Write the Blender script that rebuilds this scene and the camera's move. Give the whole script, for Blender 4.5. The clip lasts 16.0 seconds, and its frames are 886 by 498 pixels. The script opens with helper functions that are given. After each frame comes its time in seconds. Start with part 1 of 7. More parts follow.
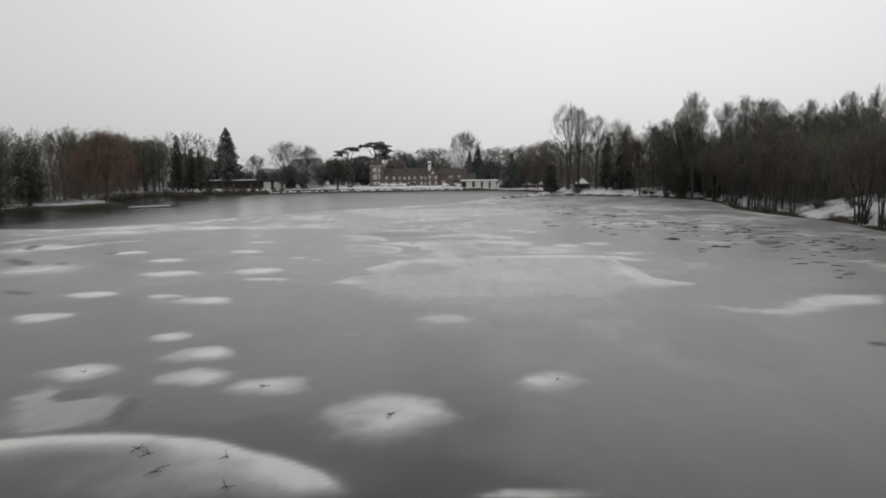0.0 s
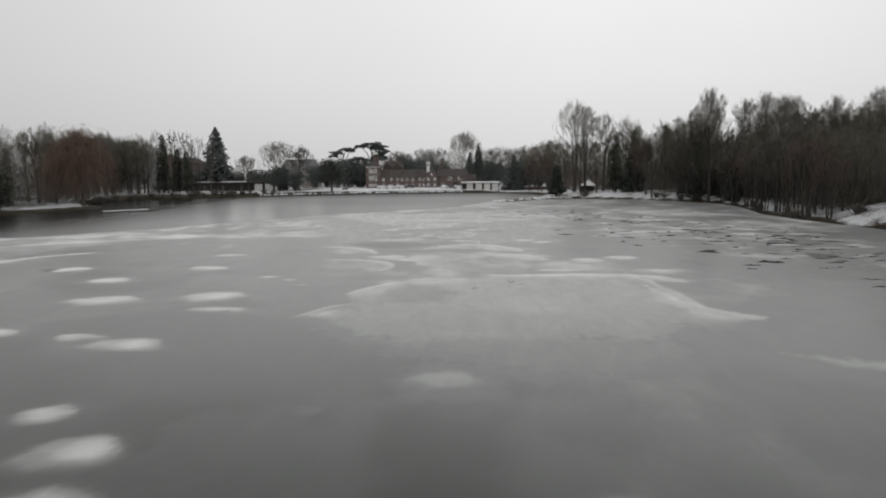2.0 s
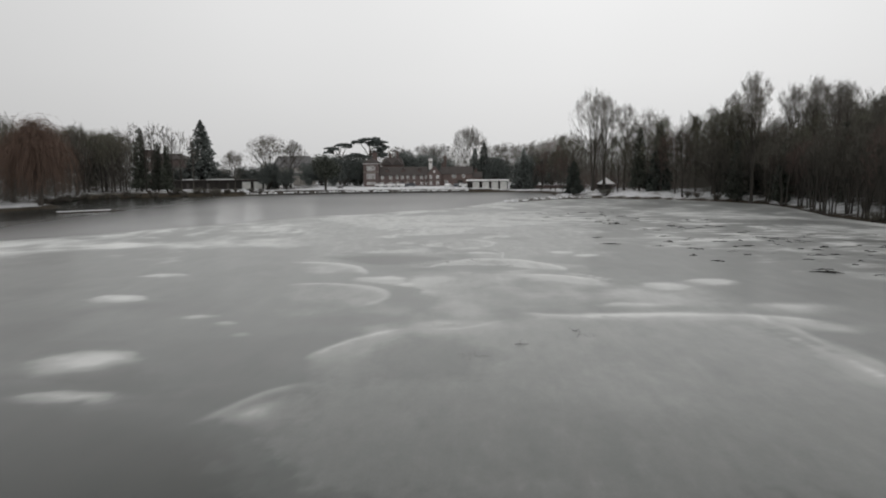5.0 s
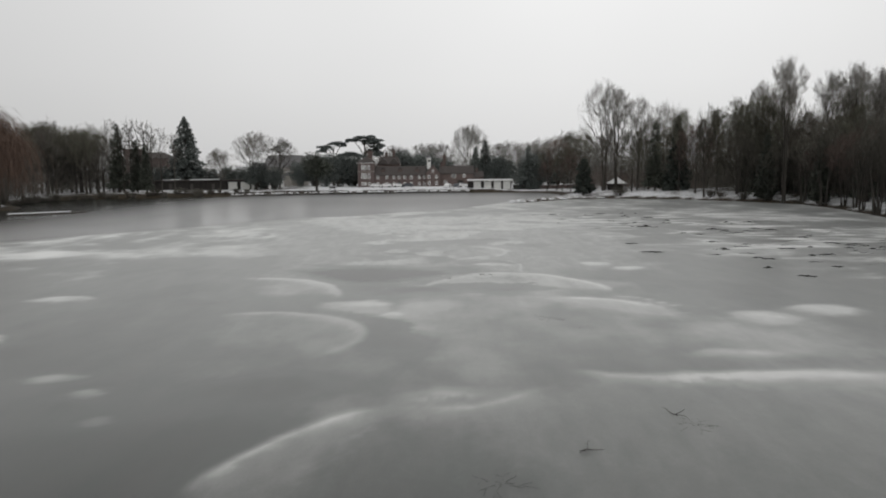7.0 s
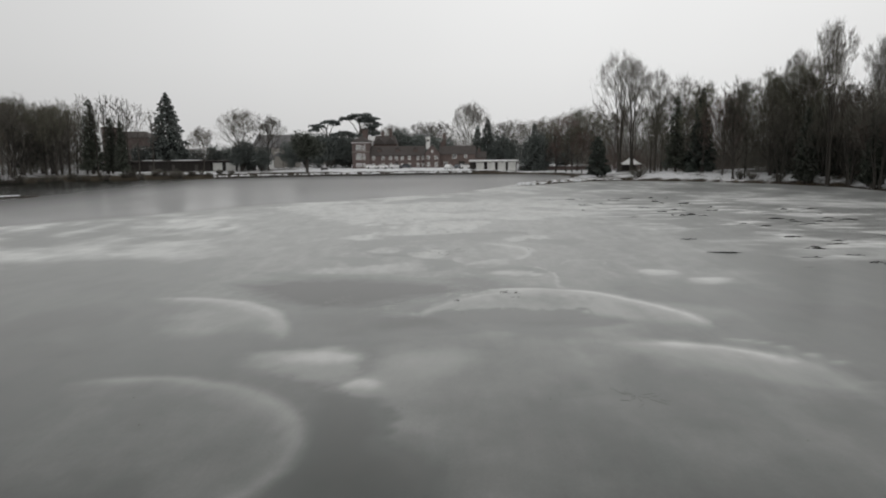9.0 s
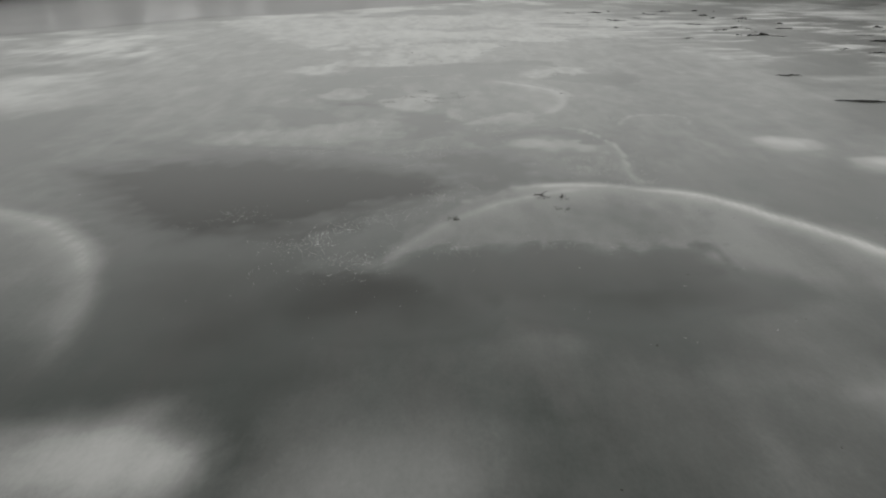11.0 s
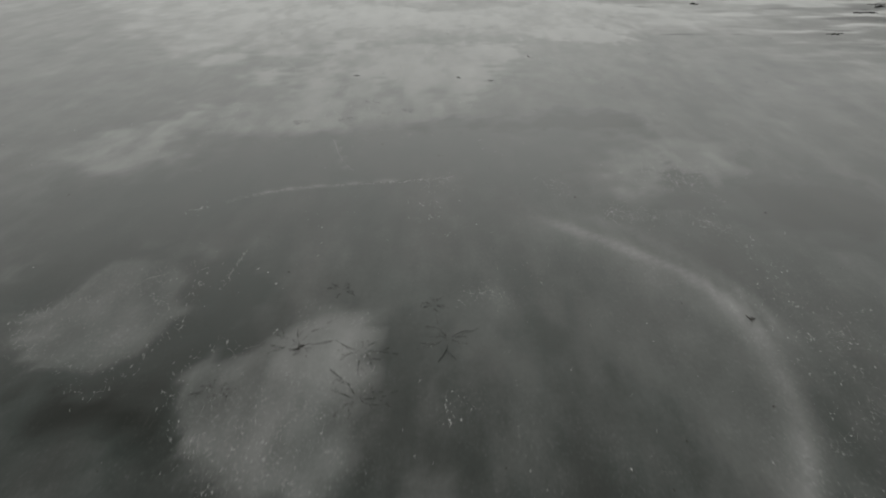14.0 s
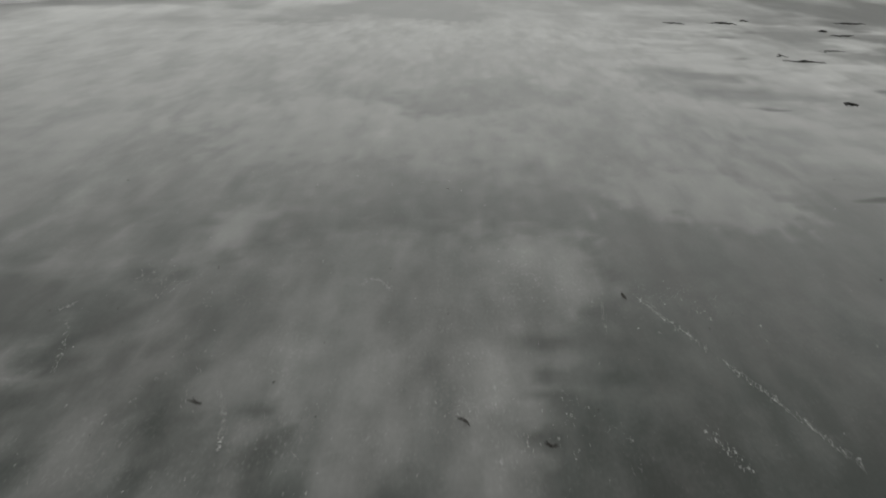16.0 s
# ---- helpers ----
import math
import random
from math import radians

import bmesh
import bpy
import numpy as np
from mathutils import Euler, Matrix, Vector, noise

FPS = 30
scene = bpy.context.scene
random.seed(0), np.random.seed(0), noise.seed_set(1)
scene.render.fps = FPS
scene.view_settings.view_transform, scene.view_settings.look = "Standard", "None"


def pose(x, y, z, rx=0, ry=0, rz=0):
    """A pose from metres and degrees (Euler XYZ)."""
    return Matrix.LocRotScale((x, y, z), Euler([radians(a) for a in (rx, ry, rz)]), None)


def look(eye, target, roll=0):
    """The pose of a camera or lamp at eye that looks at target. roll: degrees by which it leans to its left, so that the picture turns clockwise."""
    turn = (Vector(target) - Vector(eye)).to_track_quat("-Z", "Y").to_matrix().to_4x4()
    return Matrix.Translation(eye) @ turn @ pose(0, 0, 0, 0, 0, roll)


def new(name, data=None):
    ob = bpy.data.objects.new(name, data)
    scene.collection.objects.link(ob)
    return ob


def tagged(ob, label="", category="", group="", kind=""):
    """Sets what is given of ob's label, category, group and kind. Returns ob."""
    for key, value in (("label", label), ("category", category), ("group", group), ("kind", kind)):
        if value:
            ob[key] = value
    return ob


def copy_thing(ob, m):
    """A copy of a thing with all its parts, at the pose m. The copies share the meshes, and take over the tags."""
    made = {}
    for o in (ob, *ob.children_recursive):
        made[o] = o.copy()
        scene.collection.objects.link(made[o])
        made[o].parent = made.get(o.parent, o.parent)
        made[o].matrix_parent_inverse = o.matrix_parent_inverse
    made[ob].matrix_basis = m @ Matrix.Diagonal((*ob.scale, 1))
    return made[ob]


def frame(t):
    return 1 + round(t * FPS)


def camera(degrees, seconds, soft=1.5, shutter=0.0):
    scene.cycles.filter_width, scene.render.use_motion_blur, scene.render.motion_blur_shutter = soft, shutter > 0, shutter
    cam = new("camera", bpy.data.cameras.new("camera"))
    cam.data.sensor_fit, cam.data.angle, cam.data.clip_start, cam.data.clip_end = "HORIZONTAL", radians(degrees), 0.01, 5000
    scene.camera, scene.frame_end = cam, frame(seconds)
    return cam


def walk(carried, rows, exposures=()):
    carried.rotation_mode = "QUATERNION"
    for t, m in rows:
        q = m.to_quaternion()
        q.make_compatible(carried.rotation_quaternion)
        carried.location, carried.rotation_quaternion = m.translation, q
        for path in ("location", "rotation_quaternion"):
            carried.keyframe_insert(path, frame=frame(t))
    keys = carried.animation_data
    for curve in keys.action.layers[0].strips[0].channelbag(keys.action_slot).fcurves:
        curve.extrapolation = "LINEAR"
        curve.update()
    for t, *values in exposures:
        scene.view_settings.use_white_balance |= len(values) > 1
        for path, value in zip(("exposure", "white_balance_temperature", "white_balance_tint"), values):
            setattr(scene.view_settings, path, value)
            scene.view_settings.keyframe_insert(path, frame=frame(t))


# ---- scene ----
cam = camera(65.0, 16.0, soft=2.0, shutter=0.16)
PATH = [
    (0, (0.707, 0.71, 9.29), (0.685, 2.696, 9.054), -0.5),
    (0.5, (0.7, 3.352, 9.37), (0.678, 5.338, 9.135), -0.7),
    (1, (0.598, 6.205, 9.396), (0.577, 8.191, 9.16), -0.6),
    (1.5, (0.52, 9.411, 9.294), (0.501, 11.397, 9.059), -0.5),
    (2, (0.596, 12.936, 9.212), (0.576, 14.922, 8.98), -0.5),
    (2.5, (0.573, 16.532, 9.016), (0.552, 18.519, 8.786), -0.5),
    (3, (0.504, 20.254, 8.763), (0.482, 22.24, 8.533), -0.4),
    (3.5, (0.364, 23.586, 8.615), (0.34, 25.573, 8.385), -0.5),
    (4, (-0.159, 26.724, 8.671), (-0.18, 28.71, 8.44), -0.6),
    (4.2, (-0.313, 28.043, 8.637), (-0.336, 30.029, 8.401), -0.4),
    (6.5, (-0.997, 44.85, 7.367), (-1.015, 46.837, 7.14), -0.5),
    (7, (-1.0, 48.403, 7.18), (-1.018, 50.39, 6.953), -0.5),
    (7.5, (-1.11, 51.942, 7.041), (-1.128, 53.929, 6.812), -0.5),
    (8, (-1.147, 55.784, 6.845), (-1.165, 57.771, 6.618), -0.5),
    (8.5, (-1.239, 59.453, 6.709), (-1.257, 61.439, 6.477), -0.5),
    (9, (-1.333, 63.402, 6.598), (-1.35, 65.383, 6.32), -0.5),
    (9.5, (-1.348, 66.989, 6.388), (-1.365, 68.955, 6.018), -0.4),
    (9.7, (-1.337, 68.499, 6.266), (-1.355, 70.454, 5.844), -0.4),
    (11.8, (-1.073, 84.488, 5.566), (-1.061, 86.266, 4.65), -0.2),
    (12, (-1.004, 86.002, 5.543), (-0.99, 87.772, 4.612), -0.2),
    (12.5, (-0.816, 89.61, 5.516), (-0.807, 91.377, 4.578), -0.2),
    (13, (-0.73, 93.541, 5.582), (-0.716, 95.306, 4.642), 0.1),
    (13.5, (-0.708, 97.061, 5.634), (-0.688, 98.829, 4.698), 0.5),
    (14, (-0.764, 101.026, 5.771), (-0.728, 102.795, 4.837), 0.5),
    (14.5, (-0.629, 104.874, 5.796), (-0.592, 106.644, 4.865), 0.8),
    (15, (-0.497, 109.0, 5.77), (-0.46, 110.774, 4.848), 1.0),
    (15.5, (-0.357, 112.988, 5.736), (-0.321, 114.767, 4.821), 1.4),
    (16, (-0.221, 117.281, 5.839), (-0.204, 119.064, 4.933), 2.0),
]
walk(cam, [(t, look(eye, target, roll)) for t, eye, target, roll in PATH],
     [(0, 0.0, 6540, 9.5), (9.0, 0.0, 6550, 9.0), (11.8, 0.0, 6640, 7.0), (16, 0.0, 6630, 7.0)])

# ---- world and sun: a closed winter overcast ----
world = bpy.data.worlds.new("overcast")
scene.world = world
world.use_nodes = True
wn, wl = world.node_tree.nodes, world.node_tree.links
wn.clear()
w_out = wn.new("ShaderNodeOutputWorld")
w_bg = wn.new("ShaderNodeBackground")
w_sky = wn.new("ShaderNodeTexSky")
w_sky.sky_type = "NISHITA"
w_sky.sun_disc = False
w_sky.sun_elevation, w_sky.sun_rotation = radians(40), radians(190)
w_sky.dust_density, w_sky.air_density = 5.0, 1.0
w_tc = wn.new("ShaderNodeTexCoord")
w_sep = wn.new("ShaderNodeSeparateXYZ")
w_ramp = wn.new("ShaderNodeValToRGB")
w_ramp.color_ramp.elements[0].position, w_ramp.color_ramp.elements[0].color = 0.0, (6.0, 6.0, 6.05, 1)
w_ramp.color_ramp.elements[1].position, w_ramp.color_ramp.elements[1].color = 1.0, (4.4, 4.4, 4.45, 1)
for w_at, w_level in ((0.12, 7.15), (0.24, 7.8), (0.38, 11.0), (0.52, 10.0), (0.72, 5.4)):
    w_ramp.color_ramp.elements.new(w_at).color = (w_level, w_level, w_level * 1.006, 1)
w_cloud = wn.new("ShaderNodeTexNoise")
w_cloud.inputs["Scale"].default_value = 1.6
w_cloud.inputs["Detail"].default_value = 3
w_map = wn.new("ShaderNodeMapRange")
w_map.inputs["To Min"].default_value, w_map.inputs["To Max"].default_value = 0.90, 1.10
w_mul = wn.new("ShaderNodeMix")
w_mul.data_type, w_mul.blend_type = "RGBA", "MULTIPLY"
w_mul.inputs[0].default_value = 1.0
w_mix = wn.new("ShaderNodeMix")
w_mix.data_type = "RGBA"
w_mix.inputs[0].default_value = 0.985
wl.new(w_tc.outputs["Generated"], w_sep.inputs[0])
wl.new(w_sep.outputs["Z"], w_ramp.inputs[0])
wl.new(w_tc.outputs["Generated"], w_cloud.inputs["Vector"])
wl.new(w_cloud.outputs["Fac"], w_map.inputs["Value"])
wl.new(w_ramp.outputs["Color"], w_mul.inputs[6])
wl.new(w_map.outputs["Result"], w_mul.inputs[7])
wl.new(w_sky.outputs["Color"], w_mix.inputs[6])
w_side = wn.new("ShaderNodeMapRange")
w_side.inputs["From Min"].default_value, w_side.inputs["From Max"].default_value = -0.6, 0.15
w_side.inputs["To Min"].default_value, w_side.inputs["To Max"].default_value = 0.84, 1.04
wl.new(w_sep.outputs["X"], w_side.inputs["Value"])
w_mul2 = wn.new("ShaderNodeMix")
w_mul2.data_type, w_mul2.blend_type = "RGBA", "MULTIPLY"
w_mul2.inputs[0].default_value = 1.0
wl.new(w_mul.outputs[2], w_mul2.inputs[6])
w_ahead = wn.new("ShaderNodeMapRange")
w_ahead.inputs["From Min"].default_value, w_ahead.inputs["From Max"].default_value = 0.3, 0.95
w_ahead.inputs["To Min"].default_value, w_ahead.inputs["To Max"].default_value = 0.82, 1.08
wl.new(w_sep.outputs["Y"], w_ahead.inputs["Value"])
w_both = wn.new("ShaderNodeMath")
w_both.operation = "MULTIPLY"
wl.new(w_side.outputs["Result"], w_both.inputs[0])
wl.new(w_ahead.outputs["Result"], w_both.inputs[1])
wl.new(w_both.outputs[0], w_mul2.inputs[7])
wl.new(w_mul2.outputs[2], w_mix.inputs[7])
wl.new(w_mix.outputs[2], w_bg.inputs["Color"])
w_bg.inputs["Strength"].default_value = 0.1
wl.new(w_bg.outputs[0], w_out.inputs[0])

sun_data = bpy.data.lights.new("sun", "SUN")
sun_data.energy, sun_data.angle, sun_data.color = 0.5, radians(60), (1.0, 0.98, 0.96)
sun = new("sun", sun_data)
sun.matrix_world = pose(0, 0, 60, 50, 0, 10)

# ---- materials ----
def material(name, rough=0.8, spec=0.3):
    m = bpy.data.materials.new(name)
    m.use_nodes = True
    b = m.node_tree.nodes["Principled BSDF"]
    b.inputs["Roughness"].default_value = rough
    b.inputs["Specular IOR Level"].default_value = spec
    return m, m.node_tree.nodes, m.node_tree.links, b


def noise_node(n, l, scale, detail=4, rough=0.55, vec=None, stretch=None):
    tc = n.new("ShaderNodeTexCoord")
    t = n.new("ShaderNodeTexNoise")
    t.inputs["Scale"].default_value, t.inputs["Detail"].default_value = scale, detail
    t.inputs["Roughness"].default_value = rough
    src = tc.outputs["Object"]
    if stretch:
        mp = n.new("ShaderNodeMapping")
        mp.inputs["Scale"].default_value = stretch
        l.new(src, mp.inputs["Vector"])
        src = mp.outputs[0]
    l.new(src, t.inputs["Vector"])
    return t.outputs["Fac"]


def ramp_node(n, l, src, stops):
    r = n.new("ShaderNodeValToRGB")
    e = r.color_ramp.elements
    while len(e) < len(stops):
        e.new(0.5)
    for k, (p, c) in enumerate(stops):
        e[k].position, e[k].color = p, (*c, 1)
    l.new(src, r.inputs[0])
    return r.outputs["Color"]


def grey_ramp(n, l, src, lo, hi, a=0.0, b=1.0):
    m = n.new("ShaderNodeMapRange")
    m.inputs["From Min"].default_value, m.inputs["From Max"].default_value = lo, hi
    m.inputs["To Min"].default_value, m.inputs["To Max"].default_value = a, b
    l.new(src, m.inputs["Value"])
    return m.outputs["Result"]


def calc(n, l, op, a, b):
    m = n.new("ShaderNodeMath")
    m.operation = op
    for k, v in enumerate((a, b)):
        if isinstance(v, (int, float)):
            m.inputs[k].default_value = v
        else:
            l.new(v, m.inputs[k])
    return m.outputs[0]


def mix_col(n, l, fac, a, b, blend="MIX"):
    m = n.new("ShaderNodeMix")
    m.data_type, m.blend_type = "RGBA", blend
    for k, v in ((0, fac), (6, a), (7, b)):
        if isinstance(v, (int, float)):
            m.inputs[k].default_value = v
        elif isinstance(v, tuple):
            m.inputs[k].default_value = (*v, 1)
        else:
            l.new(v, m.inputs[k])
    return m.outputs[2]


def bump(n, l, b, height, strength, dist=0.02):
    bp = n.new("ShaderNodeBump")
    bp.inputs["Strength"].default_value, bp.inputs["Distance"].default_value = strength, dist
    l.new(height, bp.inputs["Height"])
    l.new(bp.outputs[0], b.inputs["Normal"])


def surface(name, dark, light, scale, rough=0.8, spec=0.3, stretch=None, vary=0.0, bumpy=0.3, dist=0.02):
    """Two-scale mottled surface, optionally varied from object to object."""
    m, n, l, b = material(name, rough, spec)
    big = noise_node(n, l, scale, 5, 0.6, stretch=stretch)
    fine = noise_node(n, l, scale * 9, 3, 0.6, stretch=stretch)
    f = calc(n, l, "ADD", calc(n, l, "MULTIPLY", big, 0.65), calc(n, l, "MULTIPLY", fine, 0.35))
    col = ramp_node(n, l, f, [(0.32, dark), (0.68, light)])
    if vary:
        oi = n.new("ShaderNodeObjectInfo")
        k = grey_ramp(n, l, oi.outputs["Random"], 0, 1, 1 - vary, 1 + vary)
        hsv = n.new("ShaderNodeHueSaturation")
        l.new(k, hsv.inputs["Value"])
        l.new(col, hsv.inputs["Color"])
        col = hsv.outputs[0]
    l.new(col, b.inputs["Base Color"])
    if bumpy:
        bump(n, l, b, f, bumpy, dist)
    return m


BARK = surface("bark", (0.036, 0.032, 0.028), (0.085, 0.077, 0.067), 1.5, stretch=(1, 1, 0.25), vary=0.3)
# Haze is put into the twig colours: darkest near, paler with distance.
TWIG = surface("twigs", (0.09, 0.082, 0.071), (0.16, 0.148, 0.13), 0.4, vary=0.3, bumpy=0)
TWIG_DARK = surface("dark_wood_twigs", (0.072, 0.068, 0.057), (0.14, 0.132, 0.112), 0.4, vary=0.3, bumpy=0)
TWIG_OLIVE = surface("dark_olive_twigs", (0.074, 0.073, 0.056), (0.145, 0.143, 0.11), 0.4, vary=0.3, bumpy=0)
NEEDLE_DARK = surface("dark_conifer_needles", (0.030, 0.036, 0.031), (0.066, 0.076, 0.066), 0.9, 0.7, 0.2, vary=0.25, bumpy=0)
# Palest twig colour, carrying the distance haze of the far trees.
TWIG_HAZY = surface("haze_paled_twigs", (0.14, 0.133, 0.122), (0.23, 0.22, 0.203), 0.4, vary=0.15, bumpy=0)
TWIG_GREEN = surface("greenish_twigs", (0.09, 0.086, 0.066), (0.16, 0.153, 0.12), 0.4, vary=0.25, bumpy=0)
TWIG_RED = surface("willow_withies", (0.115, 0.077, 0.06), (0.20, 0.135, 0.105), 0.5, vary=0.15, bumpy=0)
TWIG_MAROON = surface("maroon_twigs", (0.082, 0.06, 0.052), (0.15, 0.111, 0.098), 0.4, vary=0.2, bumpy=0)
# Evergreen colours lifted to stand in for haze, most on the far needles.
IVY = surface("ivy_leaves", (0.04, 0.046, 0.036), (0.09, 0.10, 0.078), 1.2, 0.5, 0.4, vary=0.3, bumpy=0)
NEEDLE_HAZY = surface("hazed_conifer_needles", (0.078, 0.088, 0.083), (0.125, 0.14, 0.132), 0.9, 0.7, 0.2, vary=0.25, bumpy=0)
CEDAR_HAZY = surface("hazed_cedar_needles", (0.09, 0.103, 0.10), (0.16, 0.18, 0.172), 0.8, 0.7, 0.2, vary=0.1, bumpy=0)
REED = surface("dead_reed", (0.10, 0.075, 0.05), (0.26, 0.20, 0.14), 1.5, vary=0.2, bumpy=0)
SNOW = surface("snow", (0.70, 0.71, 0.73), (0.85, 0.86, 0.87), 0.8, 0.75, 0.2, bumpy=0.5, dist=0.05)
BRICK = surface("old_red_brick", (0.092, 0.071, 0.067), (0.15, 0.118, 0.111), 0.7, 0.85, 0.2)
BRICK_DARK = surface("dark_brick", (0.095, 0.073, 0.067), (0.155, 0.12, 0.11), 0.7, 0.85, 0.2)
TILE = surface("clay_roof_tiles", (0.062, 0.055, 0.052), (0.105, 0.094, 0.09), 0.9, 0.85, 0.2, stretch=(1, 1, 4))
SLATE = surface("slate_roof", (0.10, 0.10, 0.105), (0.19, 0.185, 0.185), 0.6, 0.7, 0.3)
STONE = surface("grey_stone", (0.20, 0.19, 0.175), (0.34, 0.325, 0.30), 0.7, 0.85, 0.2)
WETSTONE = surface("dark_wet_stone", (0.05, 0.048, 0.044), (0.14, 0.132, 0.12), 1.2, 0.6, 0.3)
WHITE = surface("white_paint", (0.66, 0.66, 0.64), (0.80, 0.80, 0.79), 0.9, 0.55, 0.4, bumpy=0.05)
CREAM = surface("weathered_white_panel", (0.50, 0.50, 0.48), (0.68, 0.68, 0.66), 0.7, 0.6, 0.3, bumpy=0.1)
DARKWOOD = surface("dark_stained_timber", (0.017, 0.015, 0.014), (0.042, 0.037, 0.033), 1.5, 0.7, 0.3, stretch=(1, 1, 0.2))
CANVAS = surface("white_canvas", (0.72, 0.72, 0.72), (0.84, 0.84, 0.83), 0.6, 0.8, 0.2, bumpy=0.1)
CARWHITE = surface("white_car_paint", (0.72, 0.72, 0.72), (0.8, 0.8, 0.8), 0.5, 0.25, 0.5, bumpy=0)
CARDARK = surface("dark_car_paint", (0.05, 0.055, 0.065), (0.08, 0.085, 0.095), 0.5, 0.25, 0.5, bumpy=0)
RUBBER = surface("tyre_rubber", (0.015, 0.015, 0.015), (0.03, 0.03, 0.03), 3, 0.8, 0.2, bumpy=0)
TWIGDARK = surface("wet_dead_twig", (0.014, 0.012, 0.01), (0.04, 0.034, 0.028), 6, 0.6, 0.3, bumpy=0)
FROSTWHITE = surface("ice_crumbs", (0.45, 0.455, 0.44), (0.78, 0.785, 0.77), 9, 0.4, 0.4, bumpy=0)
# Dark for cracks, and for the painted-in shade on upturned plates.
DARKICE = surface("dark_ice_edge", (0.012, 0.012, 0.011), (0.05, 0.05, 0.046), 4, 0.5, 0.1, bumpy=0)
RIME = surface("rime", (0.40, 0.41, 0.40), (0.66, 0.67, 0.65), 9, 0.7, 0.2, bumpy=0)
for icy in (FROSTWHITE, RIME):
    icy.node_tree.nodes["Principled BSDF"].inputs["Sheen Weight"].default_value = 1.0
    icy.node_tree.nodes["Principled BSDF"].inputs["Sheen Roughness"].default_value = 0.35
WETWOOD = surface("wet_log", (0.03, 0.026, 0.022), (0.085, 0.072, 0.06), 2, 0.6, 0.3)

GLASS, gn, gl, gb = material("window_glass", 0.08, 0.5)
gb.inputs["Base Color"].default_value = (0.025, 0.028, 0.03, 1)
gb.inputs["IOR"].default_value = 1.5

# Ground: thin patchy snow over winter grass and leaf litter.
GROUND, n, l, b = material("snowy_grass", 0.9, 0.2)
big = noise_node(n, l, 0.045, 5, 0.6)
mid = noise_node(n, l, 0.35, 5, 0.65)
fine = noise_node(n, l, 3.0, 3, 0.6)
cover = calc(n, l, "ADD", calc(n, l, "ADD", calc(n, l, "MULTIPLY", big, 0.55), calc(n, l, "MULTIPLY", mid, 0.4)), calc(n, l, "MULTIPLY", fine, 0.25))
grass = ramp_node(n, l, mid, [(0.3, (0.022, 0.019, 0.013)), (0.7, (0.07, 0.056, 0.039))])
snow_c = ramp_node(n, l, fine, [(0.3, (0.62, 0.63, 0.65)), (0.7, (0.82, 0.83, 0.84))])
at = n.new("ShaderNodeAttribute")
at.attribute_name = "snow_cover"
cover = calc(n, l, "ADD", cover, calc(n, l, "SUBTRACT", at.outputs["Fac"], 0.5))
l.new(mix_col(n, l, grey_ramp(n, l, cover, 0.56, 0.68), grass, snow_c), b.inputs["Base Color"])
bump(n, l, b, cover, 0.6, 0.15)

# Lake ice: dark glassy ice under a skin of wind-blown frost.
ICE, n, l, b = material("lake_ice", 0.3, 0.5)
b.inputs["IOR"].default_value = 1.44
b.inputs["Specular Tint"].default_value = (0.97, 1.0, 0.95, 1)
fr = n.new("ShaderNodeAttribute"); fr.attribute_name = "frost"
cl = n.new("ShaderNodeAttribute"); cl.attribute_name = "clear"
ck = n.new("ShaderNodeAttribute"); ck.attribute_name = "crack"
grain = noise_node(n, l, 2.2, 5, 0.7, stretch=(1.0, 0.7, 1))
speck = noise_node(n, l, 14, 4, 0.7, stretch=(1.1, 0.75, 1))
streak = noise_node(n, l, 0.9, 5, 0.65, stretch=(1.8, 0.45, 1))
f0 = calc(n, l, "ADD", fr.outputs["Fac"], calc(n, l, "MULTIPLY", calc(n, l, "SUBTRACT", streak, 0.5), 0.17))
f0 = calc(n, l, "ADD", f0, calc(n, l, "MULTIPLY", calc(n, l, "SUBTRACT", grain, 0.5), 0.11))
fleck = noise_node(n, l, 5.0, 4, 0.65, stretch=(1.3, 0.7, 1))
f0 = calc(n, l, "ADD", f0, calc(n, l, "MULTIPLY", calc(n, l, "SUBTRACT", fleck, 0.5), 0.07))
f0 = calc(n, l, "ADD", f0, calc(n, l, "MULTIPLY", calc(n, l, "SUBTRACT", speck, 0.5), 0.06))
f0 = calc(n, l, "SUBTRACT", f0, calc(n, l, "MULTIPLY", cl.outputs["Fac"], 0.45))
dust = grey_ramp(n, l, noise_node(n, l, 24, 3, 0.7, stretch=(1.0, 0.7, 1)), 0.54, 0.68)
patchy = grey_ramp(n, l, noise_node(n, l, 3.2, 4, 0.7), 0.38, 0.62)
dust_m = calc(n, l, "MULTIPLY", calc(n, l, "MULTIPLY", dust, patchy), ck.outputs["Fac"])
f0 = calc(n, l, "MULTIPLY", f0, grey_ramp(n, l, cl.outputs["Fac"], 0.3, 1.0, 1.0, 0.1))
fm = grey_ramp(n, l, f0, 0.0, 1.0)
mid_f = calc(n, l, "MULTIPLY", fm, calc(n, l, "SUBTRACT", 1.0, fm))
fm = calc(n, l, "ADD", fm, calc(n, l, "MULTIPLY", mid_f, calc(n, l, "MULTIPLY", calc(n, l, "SUBTRACT", speck, 0.5), 0.3)))
tint = ramp_node(n, l, noise_node(n, l, 0.12, 3, 0.5), [(0.35, (0.0085, 0.0165, 0.0125)), (0.65, (0.012, 0.0205, 0.016))])
wash = noise_node(n, l, 0.55, 6, 0.6, stretch=(1.5, 0.5, 1))
tint = mix_col(n, l, grey_ramp(n, l, wash, 0.3, 0.75), tint, (0.020, 0.021, 0.018))
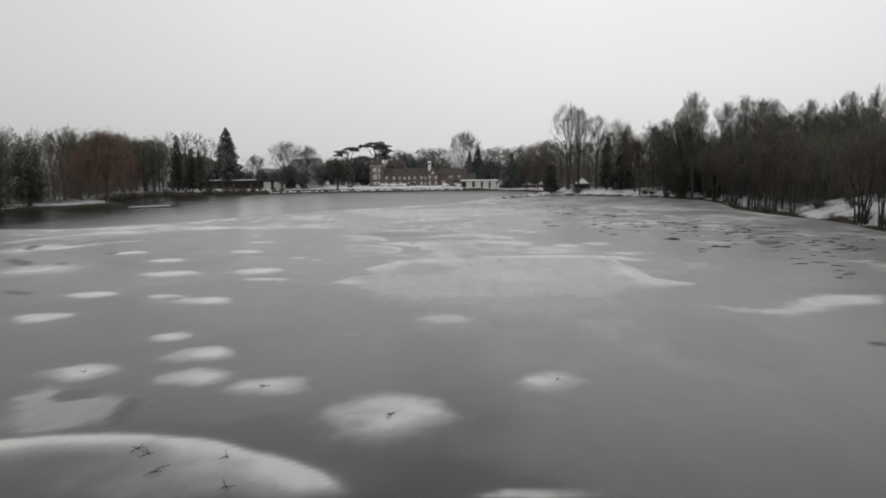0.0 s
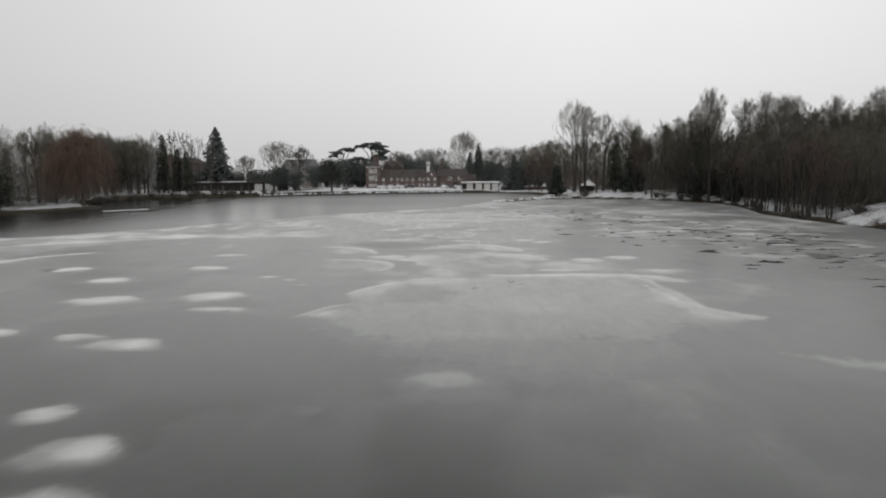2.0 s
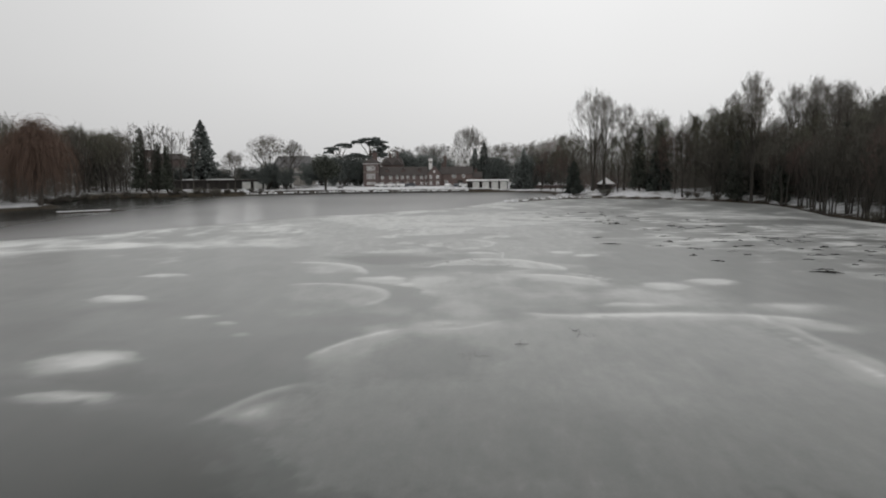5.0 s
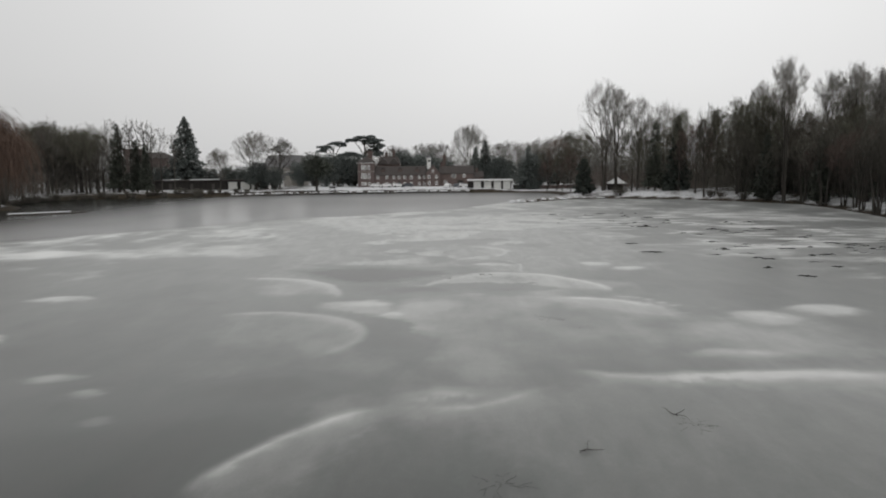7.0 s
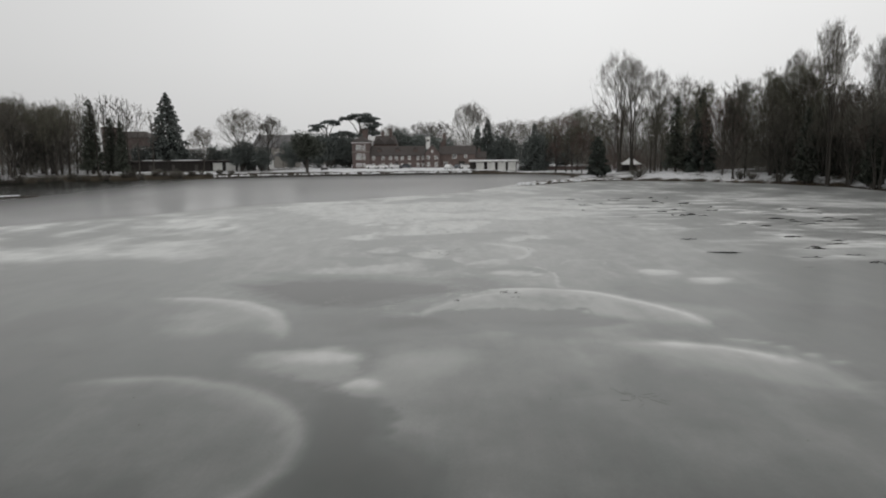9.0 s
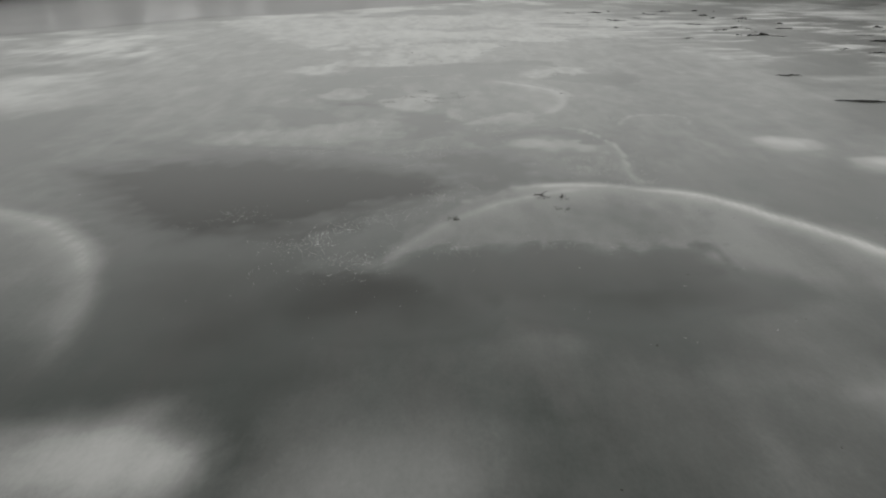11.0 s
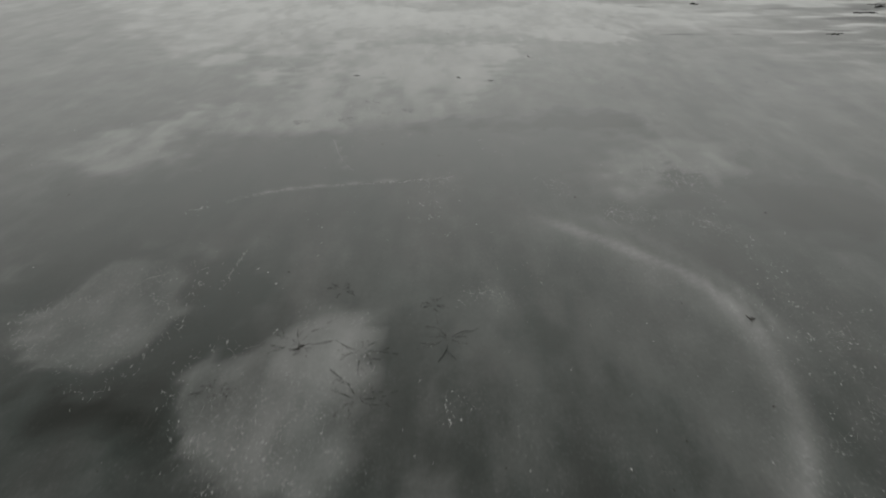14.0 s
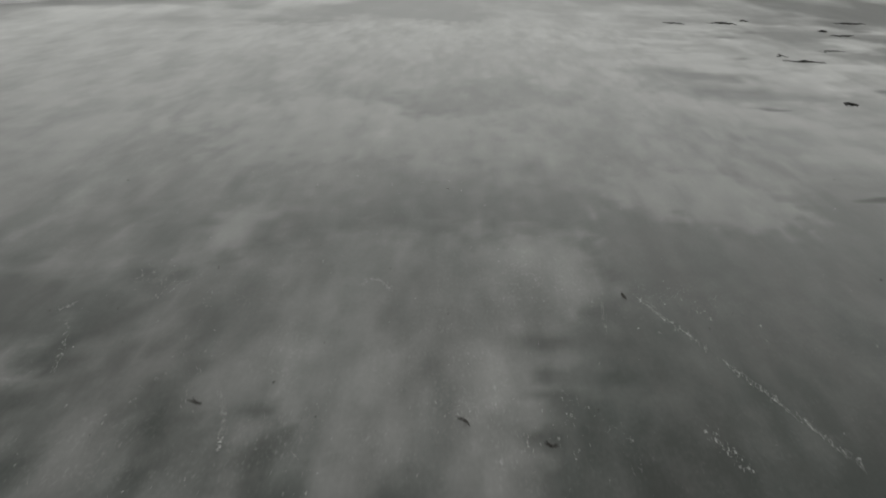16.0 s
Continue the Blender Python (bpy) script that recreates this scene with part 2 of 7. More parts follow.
icec = mix_col(n, l, grey_ramp(n, l, cl.outputs["Fac"], 0.1, 1.0), tint, (0.006, 0.006, 0.003))
fm = calc(n, l, "ADD", fm, calc(n, l, "MULTIPLY", dust_m, 0.36))
frc = ramp_node(n, l, fm, [(0.0, (0.0, 0.0, 0.0)), (0.14, (0.04, 0.04, 0.04)), (0.34, (0.16, 0.16, 0.16)), (0.64, (0.41, 0.41, 0.41)), (1.0, (1, 1, 1))])
col = mix_col(n, l, frc, icec, (0.555, 0.556, 0.545))
hl = n.new("ShaderNodeAttribute"); hl.attribute_name = "slot"
col = mix_col(n, l, hl.outputs["Fac"], col, (0.02, 0.02, 0.018))
l.new(col, b.inputs["Base Color"])
l.new(grey_ramp(n, l, fm, 0.0, 0.55, 0.29, 0.55), b.inputs["Roughness"])
lw = n.new("ShaderNodeLayerWeight")
lw.inputs["Blend"].default_value = 0.5
graze = lw.outputs["Facing"]
dull = grey_ramp(n, l, cl.outputs["Fac"], 0.1, 1.05, 1.0, 0.14)
dull = calc(n, l, "ADD", dull, calc(n, l, "MULTIPLY", calc(n, l, "SUBTRACT", 1.0, dull), grey_ramp(n, l, graze, 0.6, 0.9, 0.0, 0.9)))
spc = calc(n, l, "MULTIPLY", calc(n, l, "MULTIPLY", grey_ramp(n, l, fm, 0.0, 0.5, 0.5, 0.45), grey_ramp(n, l, graze, 0.3, 0.92, 0.56, 1.5)), dull)
l.new(calc(n, l, "MULTIPLY", spc, grey_ramp(n, l, hl.outputs["Fac"], 0.0, 0.8, 1.0, 0.06)), b.inputs["Specular IOR Level"])
bump(n, l, b, calc(n, l, "ADD", calc(n, l, "MULTIPLY", grain, 0.4), calc(n, l, "MULTIPLY", speck, 0.6)), 0.06, 0.02)

l.new(calc(n, l, "MULTIPLY", grey_ramp(n, l, cl.outputs["Fac"], 0.15, 1.0, 1.0, 0.25), calc(n, l, "MULTIPLY", grey_ramp(n, l, fm, 0.02, 0.45, 0.50, 1.6), grey_ramp(n, l, wash, 0.3, 0.7, 0.85, 1.1))), b.inputs["Sheen Weight"])
b.inputs["Sheen Roughness"].default_value = 0.30
b.inputs["Sheen Tint"].default_value = (0.99, 1.0, 0.985, 1)

# Open water with faint cat's paws.
WATER, n, l, b = material("open_water", 0.05, 0.5)
b.inputs["Base Color"].default_value = (0.012, 0.014, 0.012, 1)
b.inputs["IOR"].default_value = 1.33
paw = noise_node(n, l, 0.05, 4, 0.6, stretch=(0.35, 1.4, 1))
l.new(grey_ramp(n, l, paw, 0.35, 0.65, 0.12, 0.22), b.inputs["Roughness"])
sk = n.new("ShaderNodeAttribute"); sk.attribute_name = "skim"
l.new(calc(n, l, "MULTIPLY", sk.outputs["Fac"], 0.85), b.inputs["Sheen Weight"])
b.inputs["Sheen Roughness"].default_value = 0.28
bump(n, l, b, noise_node(n, l, 1.6, 3, 0.5, stretch=(0.5, 1.2, 1)), 0.12, 0.05)

# ---- shared builders ----
def link_mesh(name, verts, faces, mat, parent=None, label="", smooth=False):
    me = bpy.data.meshes.new(name)
    me.from_pydata(verts, [], faces)
    me.materials.append(mat)
    if smooth:
        me.polygons.foreach_set("use_smooth", [True] * len(me.polygons))
    ob = new(name, me)
    if parent:
        ob.parent = parent
    if label:
        ob["label"] = label
    return ob


def part(name, bm, mat, parent=None, label=""):
    me = bpy.data.meshes.new(name)
    bm.to_mesh(me)
    bm.free()
    me.materials.append(mat)
    ob = new(name, me)
    if parent:
        ob.parent = parent
    if label:
        ob["label"] = label
    return ob


def thing(name, m, label, category, group=""):
    ob = new(name)
    ob.empty_display_size = 0.5
    ob.matrix_basis = m
    return tagged(ob, label, category, group)


def vnoise(x, y, seed):
    """Smooth value noise in 0..1 on arrays."""
    xi, yi = np.floor(x).astype(np.int64), np.floor(y).astype(np.int64)
    fx, fy = x - xi, y - yi
    fx, fy = fx * fx * (3 - 2 * fx), fy * fy * (3 - 2 * fy)

    def h(a, c):
        k = (a * 374761393 + c * 668265263 + seed * 1442695041) & 0x7FFFFFFF
        k = ((k ^ (k >> 13)) * 1274126177) & 0x7FFFFFFF
        return ((k ^ (k >> 16)) & 0xFFFF) / 65535.0

    top = h(xi, yi) * (1 - fx) + h(xi + 1, yi) * fx
    bot = h(xi, yi + 1) * (1 - fx) + h(xi + 1, yi + 1) * fx
    return top * (1 - fy) + bot * fy


def fbm(x, y, seed, octaves=4):
    total, amp, norm = 0, 1.0, 0
    for k in range(octaves):
        total = total + amp * vnoise(x * 2 ** k + 17.3 * k, y * 2 ** k - 9.1 * k, seed + k)
        norm += amp
        amp *= 0.5
    return total / norm


def outline_distance(x, y, poly):
    """Distance to a closed outline, positive outside."""
    d = np.full(x.shape, 1e9)
    inside = np.zeros(x.shape, bool)
    for (ax, ay), (bx, by) in zip(poly, poly[1:] + poly[:1]):
        ex, ey = bx - ax, by - ay
        t = np.clip(((x - ax) * ex + (y - ay) * ey) / (ex * ex + ey * ey + 1e-9), 0, 1)
        d = np.minimum(d, np.hypot(x - ax - t * ex, y - ay - t * ey))
        cross = (ay > y) != (by > y)
        inside ^= cross & (x < ex * (y - ay) / (ey if ey else 1e-9) + ax)
    return np.where(inside, -d, d)


def ramp01(v, a, b):
    t = np.clip((v - a) / (b - a), 0, 1)
    return t * t * (3 - 2 * t)


def spans(*runs):
    """Grid lines: (start, stop, step) runs one after the other."""
    out = []
    for a, c, s in runs:
        out.extend(np.arange(a, c - 1e-6, s))
    out.append(runs[-1][1])
    return np.array(out)


def sheet(name, xs, ys, height, keep=None, values=None, mat=None):
    gx, gy = np.meshgrid(xs, ys)
    gz = height(gx, gy)
    nx, ny = len(xs), len(ys)
    idx = np.arange(nx * ny).reshape(ny, nx)
    quads = np.stack([idx[:-1, :-1], idx[:-1, 1:], idx[1:, 1:], idx[1:, :-1]], -1).reshape(-1, 4)
    verts = np.stack([gx, gy, gz], -1).reshape(-1, 3)
    if keep is not None:
        ok = keep.reshape(-1)[quads].all(1)
        quads = quads[ok]
        used = np.zeros(nx * ny, bool)
        used[quads] = True
        remap = np.cumsum(used) - 1
        quads, verts = remap[quads], verts[used]
    else:
        used = np.ones(nx * ny, bool)
    me = bpy.data.meshes.new(name)
    me.vertices.add(len(verts))
    me.vertices.foreach_set("co", verts.astype(np.float32).ravel())
    me.loops.add(quads.size)
    me.loops.foreach_set("vertex_index", quads.astype(np.int32).ravel())
    me.polygons.add(len(quads))
    me.polygons.foreach_set("loop_start", np.arange(0, quads.size, 4, dtype=np.int32))
    me.polygons.foreach_set("use_smooth", np.ones(len(quads), bool))
    me.update(calc_edges=True)
    for key, arr in (values or {}).items():
        a = me.attributes.new(key, "FLOAT", "POINT")
        a.data.foreach_set("value", arr.reshape(-1)[used].astype(np.float32))
    me.materials.append(mat)
    return new(name, me)


# ---- the lake and its ground ----
SHORE = [(90, -160), (74, 0), (64, 60), (59, 92), (62, 110), (60, 128), (60, 146), (65, 168), (66, 182), (60, 195),
         (52, 206), (38, 214), (28, 213), (19, 202), (12, 195), (14, 203), (20, 214), (27, 228), (31, 246), (27, 259),
         (16, 265), (0, 267), (-19, 264), (-40, 259), (-52, 254), (-63, 249), (-76, 246), (-90, 243), (-101, 237), (-106, 226), (-101, 206), (-91, 194),
         (-87, 186), (-91, 175), (-97, 160), (-98, 130), (-104, 60), (-120, -160)]
OPEN_WATER = [(-130, 112), (-60, 110), (-50, 119), (-43, 130), (-34, 142), (-23, 156), (-12, 165), (-6, 171), (0, 178),
              (6, 191), (11, 203), (17, 212), (40, 232), (40, 300), (-130, 300)]


def ground_height(x, y):
    d = outline_distance(x, y, SHORE)
    bank = np.where(d > 0, 0.12 + 0.38 * ramp01(d, 0.0, 3.0), -0.8 * ramp01(-d, 0.0, 3.0) - 0.02)
    rise = ramp01(x, 55, 80) * ramp01(d, 2, 40) * 3.5 * ramp01(y, 260, 190)
    roll = (fbm(x * 0.05, y * 0.05, 5) - 0.5) * 0.5 * ramp01(d, 1, 12)
    far = ramp01(np.hypot(x, y - 150), 300, 1200) * 6.0
    knoll = 2.4 * ramp01(d, 1, 9) * ramp01(x, 50, 60) * ramp01(y, 100, 108) * ramp01(y, 136, 124)
    strip = 0.9 * ramp01(d, 1, 8) * ramp01(x, 30, 40) * ramp01(y, 138, 150) * ramp01(y, 260, 230)
    lawn = 0.7 * ramp01(d, 0.5, 2.5) * ramp01(y, 225, 248) * ramp01(-x, -22, -10)
    return bank + rise + roll + far + knoll + strip + lawn


gxs = spans((-2500, -400, 300), (-400, -140, 20), (-140, 140, 2.5), (140, 400, 20), (400, 2500, 300))
gys = spans((-2500, -200, 300), (-200, 60, 13), (60, 320, 2.5), (320, 460, 10), (460, 900, 44), (900, 3000, 300))
mx, my = np.meshgrid(gxs, gys)
md = outline_distance(mx, my, SHORE)
wood = ramp01(mx, 66, 86) * ramp01(my, 250, 225)
# The left bank's bare dark edge also stands in for the bank's shadow.
cover = 0.54 - 0.25 * ramp01(md, 1.5, 0.7) - 0.17 * wood * (1 - ramp01(my, 104, 110) * ramp01(my, 132, 124)) - 0.01 * ramp01(-mx, 66, 84) - 0.3 * ramp01(md, 3.2, 1.4) * ramp01(-mx, 60, 76) + 0.05 * ramp01(mx, 30, 40) * ramp01(my, 190, 205) * ramp01(md, 14, 5) - 0.22 * ramp01(md, 3.0, 1.5) * ramp01(my, 235, 250) * ramp01(mx, -70, -60) + 0.10 * ramp01(my, 255, 268) * ramp01(mx, -60, -40) + 0.07 * ramp01(mx, 55, 60) * ramp01(md, 16, 10) * ramp01(my, 104, 109) * ramp01(my, 128, 122) + 0.02 * ramp01(mx, 34, 44) * ramp01(md, 9, 4) * ramp01(my, 140, 150)
ground = sheet("ground", gxs, gys, ground_height, values={"snow_cover": cover}, mat=GROUND)
tagged(ground, "thin patchy snow over winter grass round the lake", "ground", kind="structure")

wxs, wys = spans((-140, 100, 8)), spans((-170, 280, 8))
wx2, wy2 = np.meshgrid(wxs, wys)
# Skim-ice sheen also stands in for reflected sky; faded where banks mirror dark.
water = sheet("water", wxs, wys, lambda x, y: x * 0 - 0.05, values={"skim": ramp01(wx2, -80, -44) * (0.55 + 0.45 * ramp01(wy2, 262, 225))}, mat=WATER)
tagged(water, "open lake water filmed with skim ice, mirroring the far bank", "water", kind="structure")

ixs = spans((-110, -60, 3), (-60, -30, 0.8), (-30, -9, 0.32), (-9, 9, 0.15), (9, 50, 0.45), (50, 95, 1.5))
iys = spans((-120, 8, 8), (8, 15, 1), (15, 60, 0.28), (60, 75, 0.22), (75, 140, 0.16), (140, 165, 0.4), (165, 220, 1.2))
X, Y = np.meshgrid(ixs, iys)
WX = X + (fbm(X * 0.35, Y * 0.35, 21, 3) - 0.5) * 1.5 + (fbm(X * 1.7, Y * 1.7, 23, 2) - 0.5) * 0.35
WY = Y + (fbm(X * 0.35 + 40, Y * 0.35, 22, 3) - 0.5) * 1.3 + (fbm(X * 1.7 + 9, Y * 1.7, 24, 2) - 0.5) * 0.35
frost = 0.10 + 0.75 * (fbm(WX * 0.12, WY * 0.09, 31, 5) - 0.5) + 0.75 * (fbm(WX * 0.45, WY * 0.34, 33, 4) - 0.5) * (0.55 + 0.27 * ramp01(Y, 60, 95))
frost += 0.7 * (fbm(WX * 1.1, WY * 0.16, 35, 4) - 0.5) * ramp01(Y, 116, 121) * ramp01(Y, 136, 128) - 0.03 * ramp01(Y, 85, 95) + 0.14 * ramp01(Y, 101, 110)
frost += 0.07 * ramp01(Y, 50, 70) * ramp01(np.abs(X), 40, 20)
# Ice dims away from the flight line: lens vignetting put into frost and clearness.
vignette = ramp01(np.abs(X), 4, 24)
frost -= 0.10 * vignette
# Left-hand clear ice is deepened too, partly for the lens's dark corner.
clear_ice = 0.25 * ramp01(fbm(X * 0.13, Y * 0.10, 41, 3), 0.55, 0.75) + 0.14 * vignette * ramp01(Y, 110, 80) + 0.22 * ramp01(-X, 3, 14) * ramp01(Y, 100, 78) + ramp01(Y, 58, 38) * ramp01(X, 14, -5) * (0.38 + 0.55 * ramp01(fbm(WX * 0.16, WY * 0.13, 43, 4), 0.58, 0.40))
clear_ice = np.minimum(clear_ice, 0.7)
crack_f = np.zeros(X.shape)
slot = np.zeros(X.shape)


def near(x, y, r):
    i0, i1 = np.searchsorted(ixs, (x - r, x + r))
    j0, j1 = np.searchsorted(iys, (y - r, y + r))
    return (slice(j0, j1), slice(i0, i1))


def blob(x, y, rx, ry, amp):
    """A soft-edged pad of frost or snow."""
    s = near(x, y, 2.2 * max(rx, ry) + 1)
    d = np.hypot((WX[s] - x) / rx, (WY[s] - y) / ry)
    grit = 0.7 + 0.6 * fbm(X[s] * 0.8, Y[s] * 0.8, 89, 3)
    hard = np.where(WY[s] > y, 5.0, 2.6) if amp > 0.55 else 2.6
    v = 0.92 * amp * grit * (0.72 * np.exp(-(d / 0.95) ** hard) + 0.28 * np.exp(-(d / 1.15) ** 2))
    frost[s] = np.maximum(frost[s], 0) + v * (1 - 0.7 * np.clip(frost[s], 0, 1))
    if amp > 0.4:
        clear_ice[s] = clear_ice[s] * (1 - np.minimum(1.0, 1.3 * v))


def signed_line(x, y, pts):
    """Distance to a polyline, positive on its right-hand side, and how far along it the nearest point lies from its nearer end."""
    best, sign, along = np.full(x.shape, 1e9), np.ones(x.shape), np.zeros(x.shape)
    run = 0.0
    for (ax, ay), (bx, by) in zip(pts, pts[1:]):
        ex, ey = bx - ax, by - ay
        t = np.clip(((x - ax) * ex + (y - ay) * ey) / (ex * ex + ey * ey + 1e-9), 0, 1)
        d = np.hypot(x - ax - t * ex, y - ay - t * ey)
        side = np.where((x - ax) * ey - (y - ay) * ex >= 0, 1.0, -1.0)
        length = math.hypot(ex, ey)
        sign, along = np.where(d < best, side, sign), np.where(d < best, run + t * length, along)
        best = np.minimum(best, d)
        run += length
    return best * sign, np.minimum(along, run - along)


def smooth_line(pts, rounds=2):
    """Corner-cutting, so that a few points give a soft curve."""
    for k in range(rounds):
        out = [pts[0]]
        for (ax, ay), (bx, by) in zip(pts, pts[1:]):
            out += [(0.75 * ax + 0.25 * bx, 0.75 * ay + 0.25 * by), (0.25 * ax + 0.75 * bx, 0.25 * ay + 0.75 * by)]
        pts = out + [pts[-1]]
    return pts


def ridge(pts, w, amp, side=1):
    """A curved drift of frost: crisp along its outer edge, fading slowly inwards."""
    pts = smooth_line(pts)
    cx, cy = (sum(p[k] for p in pts) / len(pts) for k in (0, 1))
    r = max(math.hypot(p[0] - cx, p[1] - cy) for p in pts) + 4 * w + 1
    s = near(cx, cy, r)
    wx, wy = 0.4 * WX[s] + 0.6 * X[s], 0.4 * WY[s] + 0.6 * Y[s]
    d, inside = signed_line(wx, wy, pts)
    d = side * d / w
    ends = ramp01(inside, 0.0, 1.5 * w)
    grit = 0.55 + 0.9 * fbm(X[s] * 0.5, Y[s] * 0.5, 88, 3)
    rim = np.where(d < 0, np.exp(-(d / 0.22) ** 2), np.exp(-(d / 0.75)))
    v = 1.3 * amp * grit * ends * (0.85 * rim + 0.12 * np.exp(-(d / 1.2) ** 2))
    frost[s] = frost[s] + v * (1 - 0.6 * np.clip(frost[s], 0, 1))
    clear_ice[s] = clear_ice[s] * (1 - np.minimum(1.0, 1.2 * ends * rim))


def clear(x, y, rx, ry, amp):
    """A window of dark, clear ice."""
    s = near(x, y, 2.4 * max(rx, ry) + 1)
    d = np.hypot((WX[s] - x) / rx, (WY[s] - y) / ry)
    clear_ice[s] = np.maximum(clear_ice[s], amp * np.exp(-(d / 1.05) ** 3))


RIMS = []


def lay(pts, tone, soft, rough):
    """One film of frost (tone above 0) or window of dark ice (below 0), with a ragged edge."""
    cx, cy = (sum(p[k] for p in pts) / len(pts) for k in (0, 1))
    r = max(math.hypot(p[0] - cx, p[1] - cy) for p in pts) + 2
    s = near(cx, cy, r)
    wx, wy = 0.45 * WX[s] + 0.55 * X[s], 0.45 * WY[s] + 0.55 * Y[s]
    d = outline_distance(wx, wy, pts)
    d = d + rough * (0.5 * (fbm(X[s] * 0.9, Y[s] * 0.6, 55, 3) - 0.5) + 0.9 * (fbm(X[s] * 3.1, Y[s] * 2.4, 56, 2) - 0.5) * min(1.0, 4 * soft))
    calm = 0.35 if cy < 90 else 1.0
    m = ramp01(d, 1.1 * soft, -1.4 * soft)
    film = 0.5 * (fbm(WX[s] * 1.5, WY[s] * 0.45, 57, 4) - 0.5) + 0.35 * (fbm(X[s] * 3.6, Y[s] * 1.3, 58, 2) - 0.5)
    was = np.where(frost[s] > 0.0, frost[s], 0.0) - clear_ice[s]
    now = was * (1 - m) + (tone + calm * film * (0.24 + 0.9 * max(tone, 0.0))) * m
    k = np.minimum(1.0, 6.0 * m) if cy < 90 else 1.0
    frost[s] = frost[s] * (1 - k) + k * np.maximum(now, 0.0)
    clear_ice[s] = clear_ice[s] * (1 - k) + k * np.maximum(-now, 0.0)
    if tone > 0.12 and soft < 0.4 and cy > 96:
        RIMS.append(pts)
    if tone > 0.1 and cy > 88:
        crack_f[s] = np.maximum(crack_f[s], min(0.75, 0.25 + 0.9 * tone) * m * ramp01(fbm(X[s] * 0.7, Y[s] * 0.6, 59, 3), 0.38, 0.62))


def lead(pts, depth):
    """A gap of open or wet dark ice with a clean edge."""
    cx, cy = (sum(p[k] for p in pts) / len(pts) for k in (0, 1))
    s = near(cx, cy, max(math.hypot(p[0] - cx, p[1] - cy) for p in pts) + 2)
    d = outline_distance(0.3 * WX[s] + 0.7 * X[s], 0.3 * WY[s] + 0.7 * Y[s], pts)
    m = ramp01(d, 0.22, -0.12)
    frost[s] = frost[s] * (1 - m)
    clear_ice[s] = np.maximum(clear_ice[s], 0.6 * m)
    slot[s] = np.maximum(slot[s], depth * m)


def drift(pts, w, amp):
    """A wind-packed drift along a curve: a crisp rim, fading slowly to the right of its run."""
    pts = smooth_line(pts)
    cx, cy = (sum(p[k] for p in pts) / len(pts) for k in (0, 1))
    s = near(cx, cy, max(math.hypot(p[0] - cx, p[1] - cy) for p in pts) + 5 * w + 1)
    wx, wy = 0.22 * WX[s] + 0.78 * X[s], 0.22 * WY[s] + 0.78 * Y[s]
    d, inside = signed_line(wx, wy, pts)
    d, ends = d / w, ramp01(inside, 0.0, 2.2 * w)
    grit = 0.72 + 0.56 * fbm(X[s] * 1.1, Y[s] * 0.9, 90, 3)
    rim = ends * np.where(d < 0, np.exp(-(d / 0.28) ** 2), 0.8 * np.exp(-d / 0.42) + 0.2 * np.exp(-d / 1.7))
    clear_ice[s] = clear_ice[s] * (1 - np.minimum(1.0, 1.2 * rim))
    frost[s] = np.maximum(frost[s], 0) + 1.3 * amp * grit * rim * (1 - 0.5 * np.clip(frost[s], 0, 1))


blob(-1.7, 26.0, 2.4, 2.3, 0.90)
blob(5.3, 30.1, 1.4, 1.3, 0.90)
blob(-7.0, 29.5, 1.7, 1.2, 0.90)
blob(-10.9, 30.8, 1.8, 1.5, 0.90)
blob(-11.9, 34.8, 1.7, 1.4, 0.90)
blob(-14.6, 38.4, 1.5, 1.3, 0.90)
blob(-16.2, 31.7, 1.8, 1.5, 0.90)
blob(-25.1, 43.6, 2.1, 2.0, 0.90)
blob(-16.8, 48.5, 2.1, 1.9, 0.90)
blob(-19.7, 50.1, 1.0, 1.3, 0.90)
blob(-26.1, 51.4, 1.6, 1.4, 0.90)
blob(-24.4, 61.7, 2.5, 1.7, 0.90)
blob(-16.6, 63.1, 2.3, 1.7, 0.90)
blob(-15.1, 57.7, 2.3, 1.2, 0.90)
blob(-28.1, 70.9, 2.1, 1.8, 0.90)
blob(-22.2, 77.7, 1.9, 1.6, 0.90)
blob(-37.1, 109.1, 2.3, 2.6, 0.90)
blob(0.2, 42.6, 1.5, 1.3, 0.90)
blob(-35.4, 77.4, 2.1, 1.6, 0.90)
blob(-49.5, 101.7, 5.2, 3.6, 0.25)
blob(3.0, 19.6, 1.4, 0.6, 0.90)
blob(-15.2, 26.4, 2.4, 2.5, 0.45)
blob(-37.8, 64.4, 4.9, 5.4, 0.50)
blob(-48.9, 82.7, 3.5, 4.8, 0.42)
clear(-5.8, 33.6, 2.2, 3.0, 0.40)
ridge([(-9.3, 54.7), (-7.4, 56.7), (-5.8, 59.0)], 2.2, 0.65)
ridge([(4.4, 72.1), (8.4, 72.0), (16.2, 71.7), (20.3, 69.4)], 2.0, 0.48)
ridge([(15.7, 64.9), (16.5, 59.1), (17.1, 54.7), (19.3, 53.3)], 2.0, 0.70)
ridge([(5.6, 87.0), (10.8, 81.4)], 2.0, 0.50)
blob(14.1, 81.3, 1.5, 1.3, 0.80)
blob(17.9, 83.1, 1.8, 1.4, 0.80)
blob(-14.9, 72.0, 1.2, 0.7, 0.66)
blob(4.9, 60.2, 9.4, 8.7, 0.42)
blob(8.9, 58.7, 4.2, 4.8, 0.30)
blob(0.4, 64.3, 5.3, 4.8, 0.30)
clear(-11.0, 44.6, 5.3, 3.1, 0.55)
clear(-5.3, 46.3, 3.8, 3.1, 0.40)
blob(-1.1, 69.9, 1.3, 1.0, 0.55)
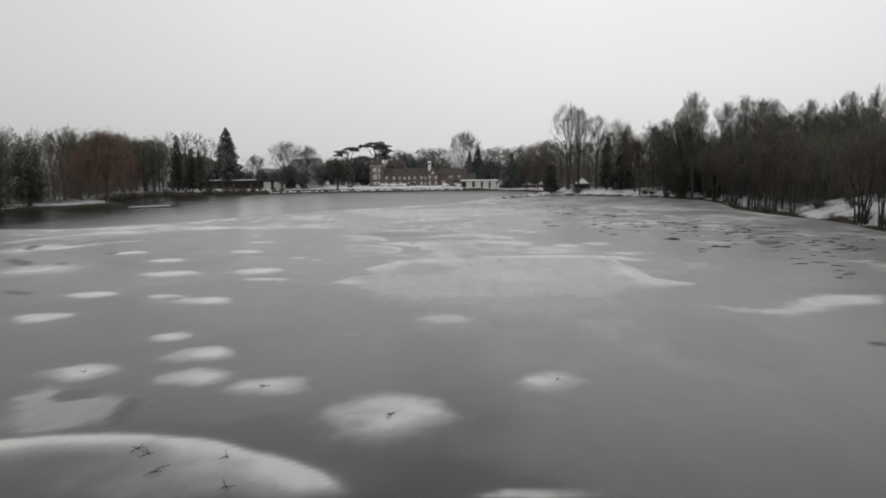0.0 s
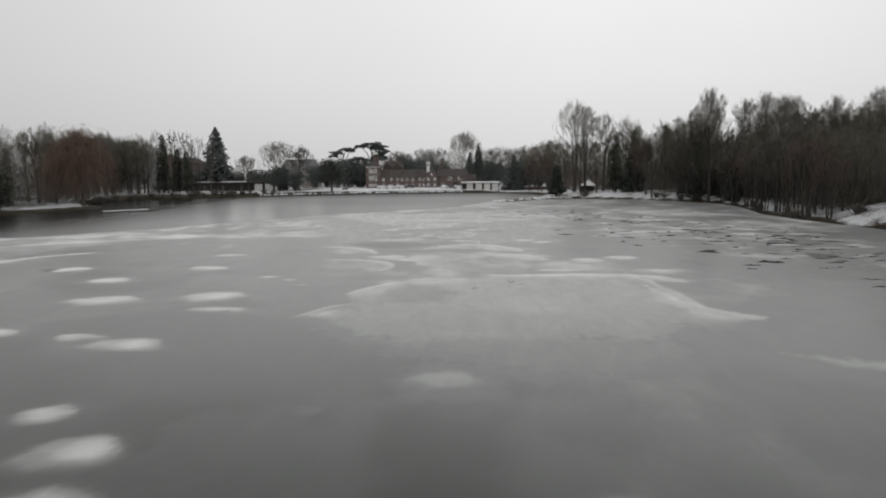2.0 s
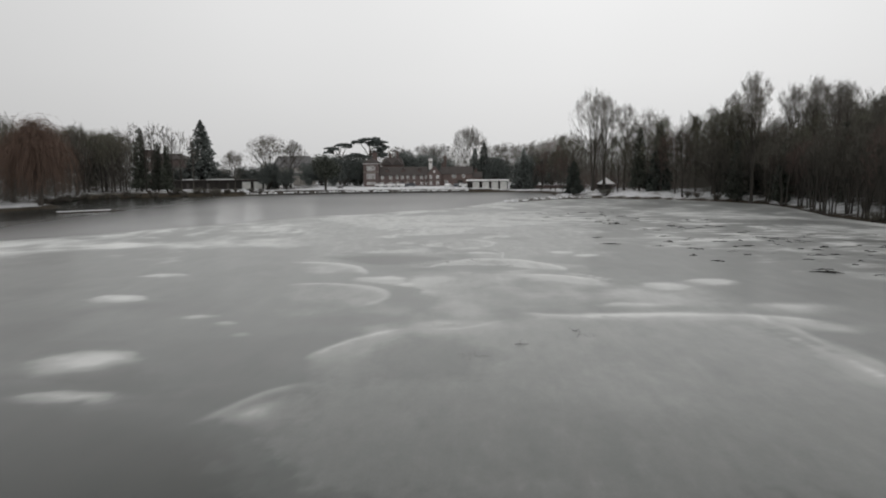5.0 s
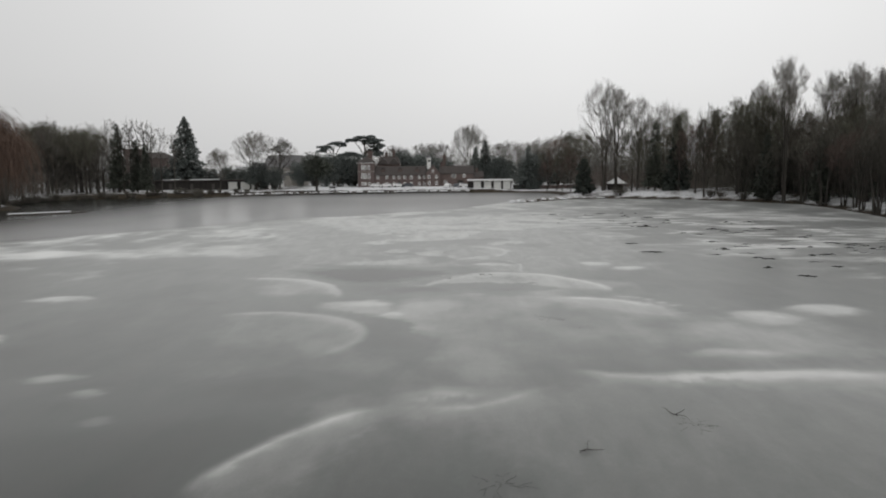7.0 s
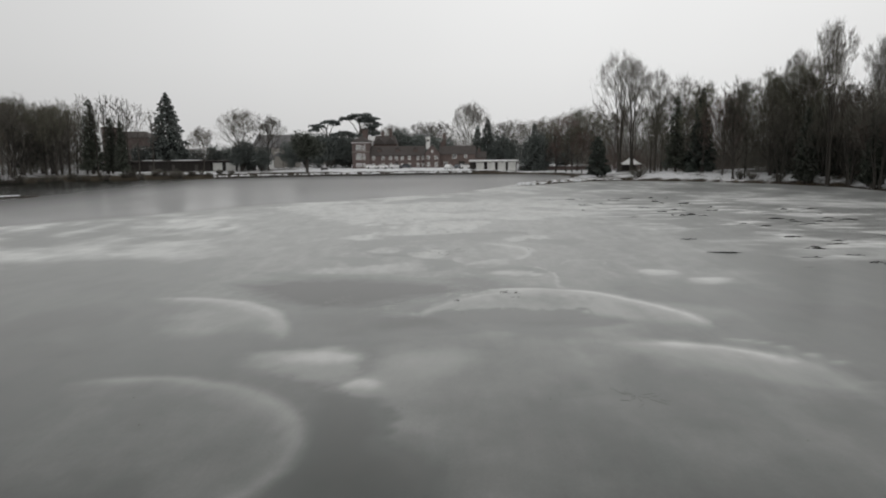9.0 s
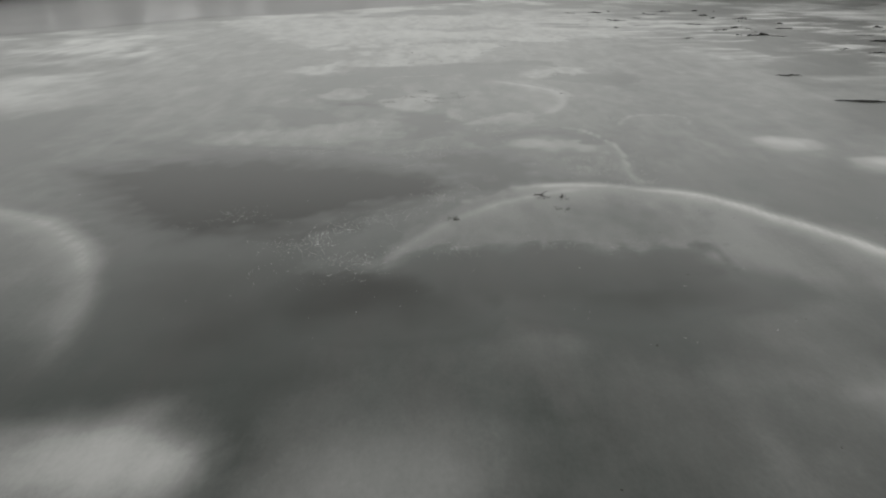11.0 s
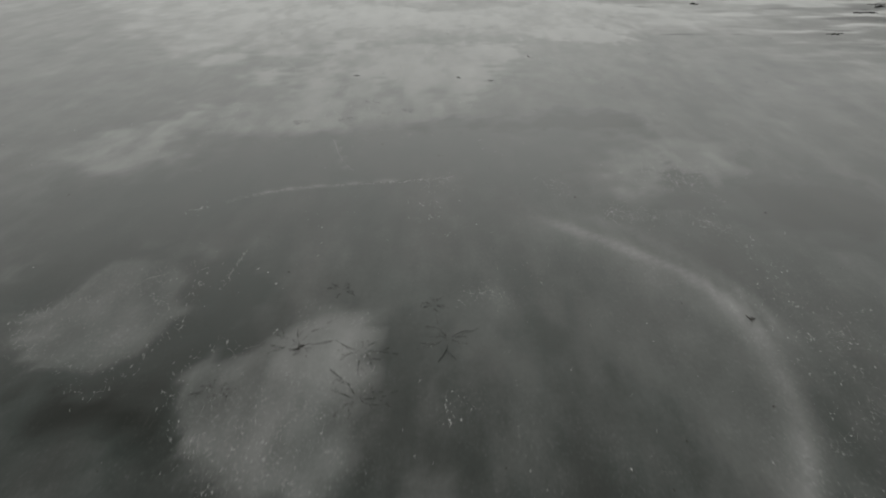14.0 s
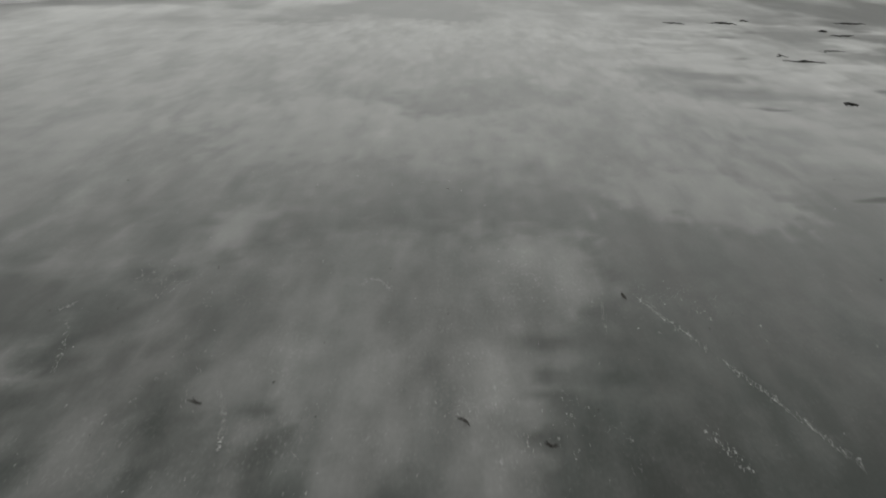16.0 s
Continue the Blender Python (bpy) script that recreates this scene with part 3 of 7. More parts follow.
blob(0.4, 65.6, 4.6, 3.8, 0.35)
ridge([(2.7, 72.7), (5.9, 71.8), (8.8, 71.7), (12.1, 72.5), (14.0, 71.8)], 1.4, 0.42)
blob(10.3, 74.9, 1.4, 0.7, 0.65)
blob(-12.7, 70.3, 0.7, 0.8, 0.65)
blob(-11.2, 67.7, 0.8, 0.6, 0.65)
blob(-36.6, 109.8, 2.6, 2.2, 0.65)
blob(-23.5, 87.5, 2.0, 1.1, 0.65)
blob(10.9, 77.4, 5.8, 2.9, 0.30)
clear(-9.8, 66.1, 3.8, 3.0, 0.50)
clear(-6.9, 70.8, 3.0, 1.5, 0.50)
blob(-10.9, 90.2, 2.8, 3.4, 0.36)
blob(-8.9, 79.0, 3.6, 3.2, 0.36)
blob(-5.9, 84.9, 1.6, 1.7, 0.85)
blob(-3.8, 82.4, 0.9, 0.8, 0.85)
blob(-2.0, 84.3, 1.5, 1.2, 0.36)
blob(2.8, 91.9, 5.0, 3.4, 0.20)
blob(6.1, 79.9, 3.3, 3.5, 0.35)
clear(-4.0, 79.6, 1.1, 2.1, 0.60)
clear(-5.2, 90.3, 2.4, 2.8, 0.60)
clear(-3.1, 76.9, 1.6, 1.5, 0.50)
blob(-11.5, 102.1, 1.8, 2.6, 0.60)
blob(-9.5, 112.4, 2.2, 1.9, 0.45)
blob(-10.7, 131.5, 0.8, 1.1, 0.30)
blob(-13.2, 130.0, 0.8, 0.8, 0.30)
blob(-11.5, 127.5, 1.1, 1.6, 0.30)
blob(-14.4, 128.1, 0.7, 1.5, 0.30)
blob(-9.9, 136.2, 1.0, 0.8, 0.30)
blob(-9.7, 121.6, 0.8, 0.9, 0.30)
blob(-10.2, 135.9, 1.2, 1.0, 0.23)
blob(-7.5, 20.6, 5.0, 1.9, 0.45)
ridge([(-17.5, 22.6), (-12.2, 24.0), (-9.5, 24.0), (-6.2, 22.7), (-3.4, 20.9), (-1.7, 18.9)], 1.8, 0.9)
ridge([(-56.4, 86.0), (-56.5, 94.0), (-52.0, 101.0), (-40.0, 106.0), (-30.0, 112.0)], 2.2, 0.22, 1)
ridge([(-47.0, 80.0), (-44.0, 88.0), (-38.0, 92.0)], 2.0, 0.4)
blob(-50.0, 92.0, 6.0, 4.0, 0.24)
blob(-45.0, 73.0, 6.0, 3.0, 0.3)
clear(-3.0, 90.0, 2.5, 1.6, 0.9)
clear(2.2, 90.3, 3.2, 1.3, 0.85)
# The sheet beyond the last drifts, from the far films to the near ones.
lay([(-15.0, 93.0), (-17.0, 118.0), (-26.0, 145.0), (26.0, 145.0), (17.0, 118.0), (13.0, 98.0), (6.0, 96.5), (-2.0, 96.5), (-6.0, 93.0)], 0.16, 2.0, 1.95)
lay([(-23.3, 148.9), (-11.6, 152.5), (0.7, 155.4), (13.4, 154.0), (22.8, 148.0), (14.1, 133.7), (6.5, 131.6), (0.2, 131.2), (-4.8, 129.5), (-10.3, 127.0)], 0.37, 1.5, 2.6)
lay([(-7.3, 136.3), (-4.7, 139.2), (0.3, 138.7), (2.9, 134.2), (-1.5, 133.3), (-5.7, 133.6)], 0.52, 0.6, 1.95)
lay([(3.7, 133.7), (7.0, 133.3), (8.3, 130.7), (6.4, 129.7), (3.5, 130.9)], 0.47, 0.4, 1.56)
lay([(7.1, 146.3), (11.6, 144.1), (14.4, 142.0), (10.9, 139.1), (7.2, 141.3)], 0.17, 0.6, 1.56)
lay([(-2.2, 139.4), (2.3, 143.1), (4.7, 140.0), (1.5, 137.9), (-0.9, 137.3)], 0.2, 0.6, 1.56)
lay([(-11.1, 131.0), (-10.8, 131.9), (-10.0, 132.0), (-9.5, 130.3), (-10.5, 130.2)], 0.52, 0.32, 0.78)
lay([(-10.6, 135.2), (-10.1, 136.7), (-9.2, 136.7), (-9.0, 135.2), (-10.0, 134.4)], 0.52, 0.4, 0.78)
lay([(-9.4, 126.7), (-9.0, 127.4), (-8.1, 127.9), (-7.7, 126.2), (-8.8, 125.5)], 0.52, 0.4, 0.78)
lay([(-4.5, 118.1), (-7.4, 118.6), (-7.6, 120.4), (-5.9, 121.8), (-5.3, 124.9), (-4.4, 128.0), (-1.3, 129.9), (2.3, 129.8), (2.0, 124.7), (1.4, 122.6), (0.8, 121.1), (0.4, 119.8), (-1.1, 119.2), (-2.4, 118.5)], 0.40, 0.55, 1.95)
lay([(2.6, 127.3), (6.6, 127.8), (6.5, 124.4), (4.4, 123.5), (2.9, 124.3)], 0.24, 0.5, 1.56)
lay([(1.5, 123.0), (2.9, 123.4), (3.3, 121.5), (7.0, 122.1), (5.6, 119.7), (2.9, 120.2), (0.7, 120.2)], 0.19, 0.7, 1.3)
lay([(-1.9, 125.1), (-0.8, 125.4), (-0.6, 124.1), (-0.9, 122.9), (-1.5, 122.8)], 0.52, 0.55, 1.3)
lay([(0.1, 125.1), (1.2, 125.6), (1.4, 123.4), (0.8, 122.2), (0.0, 122.9)], 0.52, 0.55, 1.3)
lay([(0.6, 129.4), (2.7, 129.6), (2.7, 127.3), (1.1, 126.7)], 0.5, 0.55, 1.3)
lay([(-4.6, 121.8), (-4.4, 123.2), (-4.0, 124.1), (-3.8, 122.7), (-4.1, 121.4)], 0.45, 0.55, 1.3)
lay([(-7.4, 124.3), (-6.5, 125.2), (-6.0, 125.7), (-5.8, 123.2), (-6.3, 122.9)], 0.47, 0.55, 1.3)
lay([(-3.2, 124.8), (-2.6, 126.0), (-1.2, 126.2), (-0.9, 124.6), (-1.5, 123.3), (-2.7, 123.5)], 0.5, 0.7, 1.2)
lay([(-0.6, 124.0), (0.0, 125.2), (1.0, 124.9), (1.2, 123.4), (0.3, 122.6)], 0.5, 0.6, 1.2)
lay([(-5.0, 122.2), (-4.2, 123.6), (-3.2, 122.9), (-3.6, 121.2), (-4.7, 121.0)], 0.46, 0.6, 1.2)
lay([(-7.6, 128.2), (-6.6, 129.6), (-5.1, 129.0), (-5.5, 127.4), (-6.9, 127.2)], 0.44, 0.6, 1.2)
lay([(-2.8, 126.7), (-1.9, 127.4), (-0.9, 126.5), (-1.5, 125.6)], 0.5, 0.55, 1.3)
lay([(-5.3, 127.9), (-4.4, 129.8), (-3.3, 130.3), (-3.6, 128.4), (-4.6, 127.6)], 0.47, 0.55, 1.3)
lay([(-2.3, 124.1), (-1.7, 123.5), (-1.7, 122.1), (-2.6, 121.8), (-2.3, 123.3)], 0.24, 0.29, 1.17)
lay([(-4.0, 124.7), (-3.4, 125.0), (-3.3, 123.2), (-3.5, 121.5), (-3.8, 121.6)], 0.24, 0.29, 1.17)
lay([(-6.5, 123.0), (-5.7, 123.4), (-5.5, 121.5), (-6.2, 120.8), (-6.7, 121.7)], 0.2, 0.29, 1.17)
lay([(1.5, 124.7), (2.1, 124.0), (2.4, 122.6), (1.5, 122.6)], 0.2, 0.29, 1.17)
lay([(-0.9, 122.6), (-0.4, 122.9), (-0.1, 121.9), (-0.6, 121.3)], 0.24, 0.29, 1.17)
lay([(-3.9, 127.0), (-3.3, 127.0), (-3.3, 125.3), (-3.8, 125.2)], 0.28, 0.29, 1.17)
lay([(-8.9, 113.0), (-8.4, 115.0), (-6.3, 115.6), (-6.0, 118.0), (-3.6, 118.2), (-0.2, 119.3), (2.9, 119.8), (4.1, 118.6), (2.8, 115.7), (0.7, 113.7), (-2.3, 112.4), (-5.1, 112.0), (-7.9, 111.3)], 0.02, 0.5, 1.3)
lay([(-1.3, 118.4), (-1.0, 119.0), (-0.6, 119.4), (-0.1, 119.5), (1.3, 119.7), (2.0, 119.7), (2.9, 120.1), (4.0, 120.2), (5.5, 119.6), (4.8, 118.4)], -0.44, 0.35, 1.56)
lay([(-9.4, 116.1), (-9.3, 118.4), (-7.6, 119.5), (-6.8, 116.6), (-7.6, 115.4)], 0.42, 0.4, 1.04)
lay([(3.8, 116.9), (5.2, 117.8), (6.6, 117.6), (6.2, 115.6), (4.6, 114.4), (3.4, 114.2), (3.3, 115.4)], 0.4, 0.6, 1.17)
lay([(5.7, 115.0), (8.2, 115.4), (8.5, 113.8), (7.2, 111.8), (5.3, 113.0)], -0.33, 0.4, 1.04)
lay([(4.7, 116.3), (5.2, 115.3), (4.8, 113.4), (4.0, 113.7)], -0.23, 0.24, 0.91)
lay([(-2.1, 114.1), (-0.8, 115.2), (0.3, 114.5), (0.1, 113.0), (-0.9, 112.5), (-1.7, 112.8)], 0.13, 0.6, 1.04)
lay([(1.2, 113.0), (2.5, 113.1), (3.7, 111.4), (4.1, 109.5), (3.6, 109.2), (2.7, 110.1), (1.7, 110.7), (1.2, 111.5)], 0.42, 0.48, 1.04)
drift([(-4.6, 114.2), (-4.3, 114.5), (-3.9, 114.6), (-3.4, 114.8), (-2.8, 114.9), (-2.2, 115.1), (-1.3, 115.2)], 0.17, 0.34)
drift([(-3.3, 118.0), (-3.0, 116.7), (-2.6, 115.6)], 0.16, 0.18)
drift([(1.8, 113.5), (2.7, 113.0), (3.4, 112.0), (4.0, 110.9), (4.3, 109.8), (4.3, 108.7)], 0.5, 0.26)
lay([(-7.5, 110.6), (-6.6, 112.2), (-4.5, 111.6), (-1.3, 112.0), (0.6, 112.2), (2.0, 110.1), (2.8, 108.7), (2.2, 107.1), (-5.5, 107.2)], -0.21, 0.4, 1.3)
lay([(-6.3, 108.4), (-5.1, 108.4), (-4.1, 107.8), (-3.8, 107.1), (-5.5, 107.1)], -0.72, 0.48, 1.04)
lay([(-1.8, 107.8), (-1.2, 107.9), (0.2, 107.9), (0.9, 108.3), (1.5, 107.8), (1.3, 107.0), (-1.7, 107.0)], -0.42, 0.4, 1.04)
lay([(-4.0, 112.2), (-0.4, 114.1), (2.5, 113.4), (4.1, 110.9), (3.8, 107.5), (2.3, 104.5), (0.7, 103.5), (-0.8, 104.2), (-3.1, 106.6)], 0.17, 0.8, 1.3)
lay([(-6.1, 108.8), (-6.6, 109.5), (-6.4, 110.4), (-5.9, 111.6), (-4.9, 111.8), (-4.5, 111.1), (-4.5, 109.7), (-4.8, 108.9), (-5.3, 108.5)], 0.25, 0.14, 0.59)
lay([(-3.8, 107.2), (-4.1, 108.0), (-4.0, 108.7), (-3.7, 109.2), (-3.4, 108.9), (-2.6, 109.5), (-2.7, 110.2), (-2.0, 110.0), (-1.8, 108.8), (-1.9, 108.0), (-1.8, 107.1)], 0.28, 0.14, 0.59)
lay([(-2.7, 108.9), (-2.5, 109.3), (-2.2, 109.4), (-1.9, 108.9), (-2.1, 108.3), (-2.5, 108.3)], 0.52, 0.19, 0.65)
lay([(-1.1, 108.1), (-0.9, 109.0), (-0.5, 110.0), (0.3, 110.7), (0.7, 110.6), (0.7, 109.3), (0.2, 108.5), (-0.6, 107.8)], 0.2, 0.16, 0.59)
lay([(-3.5, 107.0), (-3.5, 108.7), (-2.6, 109.6), (-1.7, 109.9), (-1.5, 108.1), (-1.6, 106.8), (-2.2, 106.0), (-3.0, 106.2)], 0.4, 0.19, 0.65)
lay([(-2.8, 108.5), (-2.3, 109.5), (-1.7, 109.8), (-1.6, 108.4), (-2.2, 107.8)], 0.52, 0.19, 0.65)
lay([(-6.9, 109.8), (-5.5, 110.7), (-4.4, 109.6), (-5.0, 108.0), (-6.0, 108.3)], 0.35, 0.32, 0.91)
lay([(-1.3, 106.2), (-1.1, 106.9), (-0.4, 106.7), (-0.4, 105.4), (-0.5, 104.1), (-0.8, 104.4), (-1.2, 105.0)], 0.34, 0.14, 0.52)
lay([(-0.4, 109.6), (2.3, 111.0), (3.4, 109.0), (2.9, 106.7), (1.5, 106.2), (0.1, 105.1), (-0.4, 106.7)], 0.2, 0.48, 1.04)
lay([(-9.0, 107.2), (-6.8, 106.6), (-5.2, 104.7), (-5.2, 103.7), (-6.9, 103.4)], -0.16, 0.48, 1.04)
lay([(-3.3, 105.9), (-1.4, 105.6), (-1.2, 104.4), (-0.5, 103.9), (-0.6, 102.9), (-1.2, 102.2), (-1.8, 101.7), (-2.3, 101.9), (-2.7, 103.6)], -0.39, 0.29, 1.17)
lay([(0.2, 104.4), (1.0, 105.8), (2.0, 106.0), (2.3, 105.4), (2.5, 104.4), (1.7, 103.5), (0.8, 103.7), (-0.4, 103.5)], 0.42, 0.24, 1.17)
drift([(1.0, 113.5), (2.5, 112.2), (3.6, 111.0), (4.0, 109.3), (3.8, 107.6), (3.0, 105.8), (2.2, 105.2)], 0.6, 0.28)
lay([(-4.0, 103.7), (-3.7, 103.8), (-3.3, 102.5), (-3.6, 102.4)], 0.52, 0.16, 0.78)
lay([(0.9, 102.4), (2.0, 103.1), (2.9, 103.0), (3.3, 102.6), (3.9, 101.4), (4.0, 100.7), (3.5, 100.7), (2.7, 101.7), (1.7, 101.7), (1.1, 101.0), (0.3, 100.7), (0.3, 101.9)], -0.44, 0.35, 1.17)
lay([(-0.4, 103.3), (0.9, 103.4), (1.5, 103.0), (0.9, 102.5), (0.0, 102.5)], 0.06, 0.24, 1.56)
lay([(-2.0, 99.4), (-1.0, 99.8), (0.8, 99.6), (1.5, 98.7), (1.5, 97.5), (2.5, 97.2), (3.4, 96.5), (2.3, 96.7), (1.1, 96.3), (0.2, 95.4), (-1.6, 95.4), (-0.9, 97.0)], -0.6, 0.56, 1.3)
lay([(3.7, 100.7), (3.8, 99.9), (3.9, 98.8), (3.7, 97.9), (4.0, 97.1), (4.6, 96.3), (4.5, 96.1), (3.6, 96.6), (3.2, 97.3), (2.5, 97.6), (2.1, 98.2), (2.1, 99.4), (3.0, 100.0)], 0.2, 0.4, 1.2)
lay([(1.1, 101.4), (2.2, 101.7), (3.1, 101.3), (3.7, 100.6), (3.7, 99.8), (3.0, 99.9), (2.3, 99.5), (1.8, 100.1), (1.2, 100.6)], 0.5, 0.45, 1.1)
drift([(2.9, 103.3), (3.7, 102.9), (4.1, 101.6), (4.4, 100.5), (4.3, 99.1), (4.1, 97.9), (4.1, 97.0), (4.2, 96.3)], 0.22, 0.36)
lay([(5.8, 105.4), (7.1, 105.5), (8.0, 104.7), (7.8, 103.7), (6.4, 103.0), (5.4, 103.4)], 0.16, 0.24, 0.52)
drift([(5.1, 103.4), (5.6, 104.7), (6.4, 105.3), (7.5, 105.2), (8.1, 104.5), (7.7, 103.4)], 0.14, 0.22)
lay([(-11.2, 100.9), (-6.1, 100.3), (-3.6, 99.4), (-1.9, 98.7), (-0.9, 97.7), (-1.1, 96.8), (-1.6, 95.8), (-2.1, 95.5), (-7.0, 95.5)], -0.5, 0.9, 1.2)
# Real clear ice, laid darker still to hold the lens's corner fall-off.
lay([(-10.4, 98.8), (-5.4, 98.6), (-3.3, 97.9), (-1.8, 97.1), (-1.2, 96.6), (-1.6, 95.8), (-2.1, 95.5), (-7.6, 95.5)], -1.1, 0.95, 1.0)
lay([(-12.3, 98.1), (-6.7, 98.4), (-3.5, 97.3), (-1.8, 96.6), (-1.2, 95.7), (-2.0, 95.3), (-3.4, 94.2), (-4.6, 93.3), (-5.1, 92.6), (-7.7, 92.6)], -1.2, 0.9, 1.0)
lay([(-9.7, 102.6), (-8.5, 102.7), (-7.0, 103.2), (-5.5, 104.2), (-3.8, 104.5), (-3.0, 103.5), (-2.8, 101.9), (-4.0, 101.4), (-4.9, 100.9), (-6.3, 100.7), (-7.8, 100.8), (-9.4, 101.0)], 0.36, 0.5, 1.3)
lay([(-5.6, 92.5), (-5.1, 92.7), (-4.1, 93.7), (-3.1, 94.5), (-2.0, 95.4), (-0.3, 95.0), (-1.5, 94.1), (-1.8, 93.4), (-2.2, 92.4), (-5.6, 92.5)], -0.72, 0.48, 1.56)
lay([(-3.8, 91.1), (-3.7, 92.5), (-3.0, 93.9), (-1.7, 95.1), (-0.8, 95.8), (-0.3, 95.6), (-1.4, 94.0), (-2.4, 92.3), (-2.8, 91.3)], 0.10, 0.35, 1.5)
lay([(-2.8, 90.9), (-2.6, 91.8), (-2.2, 92.5), (-1.9, 93.2), (-1.4, 93.9), (-0.8, 94.8), (-0.1, 95.6), (0.7, 96.1), (1.7, 96.3), (3.0, 96.2), (4.6, 95.5), (5.6, 94.7), (4.9, 92.8), (3.1, 92.2), (2.1, 92.0), (1.1, 92.3), (0.2, 92.2), (-0.6, 92.0), (-1.4, 91.9), (-1.9, 91.6), (-2.3, 91.0)], 0.30, 0.17, 0.8)
lay([(1.8, 94.2), (3.2, 94.7), (4.4, 94.3), (4.2, 93.2), (2.6, 93.2)], 0.16, 0.6, 1.0)
lay([(-2.1, 91.2), (-1.4, 91.7), (-0.6, 91.8), (0.2, 92.0), (1.1, 92.1), (2.1, 91.8), (3.1, 92.0), (4.5, 92.4), (4.2, 90.8), (1.0, 89.6), (-1.6, 89.8)], -0.45, 0.25, 1.0)
lay([(1.0, 96.2), (2.7, 96.9), (3.5, 96.4), (5.4, 95.1), (5.3, 95.0), (4.0, 95.6), (2.6, 96.0)], 0.15, 0.19, 1.04)
lay([(4.8, 95.5), (6.5, 94.7), (7.8, 92.7), (8.4, 89.5), (8.0, 89.0), (7.3, 91.8), (6.2, 93.7), (4.8, 94.6)], 0.4, 0.4, 0.8)
lay([(4.5, 87.3), (7.3, 86.4), (9.3, 84.6), (10.9, 82.4), (10.0, 80.9), (8.5, 82.8), (6.7, 84.6), (4.3, 85.7)], 0.42, 0.5, 0.8)
lay([(-6.7, 83.9), (-6.4, 85.7), (-5.4, 86.2), (-4.3, 84.7), (-4.2, 83.3), (-5.5, 83.0)], 0.55, 0.4, 0.8)
lay([(-4.5, 82.1), (-3.9, 83.1), (-3.0, 82.6), (-3.1, 81.7), (-4.0, 81.5)], 0.52, 0.3, 0.8)
lay([(-17.4, 28.2), (-16.6, 29.5), (-13.6, 28.5), (-11.8, 27.4), (-11.9, 25.6), (-13.5, 24.4), (-14.8, 24.1)], 0.42, 0.30, 0.8)
lead([(-15.6, 28.2), (-15.6, 29.2), (-14.0, 29.2), (-14.0, 28.2), (-15.0, 27.7)], 0.35)
lead([(-11.9, 25.0), (-12.3, 26.7), (-12.5, 28.2), (-11.8, 27.8), (-11.5, 26.3), (-11.4, 25.0)], 0.45)
lead([(-45.2, 71.1), (-44.8, 72.9), (-41.5, 70.1), (-40.4, 67.6), (-42.4, 68.1)], 0.90)
lead([(-50.1, 82.4), (-51.6, 87.3), (-49.6, 84.7), (-48.1, 80.0)], 0.90)
lead([(-34.1, 53.7), (-31.3, 52.8), (-31.1, 51.7), (-33.1, 52.2)], 0.80)
lead([(-39.0, 69.2), (-38.5, 70.4), (-37.2, 68.3), (-37.8, 67.5)], 0.70)
lead([(-37.8, 77.4), (-37.0, 78.4), (-36.1, 76.8), (-36.8, 75.8)], 0.70)
lay([(17.2, 46.5), (20.6, 45.0), (22.2, 45.5), (24.7, 48.7), (26.7, 49.9), (31.7, 49.8), (29.5, 46.2), (26.5, 45.4), (23.5, 43.7), (21.3, 42.6), (18.7, 43.8)], 0.5, 0.9, 1.0)
lead([(22.6, 36.7), (23.3, 36.1), (22.9, 35.4), (22.2, 35.9)], 0.90)
lead([(37.8, 85.7), (40.5, 84.3), (38.7, 81.3), (36.6, 81.5)], 0.90)
lay([(-25.4, 54.4), (-17.5, 59.8), (-7.6, 54.2), (-4.7, 50.1), (-2.8, 45.9), (-1.9, 39.9), (-13.5, 39.9)], -0.50, 1.40, 1.0)
lay([(-5.0, 50.1), (1.6, 52.3), (11.9, 49.8), (12.8, 46.8), (9.1, 43.1), (6.9, 43.9), (4.4, 42.2), (2.8, 44.0), (0.3, 46.4), (-2.4, 47.2)], 0.17, 1.3, 2.4)
lay([(-6.2, 63.5), (-3.3, 68.5), (2.3, 70.1), (8.2, 71.2), (15.5, 69.5), (16.1, 61.7), (15.4, 53.7), (11.5, 48.9), (8.0, 49.9), (4.6, 49.0), (1.5, 50.4), (-1.8, 49.4), (-5.0, 50.1), (-7.1, 53.3), (-6.3, 57.0)], 0.31, 1.2, 2.2)
blob(6.5, 59.0, 3.6, 3.2, 0.16)
blob(-0.6, 62.5, 2.4, 3.0, 0.12)
blob(1.8, 50.6, 2.6, 1.0, 0.14)
blob(-5.1, 38.9, 0.9, 1.0, 0.3)
blob(-8.4, 39.4, 1.2, 0.8, 0.25)
lay([(-1.8, 42.5), (-0.8, 44.7), (0.6, 44.9), (2.4, 44.2), (2.8, 42.1), (2.0, 39.9), (-1.2, 39.9)], -0.02, 0.7, 1.0)
blob(0.1, 42.5, 1.6, 1.25, 0.8)
blob(-16.8, 48.8, 2.5, 1.5, 0.95)
blob(-20.2, 50.6, 1.5, 0.8, 0.85)
blob(-15.3, 58.3, 2.1, 0.8, 0.75)
lay([(15.7, 66.6), (16.5, 60.1), (17.7, 57.3), (20.2, 54.7), (19.4, 53.3), (16.9, 55.5), (15.5, 57.9), (15.2, 64.1)], 0.55, 0.30, 0.7)

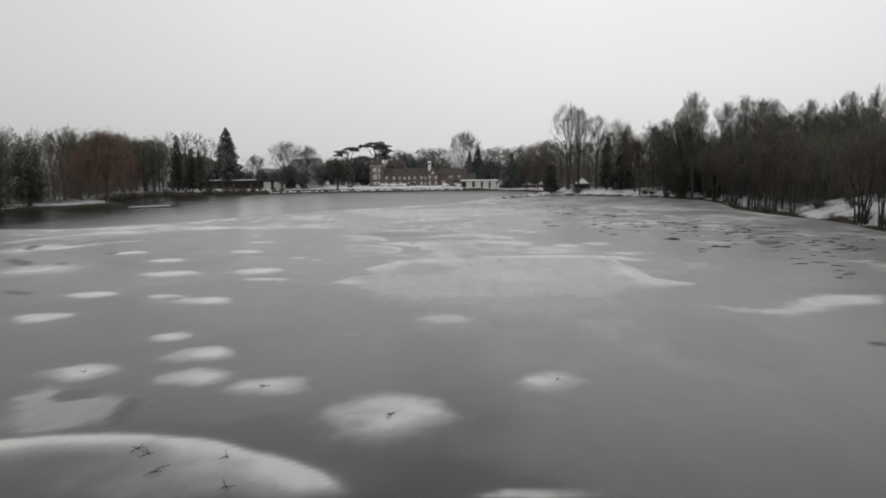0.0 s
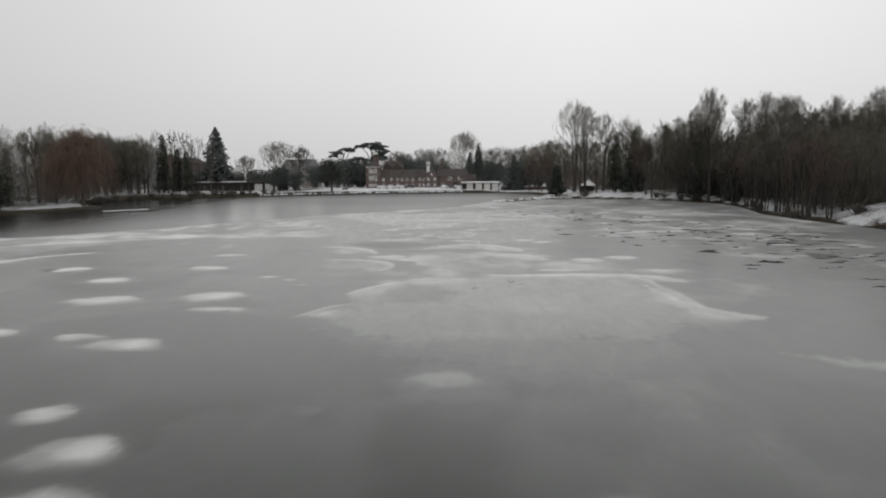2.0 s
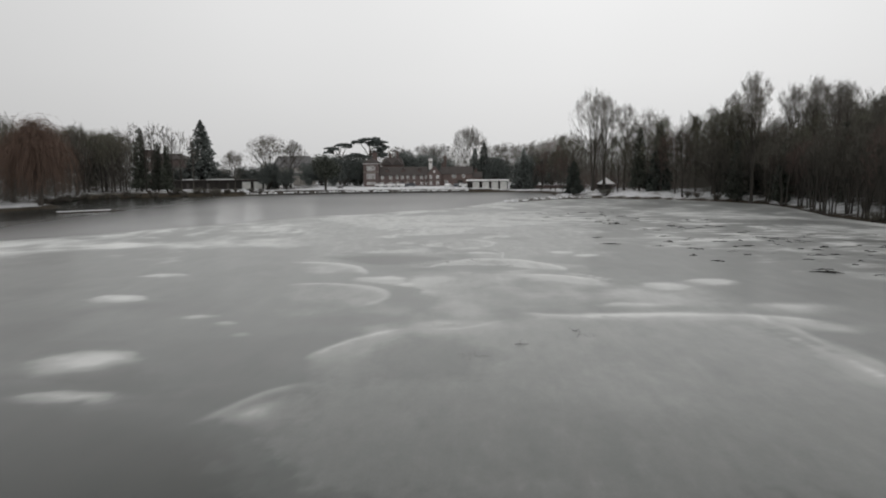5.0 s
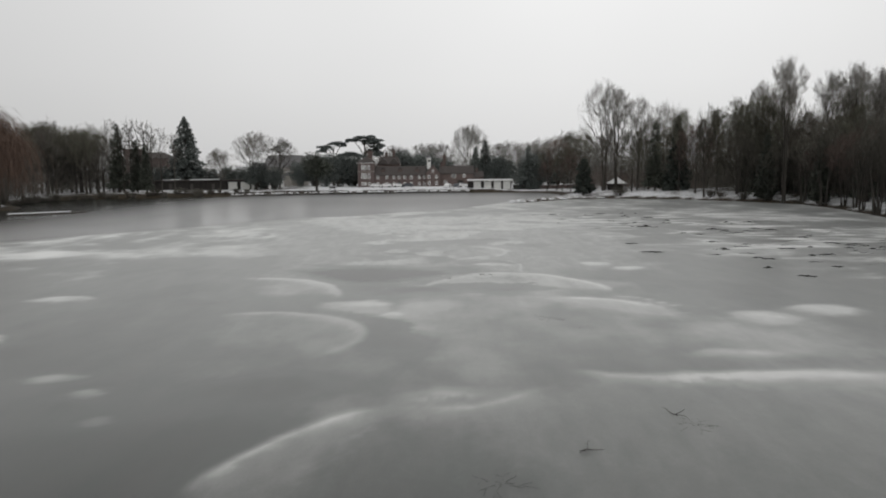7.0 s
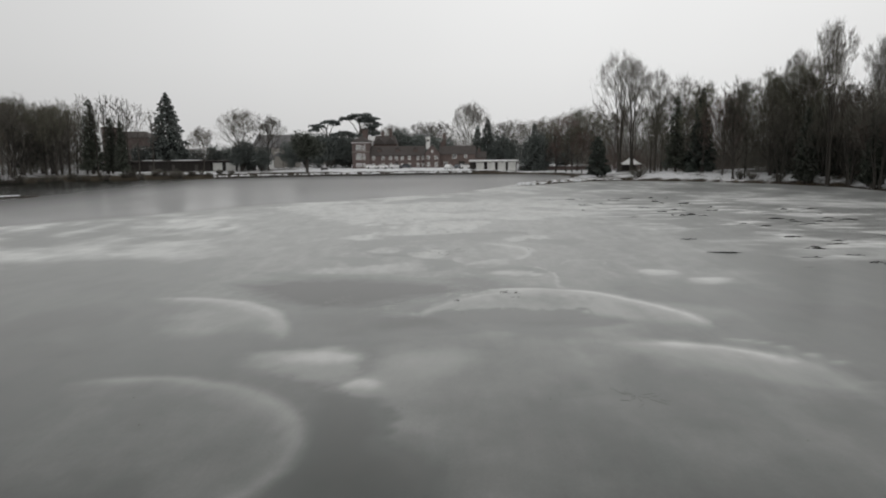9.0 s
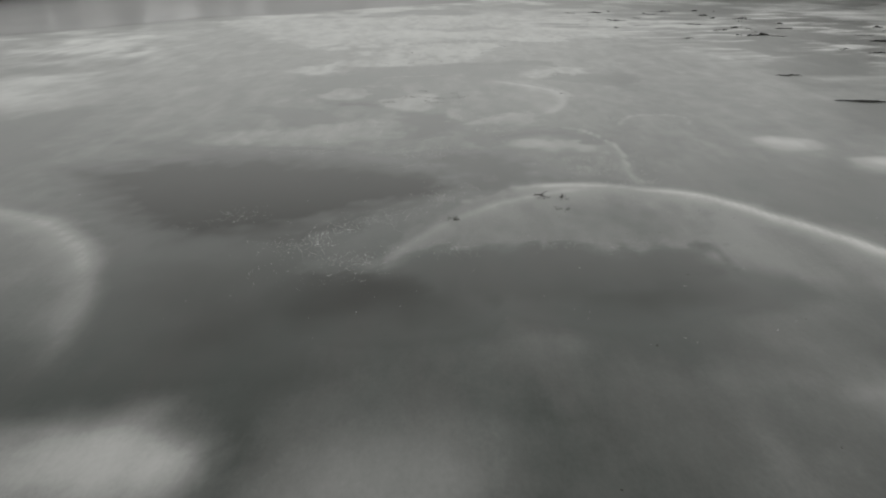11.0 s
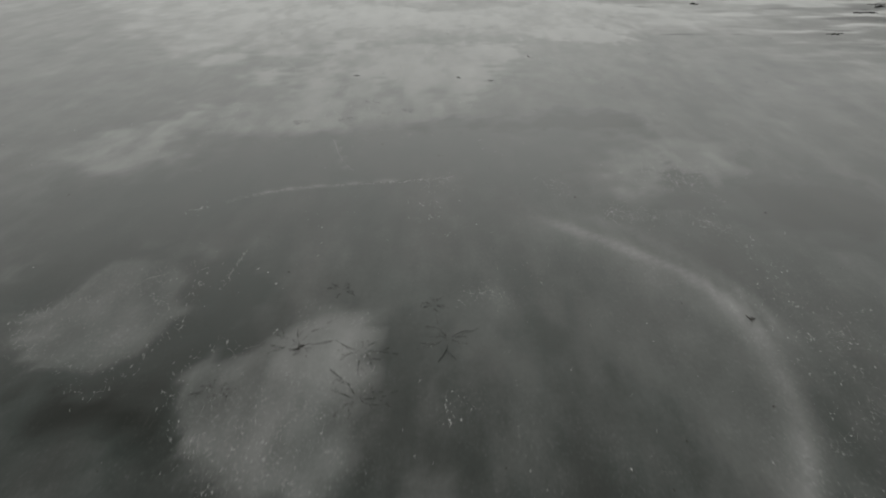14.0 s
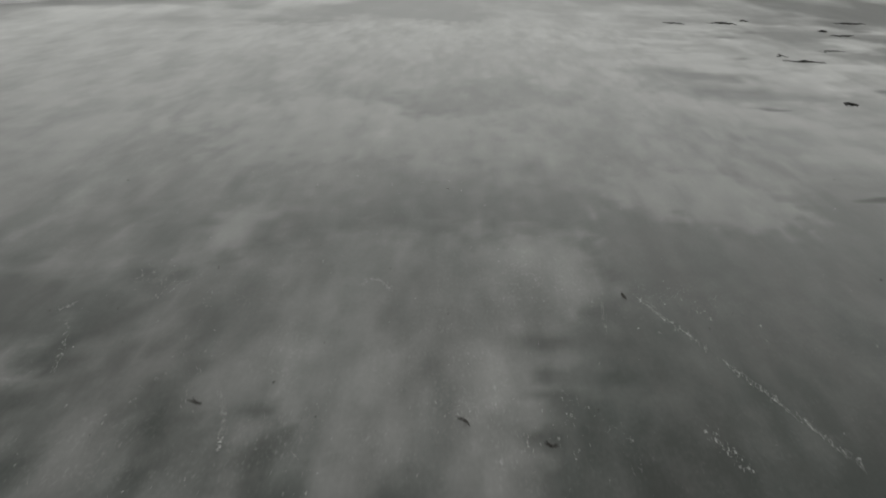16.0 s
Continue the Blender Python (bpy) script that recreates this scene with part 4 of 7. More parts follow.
# Long curved drifts, crisp on their outer edge.
lay([(-4.3, 65.0), (-2.5, 67.6), (-0.2, 67.0), (1.5, 64.0), (0.3, 60.1), (-4.1, 59.9)], 0.13, 0.8, 1.0)
lay([(-5.3, 82.1), (-4.2, 81.9), (-2.7, 80.0), (-3.0, 77.3), (-3.8, 76.9), (-4.8, 76.9), (-4.7, 78.8)], -0.35, 0.5, 1.0)
lay([(-16.0, 67.3), (-12.1, 66.9), (-8.2, 67.7), (-6.2, 67.1), (-7.3, 63.7), (-7.3, 60.2), (-11.3, 60.0)], -0.3, 1.2, 1.0)
drift([(-7.1, 62.5), (-6.7, 64.2), (-5.9, 65.9), (-4.7, 67.5), (-3.7, 68.5), (-2.5, 69.0)], 1.0, 0.55)
drift([(-2.9, 68.9), (-0.9, 68.6), (0.3, 69.0), (1.6, 70.2), (2.7, 71.1)], 1.2, 0.42)
drift([(-15.4, 94.6), (-13.2, 94.6), (-11.2, 94.0), (-9.6, 92.9), (-8.4, 91.1), (-7.6, 88.9), (-7.3, 86.6)], 1.3, 0.46)
drift([(-13.4, 82.2), (-11.6, 82.9), (-9.9, 83.3), (-8.0, 82.7), (-6.4, 81.5), (-5.2, 79.8), (-4.8, 77.9), (-5.2, 76.4), (-6.2, 74.9), (-7.0, 73.6)], 1.5, 0.38)
drift([(-0.2, 95.6), (0.7, 96.2), (1.7, 96.4), (3.0, 96.3), (4.2, 95.9), (5.4, 95.4), (6.7, 93.7), (7.7, 91.9), (8.4, 90.5), (8.4, 88.3)], 0.9, 0.6)
drift([(-2.6, 90.1), (-2.0, 92.2), (-0.8, 94.0), (1.2, 95.6), (3.1, 96.1)], 0.6, 0.28)
drift([(3.8, 86.4), (5.7, 86.6), (7.4, 86.3), (8.7, 85.4), (9.6, 84.2), (10.4, 82.8)], 1.3, 0.6)
drift([(8.1, 87.3), (9.5, 86.7), (10.3, 85.2), (11.0, 83.8)], 0.35, 0.34)
drift([(15.6, 73.2), (16.5, 69.6), (16.9, 64.1), (17.1, 59.8), (17.1, 56.4)], 1.0, 0.4)
drift([(-9.7, 54.8), (-8.8, 56.2), (-7.8, 58.5), (-6.7, 59.7), (-5.7, 60.3)], 0.9, 0.4)
blob(-5.9, 85.3, 1.4, 0.8, 0.62)
blob(-3.5, 82.8, 0.8, 0.55, 0.62)
blob(9.7, 100.6, 1.0, 0.9, 0.7)
blob(12.2, 97.9, 1.1, 0.9, 0.75)
blob(2.4, 100.6, 0.9, 0.6, 0.4)
blob(-29.3, 108.0, 2.6, 2.2, 0.45)
blob(19.7, 73.9, 1.7, 1.3, 0.55)
blob(18.6, 68.7, 2.0, 1.2, 0.5)
blob(-47.6, 103.9, 2.7, 2.9, 0.32)

CRUMB_FIELDS = [
    (-3.9, 92.4, 0.40, 0.51, 60, 1.6),
    (-2.7, 93.8, 0.69, 0.53, 90, 1.1),
    (-3.5, 93.2, 0.58, 0.47, 80, 1.1),
    (-1.3, 95.3, 0.35, 0.43, 40, 1.5),
    (-6.2, 94.1, 0.71, 0.71, 70, 1.0),
    (-4.7, 92.1, 0.77, 0.56, 70, 1.0),
    (-3.3, 91.5, 0.85, 0.49, 140, 1.0),
    (2.1, 92.2, 1.97, 0.29, 150, 0.8),
    (-0.9, 92.0, 0.58, 0.28, 60, 1.0),
    (2.5, 98.3, 1.08, 0.86, 120, 1.1),
    (-5.8, 99.8, 1.51, 0.28, 60, 0.9),
    (-2.5, 98.3, 0.75, 0.28, 50, 0.9),
    (-1.3, 95.3, 0.31, 0.35, 60, 1.6),
    (4.1, 98.1, 0.98, 0.91, 50, 1.0),
    (3.6, 98.4, 0.45, 0.75, 240, 1.0),
    (4.2, 96.6, 0.45, 0.3, 170, 1.0),
    (3.0, 97.8, 0.6, 0.35, 150, 1.0),
    (-1.6, 100.1, 1.35, 0.52, 40, 1.0),
    (-0.5, 96.2, 0.27, 0.32, 25, 1.4),
    (0.2, 97.2, 0.46, 0.39, 25, 1.3),
    (4.0, 96.6, 0.79, 0.46, 50, 1.0),
    (-4.8, 101.1, 0.53, 0.31, 60, 1.1),
    (-2.2, 99.9, 1.47, 0.91, 200, 1.0),
    (2.9, 98.9, 1.21, 0.49, 180, 1.0),
    (-5.1, 99.9, 0.61, 0.20, 50, 0.9),
    (-3.4, 102.7, 0.53, 0.68, 25, 1.2),
    (-1.7, 101.5, 0.56, 0.28, 40, 1.0),
    (0.7, 102.7, 0.70, 0.69, 40, 1.0),
    (0.7, 105.0, 0.47, 0.69, 40, 1.0),
    (0.6, 102.8, 1.08, 0.71, 160, 1.0),
    (4.1, 104.9, 0.97, 2.82, 160, 1.1),
    (-0.8, 104.7, 0.46, 0.65, 40, 1.0),
    (-4.5, 104.0, 0.72, 0.16, 40, 0.8),
    (-2.9, 107.2, 0.99, 1.06, 110, 0.9),
    (4.9, 109.7, 1.11, 1.40, 80, 1.2),
    (-0.6, 107.6, 0.21, 0.27, 16, 1.3),
    (4.7, 107.8, 0.36, 0.88, 40, 1.2),
    (-5.9, 109.5, 1.23, 1.34, 60, 0.8),
    (3.2, 113.4, 0.60, 0.43, 140, 0.9),
    (4.9, 115.3, 1.09, 0.93, 70, 1.1),
    (-5.2, 111.0, 0.60, 0.49, 50, 0.9),
    (4.5, 113.1, 0.42, 0.44, 20, 1.8),
    (-0.8, 113.6, 0.17, 0.63, 16, 1.6),
    (0.2, 110.4, 0.38, 0.34, 40, 1.0),
    (4.9, 112.0, 0.30, 1.76, 50, 1.0),
    (4.5, 115.6, 0.72, 1.09, 160, 1.1),
    (-5.5, 119.4, 2.37, 1.84, 130, 0.8),
    (-0.7, 115.0, 0.46, 0.38, 40, 1.0),
    (1.9, 114.9, 0.33, 0.57, 40, 1.0),
    (-3.3, 119.5, 2.26, 1.38, 260, 0.8),
    (0.4, 121.1, 0.33, 0.44, 30, 0.8),
    (-1.5, 121.1, 0.66, 0.29, 40, 0.8),
    (1.4, 127.8, 0.91, 1.07, 70, 0.9),
    (-1.8, 123.6, 0.21, 0.52, 24, 1.0),
    (0.2, 124.2, 0.22, 0.35, 24, 1.2),
    (3.7, 127.1, 0.97, 0.58, 30, 1.0),
    (1.0, 123.7, 0.11, 0.74, 24, 1.0),
    (-4.9, 127.3, 0.56, 0.40, 30, 1.0),
]

for fx, fy, frx, fry, count, big in CRUMB_FIELDS:
    s = near(fx, fy, 2.5 * max(frx, fry) + 0.5)
    d = np.hypot((WX[s] - fx) / (1.5 * frx), (WY[s] - fy) / (1.5 * fry))
    crack_f[s] = np.maximum(crack_f[s], min(1.0, 0.35 + count / (frx * fry * 90.0)) * np.exp(-d ** 2.5))


# Broken, refrozen ice towards the wooded bank: long dark slots, painting in the shade of upturned edges, with snow
# caught behind them.
rnd = random.Random(77)
for k in range(420):
    gx, gy = rnd.uniform(8, 56), rnd.uniform(48, 158)
    lane = 1.0 - abs(gx - (52 - 0.32 * (gy - 60))) / 22.0
    if rnd.random() > lane or (gy > 118 and gx < 9):
        continue
    big_one = rnd.random() < 0.08
    rx, ry = (rnd.uniform(0.8, 1.5), rnd.uniform(0.22, 0.34)) if big_one else (rnd.uniform(0.25, 0.75), rnd.uniform(0.14, 0.24))
    s = near(gx, gy, 5)
    a = rnd.uniform(-0.35, 0.15)
    u = (X[s] - gx) * math.cos(a) + (Y[s] - gy) * math.sin(a) + (WX[s] - X[s]) * 0.4
    v = -(X[s] - gx) * math.sin(a) + (Y[s] - gy) * math.cos(a) + (WY[s] - Y[s]) * 0.8
    hole = np.exp(-(np.hypot(u / rx, v / ry)) ** 4)
    clear_ice[s] = np.maximum(clear_ice[s], 0.6 * hole)
    if gy > 116 and k % 3:
        hole = 0.15 * hole
    slot[s] = np.maximum(slot[s], rnd.uniform(0.55, 1.0) * hole)
    frost[s] = frost[s] * (1 - hole) + 0.16 * np.exp(-(np.hypot(u / (1.6 * rx), (v + 1.1) / 0.9)) ** 2) * rnd.random()
swirl = ramp01(1 - np.abs(X - (52 - 0.32 * (Y - 60))) / 24.0, 0.1, 0.6) * ramp01(Y, 45, 60) * ramp01(Y, 165, 150)
frost += swirl * (0.36 * ramp01(fbm(WX * 0.3, WY * 0.7, 61, 4), 0.48, 0.70) - 0.08)
veins = ramp01(np.abs(fbm(WX * 0.34, WY * 0.8, 63, 3) - 0.5), 0.014, 0.004) * ramp01(fbm(X * 0.2, Y * 0.3, 64, 3), 0.5, 0.6) * ramp01(swirl, 0.2, 0.7) * ramp01(Y, 118, 100)
slot = np.maximum(slot, 0.8 * veins)
frost = frost * (1 - 0.9 * veins)
clear_ice = np.maximum(clear_ice, swirl * 0.35 * ramp01(fbm(WX * 0.14 + 50, WY * 0.5, 62, 4), 0.56, 0.70))

open_d = outline_distance(X, Y, OPEN_WATER)
wob = (fbm(X * 0.12, Y * 0.12, 71, 3) - 0.5) * 5
keep_ice = (open_d + wob * 0.5 > 0)
frost += 0.12 * np.exp(-((open_d - 4.0) / 3.0) ** 2) * ramp01(fbm(X * 0.2, Y * 0.4, 72, 3), 0.38, 0.55)
clear_ice = np.maximum(clear_ice, 0.8 * np.exp(-(np.maximum(open_d + 0.5 * wob, 0) / 1.4) ** 2))
slot = np.maximum(slot, 0.55 * np.exp(-(np.maximum(open_d + 0.5 * wob, 0) / 0.9) ** 2))
frost = np.clip(frost, 0, 1.0)
ice = sheet("ice", ixs, iys, lambda x, y: 0.012 * frost ** 1.5 + 0.0 * x, keep=keep_ice,
            values={"frost": frost, "clear": clear_ice, "crack": crack_f, "slot": slot}, mat=ICE)
tagged(ice, "grey lake ice with soft pads and curved drifts of frost", "ice", kind="structure")

# ---- trees ----
class Wood:
    """Collects tapered limbs, twigs and leaves into one mesh."""

    def __init__(self):
        self.v, self.f = [], []

    def limb(self, a, b, ra, rb, sides=4):
        d = (b - a).normalized()
        u = d.orthogonal().normalized()
        w = d.cross(u)
        k = len(self.v)
        for p, r in ((a, ra), (b, rb)):
            for s in range(sides):
                t = 2 * math.pi * s / sides
                self.v.append(tuple(p + u * (r * math.cos(t)) + w * (r * math.sin(t))))
        for s in range(sides):
            q = (s + 1) % sides
            self.f.append((k + s, k + q, k + sides + q, k + sides + s))

    def twig(self, a, b, r):
        d = b - a
        k = len(self.v)
        t = 2.4 * k + 1.7 * a.x
        u = d.orthogonal().normalized()
        u = (u * math.cos(t) + d.normalized().cross(u) * math.sin(t)) * (1.3 * r)
        self.v += [tuple(a + u), tuple(a - u), tuple(b)]
        self.f.append((k, k + 1, k + 2))

    def leaf(self, p, size, rnd, flat=0.0):
        n = Vector((rnd.gauss(0, 1), rnd.gauss(0, 1), rnd.gauss(0, 1) * (1 - flat) + 2.5 * flat)).normalized()
        u = n.orthogonal().normalized()
        w = n.cross(u)
        a = rnd.uniform(0, 6.28)
        u, w = u * math.cos(a) + w * math.sin(a), w * math.cos(a) - u * math.sin(a)
        s = size * rnd.uniform(0.6, 1.3)
        k = len(self.v)
        self.v += [tuple(p + u * s), tuple(p + w * s * 0.45), tuple(p - u * s * 0.8), tuple(p - w * s * 0.45)]
        self.f.append((k, k + 1, k + 2, k + 3))

    def make(self, name, mat, parent, label=""):
        return link_mesh(name, self.v, self.f, mat, parent, label)


def swing(d, rnd, angle):
    u = d.orthogonal().normalized()
    t = rnd.uniform(0, 2 * math.pi)
    side = u * math.cos(t) + d.cross(u) * math.sin(t)
    return (d * math.cos(angle) + side * math.sin(angle)).normalized()


def crown_tree(name, seed, height, girth, label, twigs, base=0.3, width=0.3, limbs=14, leader=0.6, fork=0.42, rise=0.22,
               open_=1.0, depth=4, tips=4, fine=0.9, twig=0.018, stems=1, lean=0.0, tufts=0.0, crest=0.5, spray=0.45, ragged=0.0):
    """A leafless tree grown by forking: limbs leave the stem, fork again and again, and end in sprays of fine twigs.
    base: where the crown begins, width: its radius, both as shares of the height; leader: how far the stem runs on inside it."""
    rnd = random.Random(seed)
    ob = thing(name, Matrix(), label, "tree")
    up = Vector((0, 0, 1))
    parts = []

    def grow(p, d, length, r, level):
        wob = Vector((rnd.gauss(0, 1), rnd.gauss(0, 1), rnd.gauss(0, 0.6)))
        mid = p + (d + wob * 0.10).normalized() * length * 0.5
        d2 = (d + up * rise * rnd.uniform(0.4, 1.4) + wob * 0.12).normalized()
        end = mid + d2 * length * 0.5
        parts.append((p, mid, r, 0.82 * r, level))
        parts.append((mid, end, 0.82 * r, 0.66 * r, level))
        if level >= depth:
            for k in range(tips):
                g = p.lerp(end, rnd.uniform(0.15, 1.0))
                e = (d2 + Vector((rnd.gauss(0, spray), rnd.gauss(0, spray), rnd.gauss(0.08, 0.78 * spray) - 0.5 * tufts))).normalized()
                parts.append((g, g + e * fine * rnd.uniform(0.4, 1.2), twig, 0.0, level + 1))
            return
        n = rnd.choice((2, 2, 3))
        t0 = rnd.uniform(0, 6.28)
        side = d2.orthogonal().normalized()
        other = d2.cross(side)
        for k in range(n):
            t = t0 + 2 * math.pi * k / n + rnd.uniform(-0.4, 0.4)
            ang = fork * rnd.uniform(0.55, 1.35)
            nd = d2 * math.cos(ang) + (side * math.cos(t) + other * math.sin(t)) * math.sin(ang)
            grow(end, (nd + up * rise * 0.5).normalized(), length * rnd.uniform(0.62, 0.92), r * 0.66, level + 1)
        if rnd.random() < 0.75:
            grow(mid, (swing(d2, rnd, fork * 1.6) + up * rise * 0.4).normalized(), length * rnd.uniform(0.45, 0.7), r * 0.45, min(level + 1, depth))

    z0, span = height * base, height * (1 - base)
    for q in range(stems):
        a = 2 * math.pi * (q + rnd.random() * 0.6) / stems
        out = Vector((math.cos(a), math.sin(a), 0))
        foot = out * (0.0 if stems == 1 else rnd.uniform(0.25, 0.7))
        drift = out * (lean * height * rnd.uniform(0.4, 1.0)) if stems > 1 else Vector((rnd.gauss(0, 0.35), rnd.gauss(0, 0.35), 0))
        top = (z0 + span * leader) * rnd.uniform(0.9, 1.0)
        knots = [foot + drift * (j / 7) ** 1.6 + Vector((rnd.gauss(0, 0.09) * (j > 0), rnd.gauss(0, 0.09) * (j > 0), top * j / 7 - 0.3 * (j == 0))) for j in range(8)]
        thick = girth * (1.0 if stems == 1 else rnd.uniform(0.7, 1.0))
        for j in range(7):
            parts.append((knots[j], knots[j + 1], thick * (1 - 0.11 * j) * (1.3 if j == 0 else 1), thick * (1 - 0.11 * (j + 1)), 0))
        each = max(3, limbs // stems)
        for k in range(each):
            u = (k + rnd.random() * 0.7) / each
            zs = z0 * 0.9 + (top - z0 * 0.9) * min(u * 1.02, 1.0)
            at = min(zs / top * 7, 6.999)
            j = int(at)
            start = knots[j].lerp(knots[j + 1], at - j)
            t = 2.39996 * k + rnd.uniform(-0.5, 0.5) + a
            tilt = open_ * (1.0 - 0.6 * u) * rnd.uniform(0.75, 1.15)
            d = Vector((math.cos(t) * math.sin(tilt), math.sin(t) * math.sin(tilt), math.cos(tilt)))
            grow(start, d, height * 0.17 * (1.25 - 0.5 * u) * rnd.uniform(0.8, 1.15), thick * (0.36 - 0.16 * u), 1)
    ends = [p[1] for p in parts if p[4] >= depth]
    kz = height / sorted(e.z for e in ends)[int(0.90 * len(ends))]
    kr = height * width / sorted(math.hypot(e.x, e.y) for e in ends)[int(0.80 * len(ends))]
    zc = height * max(crest, base)
    ph = rnd.uniform(0, 6.28)

    def fit(v):
        return Vector((v.x * kr, v.y * kr, v.z * kz if v.z > 0 else v.z))

    def beyond(v):
        """How far out of the crown's domed, slightly lobed outline a point lies; 1 is on it."""
        a = math.atan2(v.y, v.x)
        lobe = 1.0 + 0.07 * math.sin(3 * a + ph) + 0.05 * math.sin(5 * a + 2 * ph + 0.4 * v.z) + 0.04 * math.sin(0.9 * v.z + ph)
        return math.hypot(math.hypot(v.x, v.y) / (height * width), max(v.z - zc, 0) / (height - zc)) / lobe

    trunk, crown = Wood(), Wood()
    for p, q, ra, rb, level in parts:
        p, q = fit(p), fit(q)
        edge, far = beyond(p), beyond(q)
        slack = ragged * rnd.uniform(-1.0, 1.0)
        if edge > 0.97 + slack:
            continue
        if far > 1.0 + slack + ragged:
            q = p.lerp(q, max(0.15, (1.0 + slack + ragged - edge) / (far - edge)))
        if level <= 2:
            trunk.limb(p, q, max(ra, 0.02), max(rb, 0.015), 7 if level == 0 else 4)
        else:
            crown.twig(p, q, max(0.6 * ra, twig))
    trunk.make("trunk", BARK, ob)
    crown.make("crown", twigs, ob)
    return ob


def ivy_tree(name, seed, height, label):
    """A bare tree whose stem is sleeved in dark ivy."""
    ob = crown_tree(name, seed, height, 0.26, label, TWIG, base=0.35, width=0.17, limbs=14, leader=0.75, fork=0.4, open_=0.9, tips=4, fine=0.8)
    rnd = random.Random(seed + 500)
    w = Wood()
    top = height * rnd.uniform(0.62, 0.8)
    for k in range(1500):
        z = top * rnd.random() ** 0.8
        r = (1.35 - 0.95 * z / top) * (0.7 + 0.5 * math.sin(z * 1.3 + seed)) * math.sqrt(rnd.random()) + 0.25
        a = rnd.uniform(0, 6.28)
        w.leaf(Vector((r * math.cos(a), r * math.sin(a), z)), 0.38, rnd)
    w.make("ivy", IVY, ob, "dark evergreen ivy sleeve")
    return ob


def conifer(name, seed, height, radius, label, mat=NEEDLE_DARK, power=0.85, leaves=4200, droop=0.25, size=0.55):
    rnd = random.Random(seed)
    ob = thing(name, Matrix(), label, "tree")
    t, w = Wood(), Wood()
    for k in range(6):
        t.limb(Vector((0, 0, height * k / 6 - 0.2)), Vector((0, 0, height * (k + 1) / 6 - 0.2)), 0.35 * (1 - k / 6.2), 0.35 * (1 - (k + 1) / 6.2), 6)
    boughs = int(height * 7)
    for k in range(boughs):
        f = (k + rnd.random()) / boughs
        z = height * (0.05 + 0.95 * f)
        r = radius * (1 - f) ** power * rnd.uniform(0.68, 1.12) + 0.12
        a = k * 2.4 + rnd.uniform(-0.4, 0.4)
        tip = Vector((r * math.cos(a), r * math.sin(a), z - droop * r))
        base = Vector((0, 0, z))
        if r > 0.8:
            t.limb(base, tip, 0.07, 0.02, 3)
        for j in range(max(4, int(leaves / boughs * (0.35 + 1.3 * (1 - f))))):
            g = rnd.uniform(0.25, 1.03)
            p = base.lerp(tip, g) + Vector((rnd.gauss(0, 0.13), rnd.gauss(0, 0.13), rnd.gauss(0, 0.10))) * (0.6 + r * 0.45)
            w.leaf(p, size * (0.55 + 0.45 * (1 - f)), rnd)
    t.make("trunk", BARK, ob)
    w.make("crown", mat, ob)
    return ob


def cedar(name, seed, height, plates, label):
    """Bare-stemmed cedar with level shelves of foliage. plates: x, y, height fraction, radius."""
    rnd = random.Random(seed)
    ob = thing(name, Matrix(), label, "tree")
    t, w = Wood(), Wood()
    knots = [Vector((0.5 * math.sin(k * 1.3 + seed), 0.3 * math.cos(k * 1.7), height * 0.93 * k / 6 - 0.2)) for k in range(7)]
    for k in range(6):
        t.limb(knots[k], knots[k + 1], 0.62 * (1 - k / 7.5), 0.62 * (1 - (k + 1) / 7.5), 7)
    for x, y, hf, r in plates:
        c = Vector((x, y, height * hf))
        s = knots[min(6, max(1, int(hf * 5.2)))]
        mid = s.lerp(c, 0.5) + Vector((0, 0, 0.12 * (c - s).length))
        t.limb(s, mid, 0.24, 0.16, 5)
        t.limb(mid, c, 0.16, 0.06, 5)
        pads = [(Vector((0, 0, 0.15)), 0.6 * r)]
        for j in range(7):
            a = 6.28 * (j + rnd.random()) / 7
            q = r * rnd.uniform(0.45, 0.85)
            pads.append((Vector((q * math.cos(a), 0.8 * q * math.sin(a), rnd.gauss(-0.12, 0.28))), r * rnd.uniform(0.25, 0.45)))
        for off, pr in pads:
            if pr < 0.5 * r:
                t.limb(c, c + off, 0.05, 0.02, 3)
            for j in range(int(42 * pr * pr) + 26):
                a, q = rnd.uniform(0, 6.28), math.sqrt(rnd.random())
                p = c + off + Vector((pr * q * math.cos(a), pr * q * math.sin(a), rnd.gauss(0.0, 0.14) + 0.35 * (1 - q * q) - 0.1))
                w.leaf(p, 0.45, rnd, 0.35)
    t.make("trunk", BARK, ob)
    w.make("crown", CEDAR_HAZY, ob)
    return ob


